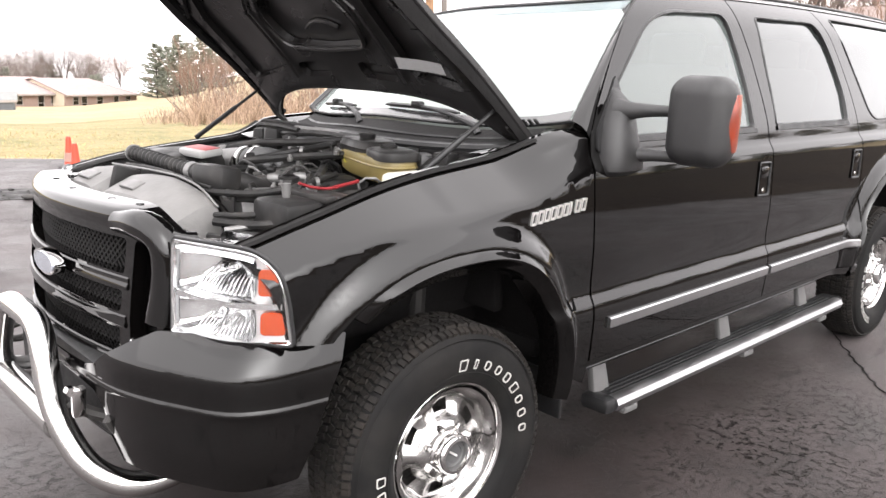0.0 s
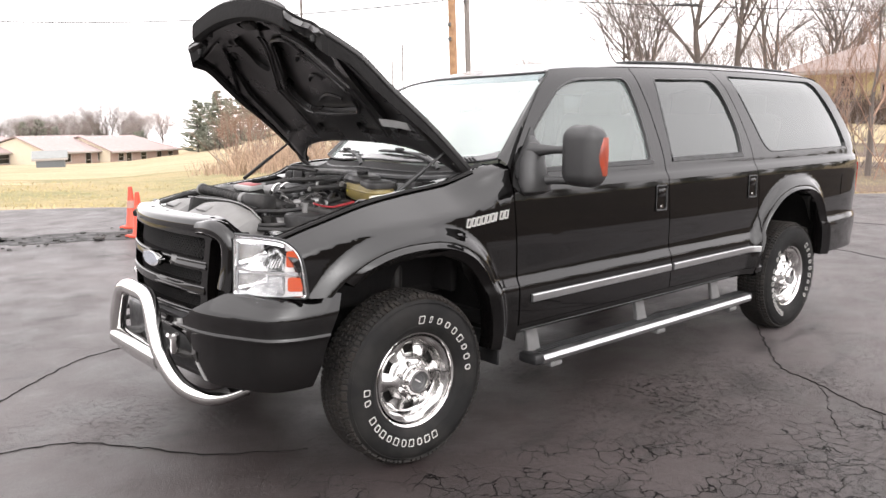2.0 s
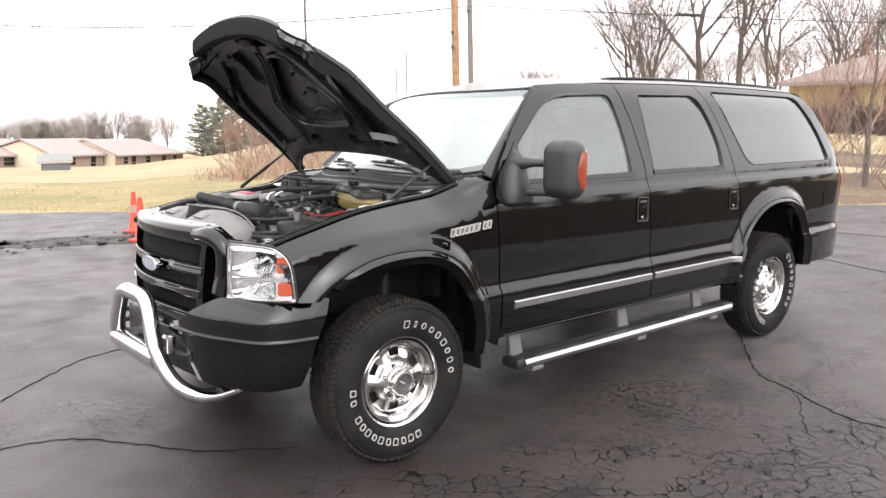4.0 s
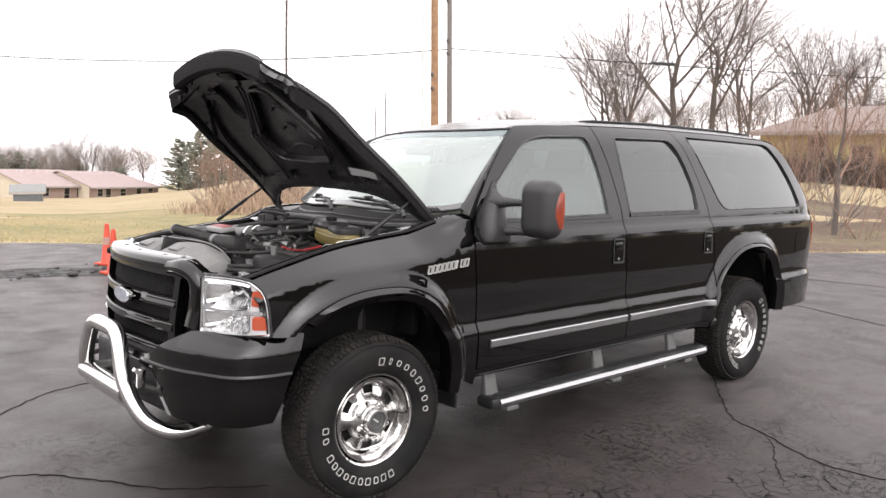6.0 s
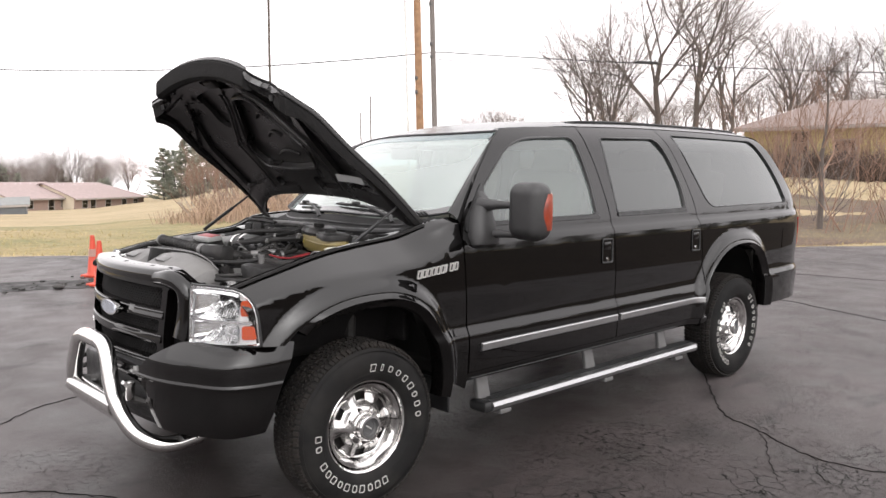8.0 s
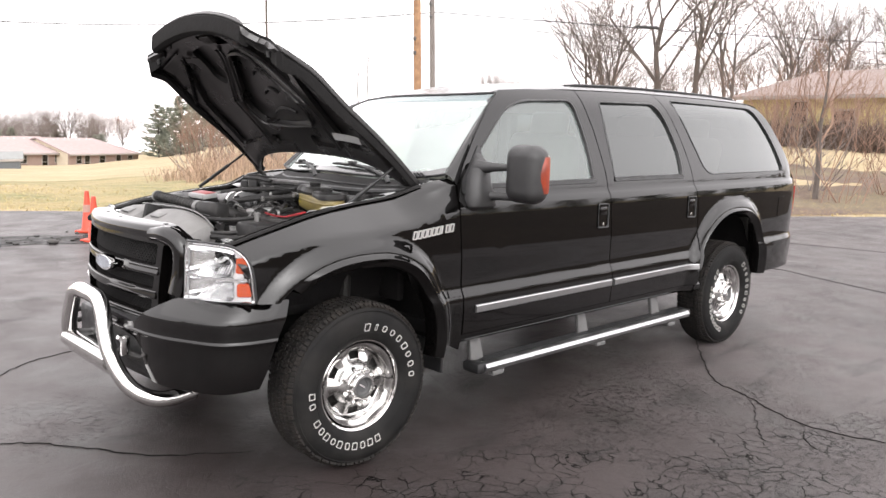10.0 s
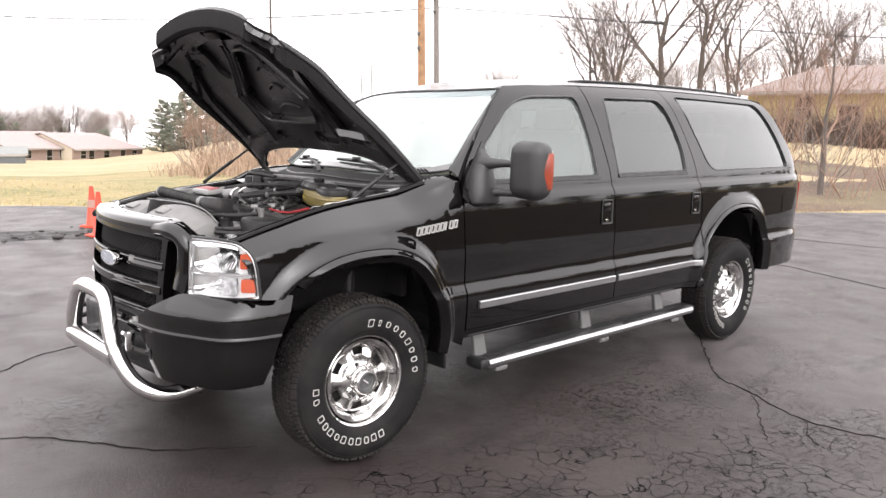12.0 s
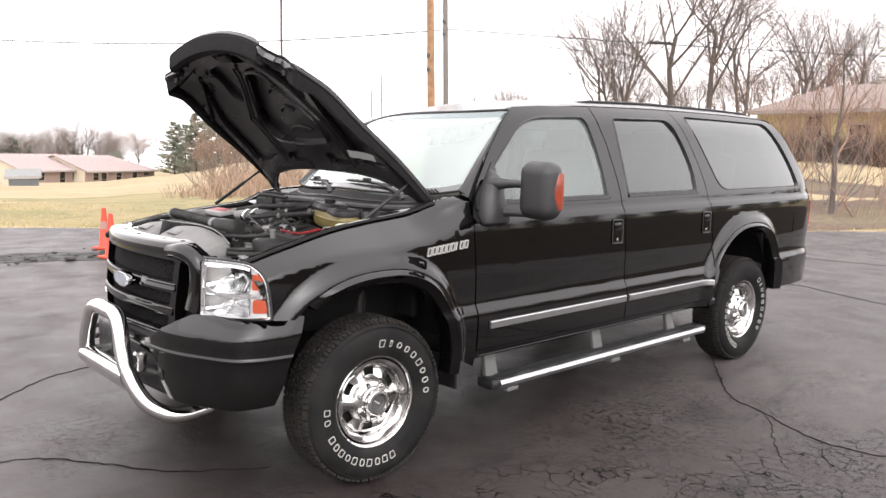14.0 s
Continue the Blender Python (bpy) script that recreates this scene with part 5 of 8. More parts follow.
for s in (-1, 1):
    low, high = Vector((0.045, s * 0.70, 1.175)), Vector(hood_point(0.17, s * 0.735, -0.02))
    strut = part("hood_strut", tube([low, low.lerp(high, 0.6)], 0.0105, 10), PLASTIC, suv, "black gas strut holding the hood")
    part("strut_rod", tube([low.lerp(high, 0.6), high], 0.007, 8), PLASTIC, strut)
    part("hood_hinge", bent([(0.50, s * 0.755, 1.17), (0.52, s * 0.755, 1.23), (0.475, s * 0.75, 1.262), hood_point(0.10, s * 0.75, -0.02)], 0.013, 8), IRON, suv)

# ---- engine bay ----
part("bay_floor", rbox((0.95, 1.2, 0.05), (-0.03, 0, 0.70), 0.01), LINER, suv)
part("firewall", rbox((0.05, 1.50, 0.55), (0.40, 0, 0.97), 0.02), LINER, suv, "black firewall")
for s in (-1, 1):
    rows = []
    for x in np.linspace(-0.62 if s < 0 else -0.44, 0.42, 20):
        e = fender_skin(x, fender_top(x) - 0.002)
        rows.append([(x, s * (-e[1] + 0.022), e[2] - 0.004), (x, s * (-e[1] + 0.016), e[2] + 0.004), (x, s * (-e[1] - 0.02), e[2] + 0.001), (x, s * (-e[1] - 0.03), e[2] - 0.03), (x, s * 0.69, e[2] - 0.075), (x, s * 0.66, 0.95), (x, s * 0.60, 0.72)])
    part("inner_fender", loft(rows) if s < 0 else lowered(loft(rows)), LINER, suv, "black inner fender apron")
    part("bay_seal", tube([(x, s * (-fender_skin(x, fender_top(x))[1] - 0.025), fender_top(x) - 0.012 + (FAR_DROP if s > 0 else 0)) for x in np.linspace(-0.55 if s < 0 else -0.42, 0.42, 20)], 0.009, 6), BAYBLACK, suv)
# radiator support and the grey fan shroud
def shroud_lobe(rows_of_top, n=18):
    """One moulded half of the radiator shroud, from (y, top) rows."""
    top_of = smooth_table(rows_of_top)
    y0, y1 = rows_of_top[0][0], rows_of_top[-1][0]
    rows = []
    for y in np.linspace(y0, y1, n):
        e = min(1.0, (y - y0) / 0.03, (y1 - y) / 0.03)
        top = top_of(y) - 0.03 * (1 - max(0.0, e)) ** 2
        rows.append([(-0.61, y, 0.95), (-0.60, y, top - 0.085), (-0.575, y, top - 0.045), (-0.52, y, top - 0.018), (-0.48, y, top), (-0.44, y, top), (-0.425, y, top - 0.008), (-0.415, y, top - 0.05), (-0.41, y, 0.95)])
    return loft(rows, caps=True)


fan = part("fan_shroud", shroud_lobe([(-0.39, 1.03), (-0.36, 1.085), (-0.27, 1.122), (-0.10, 1.140), (0.06, 1.132), (0.15, 1.115)]), SHROUD, suv, "grey moulded radiator fan shroud", 28)
part("shroud_half", shroud_lobe([(0.20, 1.120), (0.30, 1.128), (0.43, 1.115), (0.52, 1.07), (0.58, 1.02)]), SHROUD, fan, "grey moulded shroud half", 28)
part("shroud_rail", bent([(-0.43, 0.40, 1.128), (-0.435, 0.2, 1.138), (-0.435, 0.0, 1.146), (-0.435, -0.15, 1.146), (-0.435, -0.28, 1.128), (-0.43, -0.37, 1.085)], 0.0035, 8), DULL, fan)
part("shroud_bracket", rbox((0.09, 0.035, 0.09), (-0.48, 0.175, 1.10), 0.012, m=pose(0, 0, 0, 0, 15, 0)), BAYBLACK, fan)
for y, z in ((-0.02, 1.114), (0.34, 1.104)):
    part("shroud_recess", rbox((0.05, 0.10, 0.012), (-0.535, y, z), 0.004, m=pose(0, 0, 0, 0, -18, 0)), DULL, fan)
part("radiator_support", rbox((0.05, 1.02, 0.05), (-0.62, -0.05, 1.04), 0.012), LINER, suv, "black radiator support bar")
for s in (-1, 1):
    part("support_brace", bent([(-0.62, s * 0.60, 1.04), (-0.52, s * 0.66, 1.035), (-0.40, s * 0.72, 1.05)], 0.018, 8), LINER, suv)
    part("lamp_carrier", rbox((0.12, 0.22, 0.03), (-0.53, s * 0.72, 1.03), 0.01, m=pose(0, 0, 0, 0, 0, -s * 27)), LINER, suv)
part("washer_hose", bent([(-0.60, 0.52, 1.05), (-0.50, 0.58, 1.085), (-0.36, 0.56, 1.125), (-0.28, 0.46, 1.14)], 0.012, 8), BAYBLACK, suv)
# corrugated intake hose
hose = bmesh.new()
length, f = path_curve([(-0.32, 0.45, 1.15), (-0.355, 0.38, 1.163), (-0.36, 0.2, 1.160), (-0.36, 0.02, 1.155), (-0.36, -0.13, 1.150)])
pts, rad = [], []
n = 240
for i in range(n + 1):
    s = length * i / n
    pts.append(f(s))
    rad.append(0.0230 + 0.005 * math.copysign(abs(math.cos(s * 2 * math.pi / 0.03)) ** 0.6, math.cos(s * 2 * math.pi / 0.03)) if 0.09 < s < length - 0.07 else 0.028)
part("intake_hose", tube(pts, rad, 18), BAYBLACK, suv, "black corrugated intake hose")
part("hose_joint", rbox((0.085, 0.15, 0.075), (-0.345, -0.205, 1.148), 0.018, m=pose(0, 0, 0, 0, 8, 12)), BAYBLACK, suv, "black intake joint box")
part("hose_clamp", tube([f(length - 0.06), f(length - 0.03)], 0.031, 20), DULL, suv)
part("hose_clamp", tube([f(0.045), f(0.075)], 0.031, 20), DULL, suv)
part("intake_elbow", bent([(-0.29, -0.20, 1.13), (-0.25, -0.22, 1.12), (-0.20, -0.21, 1.10), (-0.14, -0.18, 1.09)], 0.034, 16), BAYBLACK, suv, "black intake elbow")
# air cleaner with its sticker
cleaner = part("air_cleaner", rbox((0.24, 0.30, 0.14), (-0.18, 0.36, 1.10), 0.035, taper=0.9), BAYBLACK, suv, "black air cleaner box")
sticker = part("sticker", rbox((0.09, 0.15, 0.028), (-0.19, 0.20, 1.178), 0.008, m=pose(0, 0, 0, 0, -6, 4)), WHITEPAPER, suv, "red and white sticker on the intake lid")
part("sticker_band", rbox((0.060, 0.14, 0.005), (-0.185, 0.20, 1.192), 0.002, m=pose(0, 0, 0, 0, -6, 4)), REDPAPER, sticker)
part("intake_pipe", bent([(-0.02, 0.47, 1.09), (-0.005, 0.32, 1.118), (0.005, 0.20, 1.132)], 0.052, 18), DULL, suv, "dull aluminium intake pipe")
part("intake_bend", bent([(0.005, 0.19, 1.132), (0.015, 0.08, 1.142), (0.03, -0.02, 1.125), (0.04, -0.07, 1.06)], 0.052, 18), GREYPLASTIC, suv, "dark grey intake bend")
cover = part("intake_cover", rbox((0.20, 0.40, 0.11), (0.0, -0.20, 1.085), 0.03, m=pose(0, 0, 0, 0, 0, 4), taper=0.88), BAYBLACK, suv, "dark grey cast intake cover")
for k in range(4):
    part("cover_rib", rbox((0.15, 0.010, 0.02), (-0.01, -0.07 - 0.085 * k, 1.135), 0.004), BAYBLACK, cover)
for q in ((0.004, 0.215, 1.131), (0.010, 0.145, 1.138)):
    part("pipe_clamp", lathe([(0.0525, -0.008), (0.0555, -0.008), (0.0555, 0.008), (0.0525, 0.008)], 24, m=Matrix.Translation(q) @ pose(0, 0, 0, 0, 0, 4)), STEEL, suv, "bright hose clamp")
# engine block, covers, pulleys
part("engine_block", rbox((0.72, 0.52, 0.30), (0.06, 0.0, 0.87), 0.05, taper=0.85), IRON, suv, "dark engine block")
for s in (-1, 1):
    cover = part("valve_cover", rbox((0.60, 0.16, 0.12), (0.08, s * 0.27, 1.03), 0.03, m=pose(0, 0, 0, s * -18, 0, 0), taper=0.85), BAYBLACK, suv, "black valve cover")
    for k in range(5):
        part("cover_bolt", lathe([(0.0, -0.01), (0.011, -0.01), (0.011, 0.01), (0.0, 0.01)], 6, m=Matrix.Translation((-0.14 + 0.11 * k, s * 0.285, 1.095)) @ pose(0, 0, 0, 90 - s * 18, 0, 0)), STEEL, cover)
part("turbo_inlet", bent([(-0.20, -0.20, 1.02), (-0.10, -0.16, 1.09), (0.02, -0.10, 1.10), (0.12, -0.02, 1.06)], 0.048, 16), DULL, suv, "grey cast inlet pipe")
part("alternator", lathe([(0.0, -0.09), (0.055, -0.085), (0.072, -0.06), (0.075, 0.05), (0.055, 0.085), (0.0, 0.09)], 24, m=Matrix.Translation((-0.22, -0.28, 1.04)) @ pose(0, 0, 0, 0, 0, 75)), DULL, suv, "finned alternator")
part("pulley", lathe([(0.0, -0.02), (0.06, -0.02), (0.065, -0.012), (0.055, 0.0), (0.065, 0.012), (0.06, 0.02), (0.0, 0.02)], 24, m=Matrix.Translation((-0.30, -0.05, 1.03)) @ pose(0, 0, 0, 0, 0, 90)), IRON, suv)
part("drive_belt", tube([(-0.31, 0.17 * math.cos(a) - 0.08, 0.95 + 0.11 * math.sin(a)) for a in np.linspace(0, 2 * math.pi, 30)[:-1]], 0.008, 6, closed=True), BAYBLACK, suv)
part("fluid_cap", lathe([(0.0, -0.025), (0.028, -0.025), (0.033, -0.01), (0.033, 0.02), (0.02, 0.025)], 16, m=Matrix.Translation((-0.16, -0.33, 1.13)) @ pose(0, 0, 0, 90, 0, 0)), BAYBLACK, suv)
part("dipstick", bent([(-0.05, -0.34, 1.0), (-0.06, -0.36, 1.12), (-0.08, -0.36, 1.15)], 0.006, 8), STEEL, suv)
# coolant bottle
TANK = Matrix.Translation((0.18, -0.35, 0.035)) @ pose(0, 0, 0, 0, 0, -17)


def bottle_rows(levels, cy=0.0, half=0.225, deep=0.075):
    return [[TANK @ Vector((deep * k * math.copysign(abs(math.cos(a)) ** 0.5, math.cos(a)), cy + half * k * math.copysign(abs(math.sin(a)) ** 0.5, math.sin(a)), z)) for a in np.linspace(0, 2 * math.pi, 33)[:-1]] for z, k in levels]


tank = part("coolant_bottle", loft(bottle_rows(((1.095, 0.80), (1.108, 0.95), (1.140, 1.0), (1.165, 1.0), (1.175, 0.97), (1.178, 0.9))), closed=True, caps=True), CREAM, suv, "yellowed coolant bottle with a dark top")
part("bottle_seam", tube(bottle_rows(((1.150, 1.01),))[0], 0.004, 6, closed=True), CREAM, tank)
part("bottle_top", loft(bottle_rows(((1.170, 1.0), (1.188, 1.02), (1.192, 1.05), (1.198, 1.02), (1.210, 0.94), (1.215, 0.88)), 0.085, 0.135, 0.070), closed=True, caps=True), BAYBLACK, tank, "dark moulded bottle top")
part("bottle_shoulder", loft(bottle_rows(((1.170, 1.0), (1.190, 1.02), (1.198, 0.98), (1.203, 0.85)), -0.135, 0.095, 0.070), closed=True, caps=True), BAYBLACK, tank, "dark moulded bottle top")
part("bottle_cap", lathe([(0.0, -0.010), (0.026, -0.010), (0.030, 0.010)], 20, m=Matrix.Translation(TANK @ Vector((0, 0.09, 1.222))) @ pose(0, 0, 0, 90, 0, 0)), BAYBLACK, tank)
part("bottle_neck", lathe([(0.0, -0.02), (0.026, -0.02), (0.030, 0.02)], 20, m=Matrix.Translation(TANK @ Vector((0, -0.10, 1.192))) @ pose(0, 0, 0, 90, 0, 0)), BAYBLACK, tank)
part("bottle_label", rbox((0.004, 0.03, 0.03), TANK @ Vector((-0.071, 0.12, 1.145)), 0.001, m=pose(0, 0, 0, 0, 0, -17)), shader("yellow_label", (0.6, 0.55, 0.05), 0.5), tank, "small yellow label")
# battery, fuse box, cables
bat = part("battery", rbox((0.28, 0.19, 0.20), (-0.22, -0.53, 1.02), 0.02), BAYBLACK, suv, "black battery under the hood")
part("battery_clamp", rbox((0.04, 0.22, 0.02), (-0.22, -0.53, 1.125), 0.005), IRON, bat)
part("terminal", lathe([(0.0, -0.02), (0.012, -0.02), (0.015, 0.02)], 12, m=Matrix.Translation((-0.28, -0.50, 1.14)) @ pose(0, 0, 0, 90, 0, 0)), DULL, bat)
part("positive_cable", bent([(-0.237, -0.50, 1.158), (-0.19, -0.503, 1.142), (-0.138, -0.505, 1.134), (-0.10, -0.505, 1.136)], 0.0045, 10, 0.012), REDCABLE, suv, "bright red battery cable sleeve")
part("cable_boot", bent([(-0.112, -0.505, 1.135), (-0.07, -0.50, 1.139), (-0.012, -0.495, 1.146)], 0.006, 10, 0.01), REDCABLE, suv)
part("fuse_box", rbox((0.22, 0.16, 0.10), (0.02, -0.55, 1.07), 0.02, taper=0.92), BAYBLACK, suv, "black fuse box")
part("tray", rbox((0.26, 0.12, 0.02), (-0.34, -0.60, 1.02), 0.006, m=pose(0, 0, 0, 0, 8, 20)), IRON, suv)
part("brake_booster", lathe([(0.0, -0.12), (0.08, -0.115), (0.125, -0.06), (0.13, 0.0), (0.11, 0.05), (0.0, 0.06)], 28, m=Matrix.Translation((0.33, -0.54, 1.08)) @ pose(0, 0, 0, 0, 0, -90)), IRON, suv, "black brake booster")
part("brake_reservoir", rbox((0.15, 0.06, 0.05), (0.08, -0.61, 1.158), 0.018), shader("white_plastic", (0.5, 0.49, 0.44), 0.45, vary=0.1), suv, "whitish brake fluid reservoir")
rng = random.Random(8)
HOSES = [([(-0.34, -0.32, 1.10), (-0.25, -0.40, 1.10), (-0.10, -0.36, 1.12), (0.05, -0.22, 1.15)], 0.015), ([(-0.12, 0.02, 1.16), (0.02, -0.10, 1.18), (0.16, -0.20, 1.19), (0.28, -0.20, 1.20)], 0.014),
         ([(0.10, 0.30, 1.12), (0.22, 0.20, 1.17), (0.33, 0.05, 1.17), (0.36, -0.15, 1.16)], 0.012), ([(-0.46, -0.50, 1.03), (-0.36, -0.62, 1.03), (-0.20, -0.66, 1.06), (0.0, -0.68, 1.08)], 0.013),
         ([(-0.52, -0.54, 1.0), (-0.42, -0.66, 0.99), (-0.25, -0.70, 1.02)], 0.010), ([(0.30, -0.05, 1.16), (0.28, 0.12, 1.20), (0.24, 0.32, 1.18)], 0.016), ([(-0.30, -0.12, 1.10), (-0.22, -0.06, 1.14), (-0.10, -0.02, 1.13)], 0.018),
         ([(0.36, -0.30, 1.19), (0.30, -0.12, 1.215), (0.33, 0.15, 1.20), (0.37, 0.45, 1.18)], 0.010), ([(-0.20, 0.50, 1.13), (0.0, 0.56, 1.14), (0.25, 0.55, 1.16)], 0.014)]
for pts, r in HOSES:
    part("engine_hose", bent(pts, r, 8), BAYBLACK, suv, "black rubber engine hose")
for k in range(18):
    a = Vector((rng.uniform(-0.25, 0.3), rng.uniform(-0.45, 0.45), 1.10))
    b = a + Vector((rng.uniform(-0.2, 0.2), rng.uniform(-0.2, 0.2), rng.uniform(-0.02, 0.04)))
    part("wiring", bent([a, a.lerp(b, 0.4) + Vector((0.02, 0.03, 0.05)), a.lerp(b, 0.8) + Vector((0, -0.02, 0.03)), b], 0.006, 6), BAYBLACK, suv)
for k in range(18):
    p = Vector((rng.uniform(-0.2, 0.32), rng.uniform(-0.4, 0.45), 1.10 + rng.uniform(0, 0.05)))
    part("connector", rbox((0.04, 0.03, 0.03), p, 0.006, m=pose(0, 0, 0, rng.uniform(-20, 20), rng.uniform(-20, 20), rng.uniform(0, 90))), GREYPLASTIC if k % 3 else DULL, suv)
for k in range(16):
    y = 0.62 - 0.085 * k
    size = (0.05 + 0.04 * rng.random(), 0.05 + 0.05 * rng.random(), 0.04 + 0.05 * rng.random())
    part("relay_box" if k % 2 else "valve_body", rbox(size, (0.24 + 0.05 * rng.random() + 0.06 * (y / 0.7) ** 2, y, 1.165 + 0.03 * rng.random()), 0.010, m=pose(0, 0, 0, 0, 0, rng.uniform(-25, 25)), taper=0.85), (BAYBLACK, GREYPLASTIC, BAYBLACK, IRON)[k % 4], suv)
for pts, r in (([(-0.33, -0.10, 1.10), (-0.38, -0.26, 1.11), (-0.30, -0.40, 1.12), (-0.14, -0.42, 1.14), (0.0, -0.36, 1.15)], 0.011), ([(-0.46, -0.40, 1.05), (-0.38, -0.52, 1.05), (-0.26, -0.60, 1.07), (-0.10, -0.64, 1.09)], 0.013),
               ([(-0.50, -0.44, 1.02), (-0.44, -0.58, 1.02), (-0.30, -0.66, 1.04), (-0.12, -0.69, 1.07)], 0.010), ([(-0.10, 0.02, 1.16), (0.06, -0.08, 1.20), (0.20, -0.06, 1.21), (0.30, 0.05, 1.20)], 0.013),
               ([(0.30, -0.42, 1.19), (0.27, -0.2, 1.225), (0.26, 0.1, 1.235), (0.28, 0.4, 1.21)], 0.012)):
    part("engine_hose", bent(pts, r, 8), BAYBLACK, suv, "black rubber engine hose")
for q, a in (((-0.36, -0.30, 1.105), 20), ((-0.12, -0.42, 1.14), 80), ((-0.20, -0.21, 1.10), 70), ((0.05, -0.09, 1.195), 40)):
    part("small_clamp", lathe([(0.013, -0.006), (0.018, -0.006), (0.018, 0.006), (0.013, 0.006)], 16, m=Matrix.Translation(q) @ pose(0, 0, 0, 0, 0, a)), DULL, suv, "dull hose clamp")
for pts, r in (([(0.02, 0.42, 1.155), (0.10, 0.28, 1.19), (0.17, 0.10, 1.205), (0.24, -0.06, 1.225), (0.32, -0.12, 1.24)], 0.014), ([(-0.30, 0.06, 1.10), (-0.31, -0.06, 1.105), (-0.24, -0.15, 1.12), (-0.14, -0.22, 1.13), (-0.10, -0.30, 1.14)], 0.013),
               ([(-0.44, -0.36, 1.06), (-0.34, -0.46, 1.07), (-0.18, -0.42, 1.11), (-0.06, -0.40, 1.13)], 0.010), ([(-0.42, 0.30, 1.135), (-0.40, 0.10, 1.14), (-0.40, -0.10, 1.135), (-0.38, -0.24, 1.12)], 0.007)):
    part("engine_hose", bent(pts, r, 10), BAYBLACK, suv, "black rubber engine hose")
for q, a in (((-0.10, -0.30, 1.14), 60), ((-0.145, -0.215, 1.13), 50), ((0.02, 0.42, 1.155), 20)):
    part("cable_joint", lathe([(0.0, -0.02), (0.016, -0.018), (0.018, 0.0), (0.014, 0.02), (0.0, 0.022)], 14, m=Matrix.Translation(q) @ pose(0, 0, 0, 0, 0, a)), DULL, suv, "dull metal hose joint")
for k in range(9):
    part("loom_clip", rbox((0.016, 0.03, 0.014), (-0.30 + 0.07 * k, -0.62 - 0.008 * k, 1.055 + 0.006 * k), 0.004, m=pose(0, 0, 0, 0, 0, 12 * k)), GREYPLASTIC if k % 2 else DULL, suv)
clutter = random.Random(31)
for k in range(54):
    x, y = clutter.uniform(-0.28, 0.30), clutter.uniform(-0.50, 0.42)
    z = 1.115 + 0.10 * (x + 0.28) / 0.58 + clutter.uniform(-0.015, 0.02)
    turn = clutter.uniform(0, 180)
    if k % 3 == 0:
        part("bolt", lathe([(0.0, -0.012), (0.009, -0.012), (0.011, 0.0), (0.007, 0.002), (0.007, 0.012), (0.0, 0.013)], 8, m=Matrix.Translation((x, y, z)) @ pose(0, 0, 0, 90, 0, turn)), DULL, suv)
    elif k % 3 == 1:
        part("cable_bracket", bent([(x, y, z - 0.04), (x, y, z), (x + 0.05 * math.cos(turn), y + 0.05 * math.sin(turn), z + 0.008), (x + 0.09 * math.cos(turn + 0.4), y + 0.09 * math.sin(turn + 0.4), z - 0.03)], 0.0045, 6), IRON if k % 2 else DULL, suv)
    else:
        part("connector", rbox((0.030, 0.018, 0.016), (x, y, z), 0.004, m=pose(0, 0, 0, clutter.uniform(-30, 30), 0, turn)), (BAYBLACK, GREYPLASTIC, IRON)[k // 3 % 3], suv)
part("stay_rod", tube([(-0.46, -0.46, 1.035), (-0.20, -0.62, 1.075)], 0.009, 8), DULL, suv)
part("stay_rod", tube([(0.30, 0.10, 1.225), (0.33, 0.42, 1.215)], 0.010, 8), DULL, suv)
part("breather", tube([(0.10, 0.02, 1.13), (0.11, 0.02, 1.20)], 0.008, 10), WHITEPAPER, suv, "small pale breather tube")
part("bay_beam", rbox((0.05, 1.42, 0.03), (0.36, 0, 1.215), 0.01), LINER, suv)
for y0, y1, x in ((-0.15, 0.35, 0.31), (0.25, 0.55, 0.26)):
    part("fluid_line", tube([(x, y0, 1.235), (x + 0.01, (y0 + y1) / 2, 1.24), (x, y1, 1.235)], 0.011, 8), DULL if x > 0.3 else BAYBLACK, suv)

# ---- underbody ----
part("floor_pan", rbox((3.9, 1.66, 0.08), (2.45, 0, 0.56), 0.03), LINER, suv)
for s in (-1, 1):
    part("frame_rail", rbox((5.0, 0.08, 0.14), (1.85, s * 0.46, 0.50), 0.01), IRON, suv)
    part("shock_absorber", tube([(0.12, s * 0.62, 0.42), (0.16, s * 0.60, 0.9)], 0.03, 10), IRON, suv)
    part("leaf_spring", bent([(2.75, s * 0.60, 0.50), (3.1, s * 0.60, 0.42), (3.48, s * 0.60, 0.39), (3.9, s * 0.60, 0.43), (4.2, s * 0.60, 0.50)], 0.028, 6), IRON, suv)
for x in (0.0, AXLE):
    ax = part("axle", tube([(x, -0.78, 0.393), (x, 0.78, 0.393)], 0.045, 14), IRON, suv)
    part("differential", lathe([(0.0, -0.14), (0.10, -0.12), (0.15, -0.03), (0.15, 0.05), (0.08, 0.13), (0.0, 0.14)], 20, m=Matrix.Translation((x, 0.15, 0.393)) @ pose(0, 0, 0, 0, 0, 90)), IRON, ax)
# tank enlarged, plate and box added, to block sky light under the car
part("fuel_tank", rbox((1.5, 0.62, 0.26), (2.05, -0.12, 0.41), 0.05), IRON, suv)
part("light_block_plate", rbox((1.3, 0.8, 0.06), (0.75, 0.05, 0.40), 0.02), IRON, suv)
part("light_block_box", rbox((1.1, 0.34, 0.24), (1.9, 0.42, 0.42), 0.09), IRON, suv)
part("transmission", rbox((0.9, 0.36, 0.26), (0.85, 0.0, 0.48), 0.08), IRON, suv)
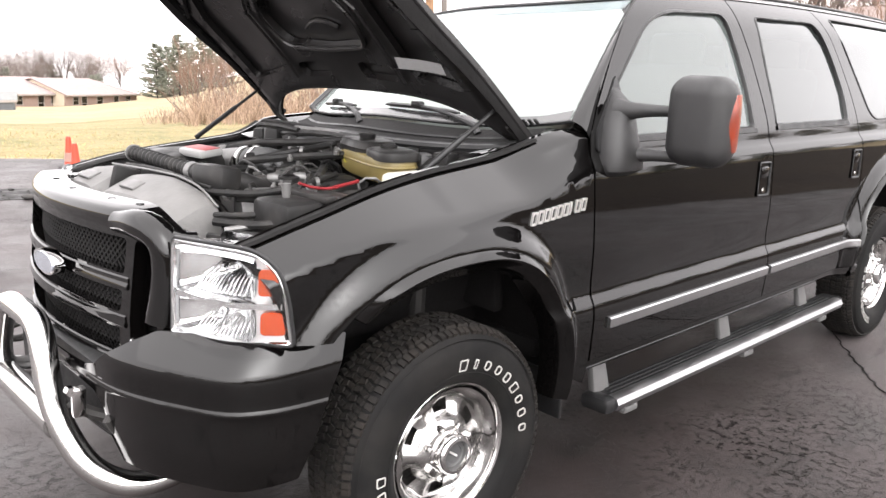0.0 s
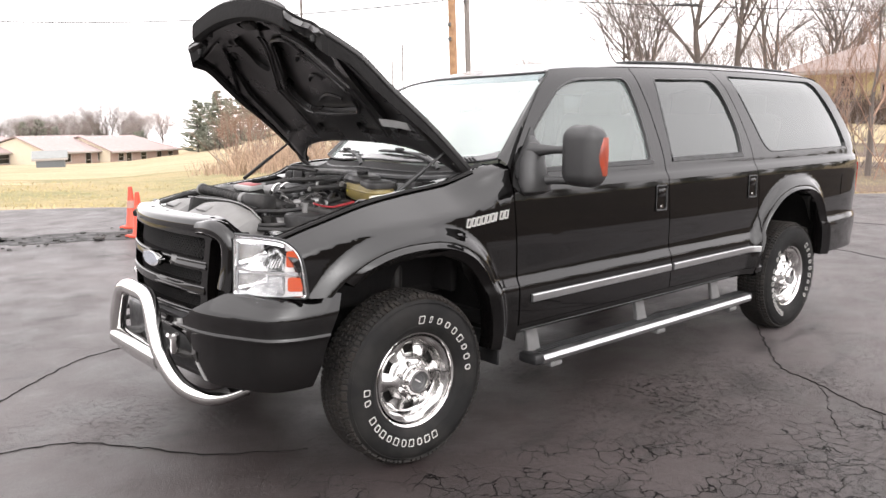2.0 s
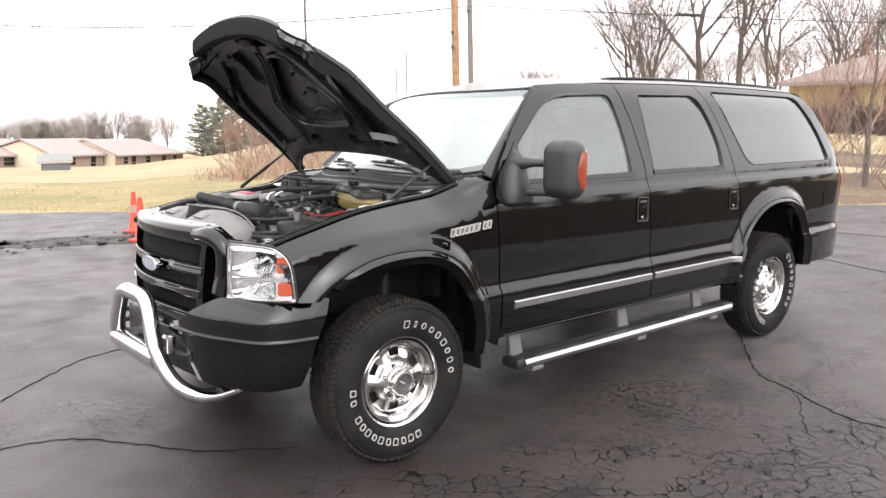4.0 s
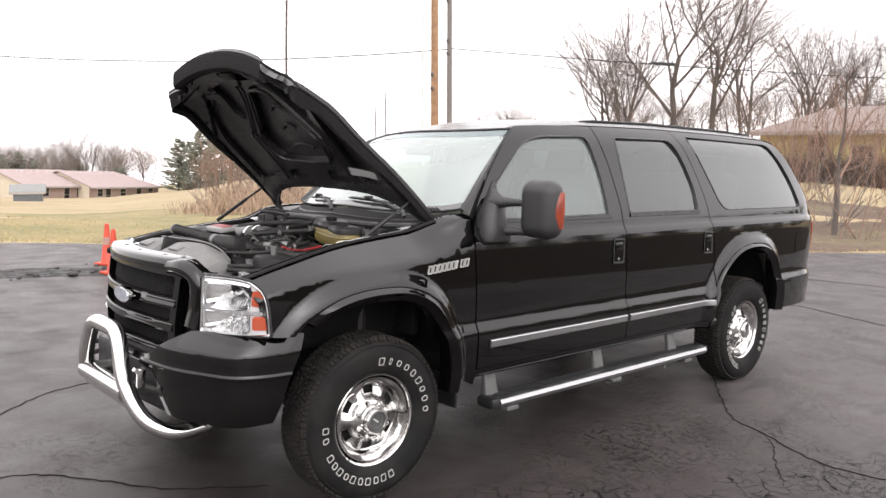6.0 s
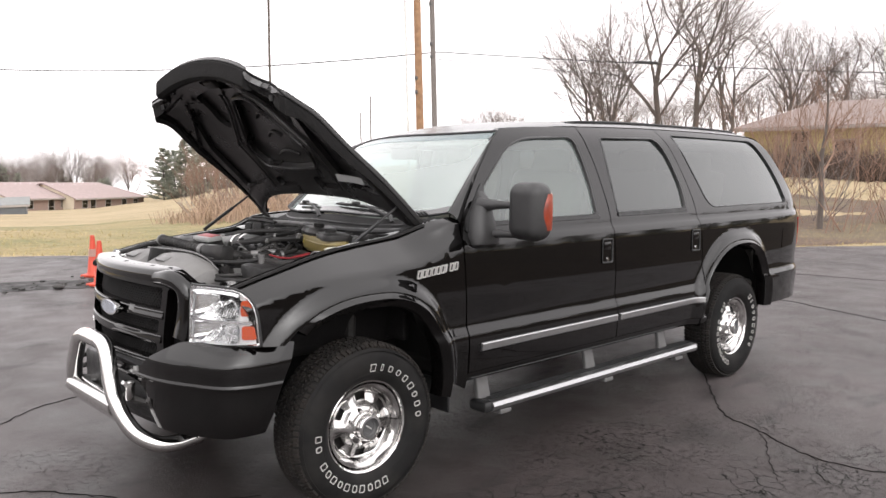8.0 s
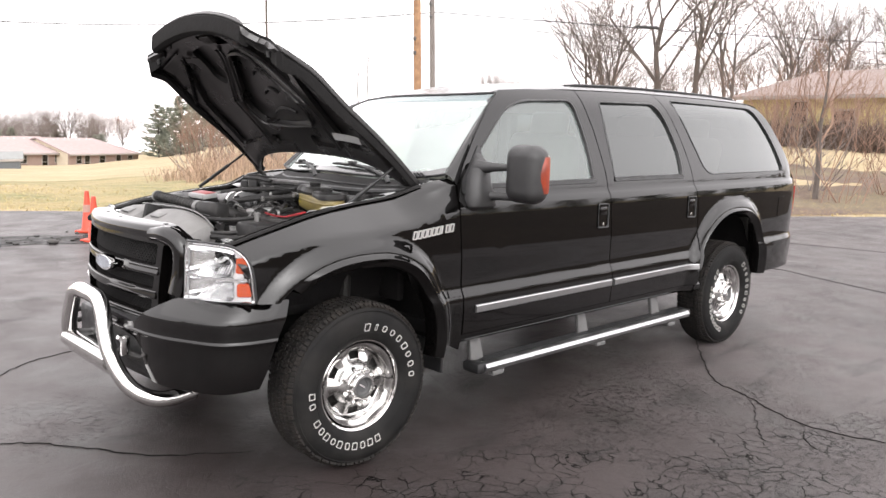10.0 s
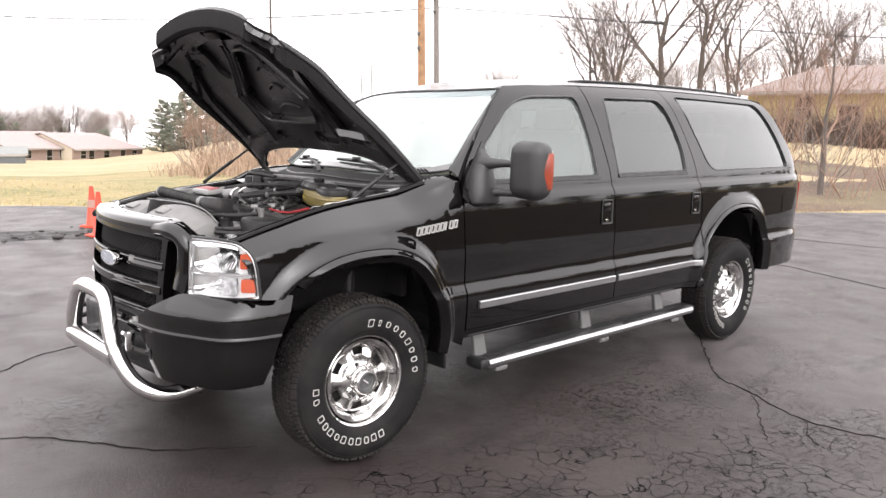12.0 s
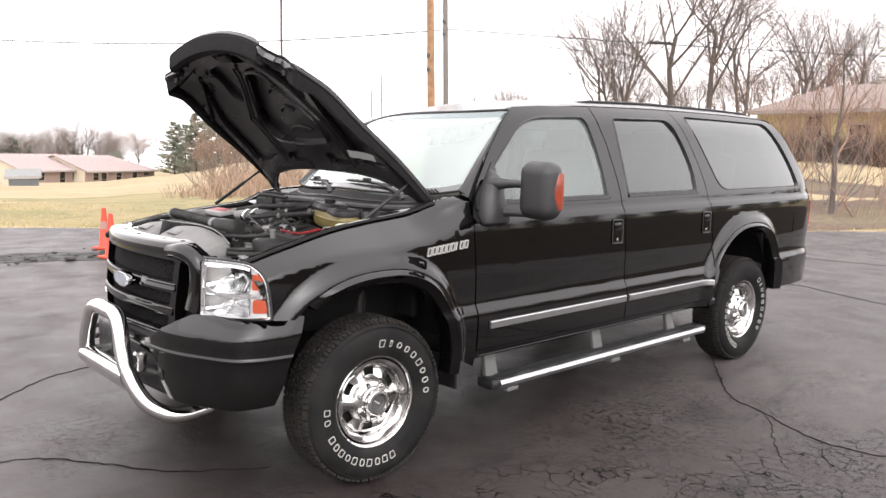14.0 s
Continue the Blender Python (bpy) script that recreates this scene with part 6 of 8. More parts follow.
part("exhaust_pipe", bent([(0.6, 0.35, 0.42), (1.6, 0.36, 0.40), (2.9, 0.34, 0.42), (3.5, 0.4, 0.55), (4.3, 0.55, 0.44)], 0.038, 12), DULL, suv)
part("steering_rod", tube([(-0.2, -0.6, 0.40), (-0.2, 0.6, 0.42)], 0.02, 8), IRON, suv)
both("mud_flap", lambda: rbox((0.015, 0.20, 0.16), (0.50, -0.86, 0.43), 0.006), PLASTIC)

# ---- cabin ----
dash_rows = []
for y in np.linspace(-0.84, 0.80, 15):
    back, drop = 0.115 * (1 + y / 0.885), 0.085 * max(0.0, y / 0.885)
    dash_rows.append([(x + back, y, z - drop) for x, z in ((0.50, 1.22), (0.57, 1.262), (0.70, 1.275), (0.86, 1.26), (0.90, 1.20), (0.86, 0.95))])
part("dashboard", loft(dash_rows), DASH, suv, "dark dashboard")
part("cabin_floor", rbox((3.4, 1.7, 0.06), (2.4, 0, 0.66), 0.02), DASH, suv)
for s in (-1, 1):
    part("door_card", loft([[(x, s * 0.90, 0.65), (x, s * 0.905, 1.1), (x, s * 0.895, 1.27), (x, s * 0.91, 1.285)] for x in np.linspace(0.65 if s < 0 else 1.05, 2.88, 12)]), FABRIC, suv, "tan inner door trim")
for x, names in ((1.55, 2), (2.55, 2), (3.35, 2)):
    for y in (-0.42, 0.42):
        seat = part("car_seat", rbox((0.55, 0.56, 0.20), (x - 0.05, y, 0.88), 0.06, m=pose(0, 0, 0, 0, -6, 0), segments=3), FABRIC, suv, "tan leather seat")
        part("seat_back", rbox((0.16, 0.54, 0.66), (x + 0.27, y, 1.22), 0.06, m=pose(0, 0, 0, 0, 14, 0), segments=3), FABRIC, seat)
        part("headrest", rbox((0.10, 0.28, 0.18), (x + 0.37, y, 1.60), 0.045, m=pose(0, 0, 0, 0, 10, 0), segments=3), FABRIC, seat)
wheel_c = Vector((1.02, -0.42, 1.24))
sw = part("steering_wheel", tube([wheel_c + Vector((0.19 * math.cos(a) * 0.45, 0.19 * math.sin(a), 0.19 * math.cos(a) * 0.89)) for a in np.linspace(0, 2 * math.pi, 30)[:-1]], 0.016, 10, closed=True), DASH, suv, "dark steering wheel")
part("wheel_spoke", rbox((0.05, 0.34, 0.06), wheel_c, 0.015, m=pose(0, 0, 0, 0, -27, 0)), DASH, sw)
part("steering_column", tube([wheel_c, (0.75, -0.42, 1.12)], 0.035, 10), DASH, sw)
part("rear_view_mirror", rbox((0.03, 0.24, 0.07), (1.02, 0.0, 1.64), 0.015), PLASTIC, suv)
for s in (-1, 1):
    part("sun_visor", rbox((0.17, 0.40, 0.02), (1.15 + 0.05 * s, s * 0.36, 1.695 - 0.02 * s), 0.008, m=pose(0, 0, 0, 0, -12, 0)), HEADLINER, suv)

# ---- ground ----
EYE_X, EYE_Y = -2.23, -3.78
EDGE_AT, EDGE_DIR, EDGE_OUT = Vector((1.3, 10.08)), Vector((0.8571, -0.5151)), Vector((0.5151, 0.8571))
slope_of = smooth_table([(-40, 0.03), (5, 0.055), (20, 0.06), (35, 0.03), (48, -0.006), (58, -0.019), (61, -0.025), (64.6, -0.041), (68.5, -0.050), (71, -0.056), (80, -0.058), (120, -0.03), (180, 0.0)])


def polar(az, d, z=0.0):
    return Vector((EYE_X + d * math.cos(radians(az)), EYE_Y + d * math.sin(radians(az)), z))


def ground_z(x, y):
    e = (Vector((x, y)) - EDGE_AT).dot(EDGE_OUT)
    if e < 0:
        return -0.04
    az = math.degrees(math.atan2(y - EYE_Y, x - EYE_X))
    k = slope_of(az)
    e2 = e if k < 0 else min(e, 70.0)
    return -0.04 + 0.03 * ease(e / 0.5) + k * e2 * ease(e / 14) + 0.05 * noise.noise((x * 0.25, y * 0.25, 0)) * ease(e / 3)


def stand(az, d):
    p = polar(az, d)
    return Vector((p.x, p.y, ground_z(p.x, p.y)))


def two_tone(name, a, b, c, scale, fine, rough=0.9, bump=0.02):
    """Ground cover: three colours mixed by large patches and by fine grain, with relief."""
    m = shader(name, a, rough)
    n, l = m.node_tree.nodes, m.node_tree.links
    bsdf = n["Principled BSDF"]
    geo = n.new("ShaderNodeNewGeometry")
    facs = []
    for s, lo, hi in ((scale, 0.42, 0.6), (fine, 0.35, 0.7), (fine * 6, 0.3, 0.75)):
        t, r = n.new("ShaderNodeTexNoise"), n.new("ShaderNodeMapRange")
        t.inputs["Scale"].default_value, t.inputs["Detail"].default_value = s, 6
        r.inputs[1].default_value, r.inputs[2].default_value = lo, hi
        l.new(geo.outputs["Position"], t.inputs["Vector"])
        l.new(t.outputs["Fac"], r.inputs[0])
        facs.append(r.outputs[0])
    m1, m2, m3 = [n.new("ShaderNodeMix") for _ in range(3)]
    for k in (m1, m2, m3):
        k.data_type = "RGBA"
    m1.inputs[6].default_value, m1.inputs[7].default_value = (*a, 1), (*b, 1)
    l.new(facs[0], m1.inputs[0])
    half = n.new("ShaderNodeMath")
    half.operation = "MULTIPLY"
    half.inputs[1].default_value = 0.55
    l.new(facs[1], half.inputs[0])
    l.new(half.outputs[0], m2.inputs[0])
    l.new(m1.outputs[2], m2.inputs[6])
    m2.inputs[7].default_value = (*c, 1)
    m3.blend_type = "MULTIPLY"
    m3.inputs[0].default_value = 0.45
    l.new(m2.outputs[2], m3.inputs[6])
    grey = n.new("ShaderNodeCombineColor")
    for i in range(3):
        l.new(facs[2], grey.inputs[i])
    l.new(grey.outputs[0], m3.inputs[7])
    l.new(m3.outputs[2], bsdf.inputs["Base Color"])
    bp = n.new("ShaderNodeBump")
    bp.inputs["Distance"].default_value = bump
    l.new(facs[1], bp.inputs["Height"])
    l.new(bp.outputs[0], bsdf.inputs["Normal"])
    return m


GRASS = two_tone("winter_grass", (0.41, 0.32, 0.185), (0.30, 0.24, 0.12), (0.46, 0.355, 0.22), 0.22, 1.6, 0.95, 0.05)
LAWN = two_tone("winter_lawn", (0.31, 0.25, 0.115), (0.18, 0.18, 0.068), (0.40, 0.30, 0.165), 0.45, 4.0, 0.95, 0.05)
DARKFLOOR = two_tone("dark_mirrored_ground", (0.045, 0.034, 0.027), (0.06, 0.046, 0.034), (0.03, 0.024, 0.019), 0.6, 6.0, 0.95, 0.03)
DARKFLOOR.node_tree.nodes["Principled BSDF"].inputs["Specular IOR Level"].default_value = 0.15
LITTER = two_tone("leaf_litter", (0.15, 0.100, 0.070), (0.185, 0.145, 0.085), (0.085, 0.060, 0.040), 0.5, 5.0, 0.95, 0.04)


def asphalt_material():
    m = shader("asphalt", (0.05, 0.048, 0.047), 0.5, spec=0.36)
    n, l = m.node_tree.nodes, m.node_tree.links
    b = n["Principled BSDF"]
    geo = n.new("ShaderNodeNewGeometry")

    def tex(scale, detail=5.0, kind="ShaderNodeTexNoise", vec=None):
        t = n.new(kind)
        t.inputs["Scale"].default_value = scale
        if kind == "ShaderNodeTexNoise":
            t.inputs["Detail"].default_value = detail
        l.new(vec or geo.outputs["Position"], t.inputs["Vector"])
        return t

    def ramp(sock, lo, hi, a=0.0, c=1.0):
        r = n.new("ShaderNodeMapRange")
        r.inputs[1].default_value, r.inputs[2].default_value, r.inputs[3].default_value, r.inputs[4].default_value = lo, hi, a, c
        l.new(sock, r.inputs[0])
        return r.outputs[0]

    def blend(fac, a, c, mode="MIX"):
        k = n.new("ShaderNodeMix")
        k.data_type, k.blend_type = "RGBA", mode
        for sock, i in ((fac, 0), (a, 6), (c, 7)):
            if isinstance(sock, (tuple, float)):
                k.inputs[i].default_value = sock
            else:
                l.new(sock, k.inputs[i])
        return k.outputs[2]

    def product(a, c):
        k = n.new("ShaderNodeMath")
        k.operation = "MULTIPLY"
        l.new(a, k.inputs[0])
        l.new(c, k.inputs[1])
        return k.outputs[0]

    def around(x, y, squeeze, lo, hi):
        """1 inside a blot lengthened along the car, 0 outside."""
        k = n.new("ShaderNodeMapping")
        k.inputs["Location"].default_value = (-x, -y * squeeze, 0)
        k.inputs["Scale"].default_value = (1, squeeze, 1)
        l.new(geo.outputs["Position"], k.inputs[0])
        d = n.new("ShaderNodeVectorMath")
        d.operation = "LENGTH"
        l.new(k.outputs[0], d.inputs[0])
        return ramp(d.outputs["Value"], lo, hi, 1.0, 0.0)

    big, mid, grit = tex(0.35, 6), tex(2.6, 8), tex(150, 3)
    col = blend(ramp(big.outputs["Fac"], 0.4, 0.62), (0.0500, 0.0425, 0.0422, 1), (0.0800, 0.0685, 0.0680, 1))
    col = blend(ramp(mid.outputs["Fac"], 0.48, 0.66, 0.0, 0.5), col, (0.0204, 0.0192, 0.0186, 1))
    # small dark chips torn out of the surface, in clusters
    fleck = tex(27.0, 12)
    fleck.inputs["Roughness"].default_value = 0.68
    worn = n.new("ShaderNodeMath")
    worn.operation = "MAXIMUM"
    l.new(ramp(tex(1.1, 5).outputs["Fac"], 0.50, 0.66, 0.0, 0.55), worn.inputs[0])
    l.new(product(around(1.62, -1.22, 1.7, 0.25, 1.1), ramp(tex(3.5, 4).outputs["Fac"], 0.36, 0.5)), worn.inputs[1])
    chips = product(ramp(fleck.outputs["Fac"], 0.535, 0.565), worn.outputs[0])
    col = blend(chips, col, (0.0150, 0.0135, 0.0130, 1))
    scuffs = n.new("ShaderNodeMapping")
    scuffs.inputs["Scale"].default_value = (0.45, 1.5, 1)
    scuffs.inputs["Rotation"].default_value = (0, 0, radians(38))
    l.new(geo.outputs["Position"], scuffs.inputs[0])
    pale = tex(6.0, 12, vec=scuffs.outputs[0])
    pale.inputs["Roughness"].default_value = 0.65
    col = blend(ramp(pale.outputs["Fac"], 0.54, 0.66, 0.0, 0.6), col, (0.088, 0.080, 0.079, 1))
    streak = n.new("ShaderNodeMapping")
    streak.inputs["Scale"].default_value = (0.8, 3.2, 1)
    streak.inputs["Rotation"].default_value = (0, 0, radians(-12))
    l.new(geo.outputs["Position"], streak.inputs[0])
    oil = tex(1.6, 7, vec=streak.outputs[0])
    col = blend(ramp(oil.outputs["Fac"], 0.60, 0.64, 0.0, 0.5), col, (0.0132, 0.0123, 0.012, 1))
    # alligator cracking, only where the mask allows
    warp = n.new("ShaderNodeVectorMath")
    warp.operation = "ADD"
    wob = tex(4.0, 6)
    l.new(geo.outputs["Position"], warp.inputs[0])
    scl = n.new("ShaderNodeVectorMath")
    scl.operation = "SCALE"
    scl.inputs["Scale"].default_value = 0.25
    l.new(wob.outputs["Color"], scl.inputs[0])
    l.new(scl.outputs[0], warp.inputs[1])
    cells = n.new("ShaderNodeTexVoronoi")
    cells.feature = "DISTANCE_TO_EDGE"
    cells.inputs["Scale"].default_value = 10.5
    l.new(warp.outputs[0], cells.inputs["Vector"])
    line = ramp(cells.outputs["Distance"], 0.016, 0.028, 1.0, 0.0)
    near = n.new("ShaderNodeVectorMath")
    near.operation = "DOT_PRODUCT"
    near.inputs[1].default_value = (-0.45, -0.893, 0)
    l.new(geo.outputs["Position"], near.inputs[0])
    mask = n.new("ShaderNodeMath")
    mask.operation = "MULTIPLY"
    l.new(ramp(near.outputs["Value"], 0.70, 0.92), mask.inputs[0])
    l.new(ramp(tex(2.6, 5).outputs["Fac"], 0.40, 0.48), mask.inputs[1])
    fac = n.new("ShaderNodeMath")
    fac.operation = "MULTIPLY"
    l.new(line, fac.inputs[0])
    l.new(product(mask.outputs[0], around(1.2, -2.6, 1.0, 2.2, 3.0)), fac.inputs[1])
    col = blend(fac.outputs[0], col, (0.0048, 0.0045, 0.0042, 1))
    # a ragged damp patch, with the car's shade put into the colour too
    stain_shade = n.new("ShaderNodeVectorMath")
    stain_shade.operation = "DISTANCE"
    stain_shade.inputs[1].default_value = (1.5, -0.35, 0.8)
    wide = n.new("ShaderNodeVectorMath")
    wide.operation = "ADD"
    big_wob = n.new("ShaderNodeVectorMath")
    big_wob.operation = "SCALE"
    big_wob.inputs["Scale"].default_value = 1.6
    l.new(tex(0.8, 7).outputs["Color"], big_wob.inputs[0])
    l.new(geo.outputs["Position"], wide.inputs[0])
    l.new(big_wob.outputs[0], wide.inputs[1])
    l.new(wide.outputs[0], stain_shade.inputs[0])
    damp = ramp(stain_shade.outputs["Value"], 1.0, 2.5, 0.95, 0.0)
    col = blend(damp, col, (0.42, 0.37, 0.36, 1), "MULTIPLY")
    # wet ground under the nose, the bumper's contact shade painted in with it
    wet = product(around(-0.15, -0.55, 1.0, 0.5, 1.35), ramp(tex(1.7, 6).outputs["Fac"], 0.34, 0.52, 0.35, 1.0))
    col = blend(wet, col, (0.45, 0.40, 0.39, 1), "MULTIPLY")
    spots = ramp(grit.outputs["Fac"], 0.3, 0.75, 0.5, 1.5)
    g = n.new("ShaderNodeCombineColor")
    for i in range(3):
        l.new(spots, g.inputs[i])
    col = blend(1.0, col, g.outputs[0], "MULTIPLY")
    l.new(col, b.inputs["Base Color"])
    holes = n.new("ShaderNodeMath")
    holes.operation = "MAXIMUM"
    l.new(chips, holes.inputs[0])
    l.new(fac.outputs[0], holes.inputs[1])
    l.new(ramp(holes.outputs[0], 0.0, 1.0, 0.34, 0.05), b.inputs["Specular IOR Level"])
    l.new(ramp(mid.outputs["Fac"], 0.35, 0.65, 0.60, 0.40), b.inputs["Roughness"])
    h = n.new("ShaderNodeMath")
    h.operation = "MULTIPLY_ADD"
    h.inputs[1].default_value = -2.0
    l.new(holes.outputs[0], h.inputs[0])
    rough = n.new("ShaderNodeMath")
    rough.operation = "MULTIPLY_ADD"
    rough.inputs[1].default_value = 0.9
    l.new(tex(32.0, 8).outputs["Fac"], rough.inputs[0])
    l.new(grit.outputs["Fac"], rough.inputs[2])
    l.new(rough.outputs[0], h.inputs[2])
    bp = n.new("ShaderNodeBump")
    bp.inputs["Distance"].default_value = 0.004
    l.new(h.outputs[0], bp.inputs["Height"])
    l.new(bp.outputs[0], b.inputs["Normal"])
    return m


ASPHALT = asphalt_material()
rows = []
for d in [2, 8, 11, 12.5, 14, 15.5, 17, 19, 21, 24, 28, 33, 40, 50, 62, 78, 100, 130, 170, 230, 400, 900, 2500]:
    rows.append([(p.x, p.y, ground_z(p.x, p.y)) for p in (polar(a, d) for a in np.linspace(-180, 180, 181))])
ground_bm = loft(rows)
bmesh.ops.remove_doubles(ground_bm, verts=ground_bm.verts[:], dist=1e-4)
tagged(part("ground", ground_bm, GRASS, None), "pale yellow winter grass field rising and falling gently", "ground", kind="structure")
# the lot: a thick sheet of asphalt with an uneven far edge
rng = random.Random(21)
edge_pts = []
for k in range(-120, 161):
    p = EDGE_AT + EDGE_DIR * (k * 0.5) + EDGE_OUT * (0.08 * noise.noise((k * 0.35, 1, 0)) + 0.05 * rng.uniform(-1, 1))
    edge_pts.append((p.x, p.y))
far = EDGE_AT + EDGE_DIR * 80 - EDGE_OUT * 70
far2 = EDGE_AT - EDGE_DIR * 60 - EDGE_OUT * 70
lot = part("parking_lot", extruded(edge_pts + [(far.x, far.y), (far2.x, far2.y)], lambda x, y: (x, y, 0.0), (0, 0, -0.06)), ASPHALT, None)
tagged(lot, "dark worn damp asphalt parking lot with cracks", "asphalt", kind="structure")
CRACK = shader("crack_fill", (0.006, 0.0056, 0.0053), 0.9, spec=0.1, vary=0.3, scale=40)


def crack(points, width, seed, fork=True):
    r = random.Random(seed)
    length, f = path_curve([(x, y, 0) for x, y in points])
    n = max(6, int(length / 0.035))
    left, right = [], []
    for i in range(n + 1):
        p = f(length * i / n)
        q = f(min(length, length * i / n + 0.02)) - f(max(0, length * i / n - 0.02))
        side_v = Vector((-q.y, q.x, 0)).normalized()
        c = p + side_v * (r.uniform(-0.010, 0.010) + 0.018 * noise.noise((p.x * 3, p.y * 3, seed)))
        w = width * (0.35 + 0.65 * r.random()) * min(1, 4 * i / n + 0.2, 4 * (n - i) / n + 0.2)
        left.append((c.x + side_v.x * w, c.y + side_v.y * w, 0.004))
        right.append((c.x - side_v.x * w, c.y - side_v.y * w, 0.004))
    return loft([[(a[0], a[1], 0.0015), a, b, (b[0], b[1], 0.0015)] for a, b in zip(left, right)])


CRACKS = [([(3.6, -0.62), (3.25, -0.87), (2.94, -1.09), (2.58, -1.36), (2.46, -1.62), (2.30, -1.87), (2.23, -2.09), (2.24, -2.30), (2.30, -2.55), (2.2, -2.95)], 0.0055),
          ([(2.41, -1.68), (2.26, -1.78), (1.95, -1.96), (1.75, -2.09)], 0.0022),
          ([(2.26, -2.02), (2.14, -2.13), (2.00, -2.18), (1.88, -2.30)], 0.002),
          ([(-2.0, 0.62), (-1.55, 0.42), (-1.22, 0.34), (-1.09, 0.265), (-0.92, 0.06), (-0.75, -0.185), (-0.59, -0.335), (-0.3, -0.5)], 0.0055),
          ([(-1.6, 0.8), (-0.934, 1.41), (-0.68, 1.62), (-0.43, 1.70), (0.2, 1.9)], 0.006), ([(6.6, 0.75), (7.15, 0.28), (7.0, -0.235), (6.75, -0.97), (6.5, -2.2)], 0.012),
          ([(8.6, 3.5), (9.6, 1.0), (10.2, -1.5)], 0.012)]
for k, (pts, w) in enumerate(CRACKS):
    part("crack", crack(pts, w, 40 + k), CRACK, lot)
# broken wet seam of the lot
WET = shader("wet_patch", (0.020, 0.0185, 0.018), 0.7, spec=0.3, vary=0.6, scale=9, bump=0.012, bump_scale=22, rough_vary=0.2)
for k, (cx, cy, lx, ly, turn) in enumerate(((0.8, 6.75, 1.15, 0.34, -20), (2.2, 6.1, 0.9, 0.25, -25), (-0.6, 7.3, 1.0, 0.28, -18))):
    o = []
    for a in np.linspace(0, 2 * math.pi, 50)[:-1]:
        r = 1 + 0.45 * noise.noise((math.cos(a) * 1.6, math.sin(a) * 1.6, k * 3.0)) + 0.18 * noise.noise((math.cos(a) * 6, math.sin(a) * 6, k))
        v = Matrix.Rotation(radians(turn), 2) @ Vector((lx * r * math.cos(a), ly * r * math.sin(a)))
        o.append((cx + v.x, cy + v.y))
    part("broken_patch", extruded(o, lambda x, y: (x, y, 0.004), (0, 0, -0.004)), WET, lot, "wet broken patch of asphalt")
STONE = shader("rubble_stone", (0.036, 0.0336, 0.0318), 0.8, vary=0.35, scale=30, island=0.3)
rubble = bmesh.new()
for k in range(110):
    c = Vector((rng.gauss(0.9, 0.8), rng.gauss(6.75, 0.22), 0.0))
    s = rng.choice((0.008, 0.012, 0.015, 0.02, 0.03)) * rng.uniform(0.6, 1.2)
    own = bmesh.new()
    bmesh.ops.create_icosphere(own, subdivisions=1, radius=s)
    for v in own.verts:
        v.co = Vector((v.co.x * 1.2, v.co.y, v.co.z * 0.7)) * rng.uniform(0.75, 1.25) + c + Vector((0, 0, s * 0.3))
    join(rubble, own)
tagged(part("asphalt_rubble", rubble, STONE, None), "loose crumbs of broken asphalt on the lot", "rubble", kind="stuff")
lump = bmesh.new()
bmesh.ops.create_icosphere(lump, subdivisions=2, radius=0.055)
for v in lump.verts:
    v.co = Vector((v.co.x * 1.3, v.co.y, v.co.z * 0.5)) * (1 + 0.25 * noise.noise(v.co * 14)) + Vector((1.0, 6.35, 0.03))
tagged(part("asphalt_lump", lump, STONE, None, angle=60), "dark lump of broken asphalt on the lot", "rubble")
# strip of fallen leaves beside the lot
strip = []
for k in np.linspace(5, 60, 60):
    row = []
    for e in (0.35, 0.7, 2.0, 4.0, 6.5, 9.0, 11.0):
        p = EDGE_AT + EDGE_DIR * k + EDGE_OUT * (e + (0.5 * noise.noise((k * 0.5, e, 2)) if e > 0.4 else 0.25 * noise.noise((k * 0.9, 0, 2))))
        row.append((p.x, p.y, ground_z(p.x, p.y) + (0.02 if 0.5 < e < 10 else -0.02)))
    strip.append(row)
tagged(part("leaf_litter", loft(strip), LITTER, None), "brown fallen leaves over thin grass at the edge of the lot", "leaves", kind="structure")

# ground added out of view, so that the doors mirror something dark
floor_rows = []
DARK_AT, DARK_DIR, DARK_OUT = Vector((2.6, -5.0)), Vector((0.967, 0.254)), Vector((0.254, -0.967))
for e in (-0.05, 0.3, 1.5, 4, 8, 14, 24, 40, 60):
    row = []
    for k in np.linspace(-60, 60, 240):
        p = DARK_AT + DARK_DIR * k + DARK_OUT * (e + (0.25 * noise.noise((k * 0.5, 3, 0)) if e < 1 else 0))
        row.append((p.x, p.y, 0.012 if e > 0 else -0.02))
    floor_rows.append(row)
tagged(part("added_dark_ground", loft(floor_rows), DARKFLOOR, None), "dark brown ground added across the lot to darken what the doors mirror", "leaf litter", kind="structure")
lawn = []
for k in np.linspace(-60, 12, 90):
    row = []
    for e in (0.3, 0.8, 2.5, 5.5, 9.5, 14.0, 18.0, 21.0):
        p = EDGE_AT + EDGE_DIR * k + EDGE_OUT * (e + (1.6 * noise.noise((k * 0.14, e * 0.3, 4)) if e > 5 else 0.1 * noise.noise((k * 0.9, 0, 5))))
        row.append((p.x, p.y, ground_z(p.x, p.y) + (0.015 if 0.5 < e < 20 else -0.02)))
    lawn.append(row)
tagged(part("lawn", loft(lawn), LAWN, None), "short olive and straw winter lawn beside the lot", "lawn", kind="structure")

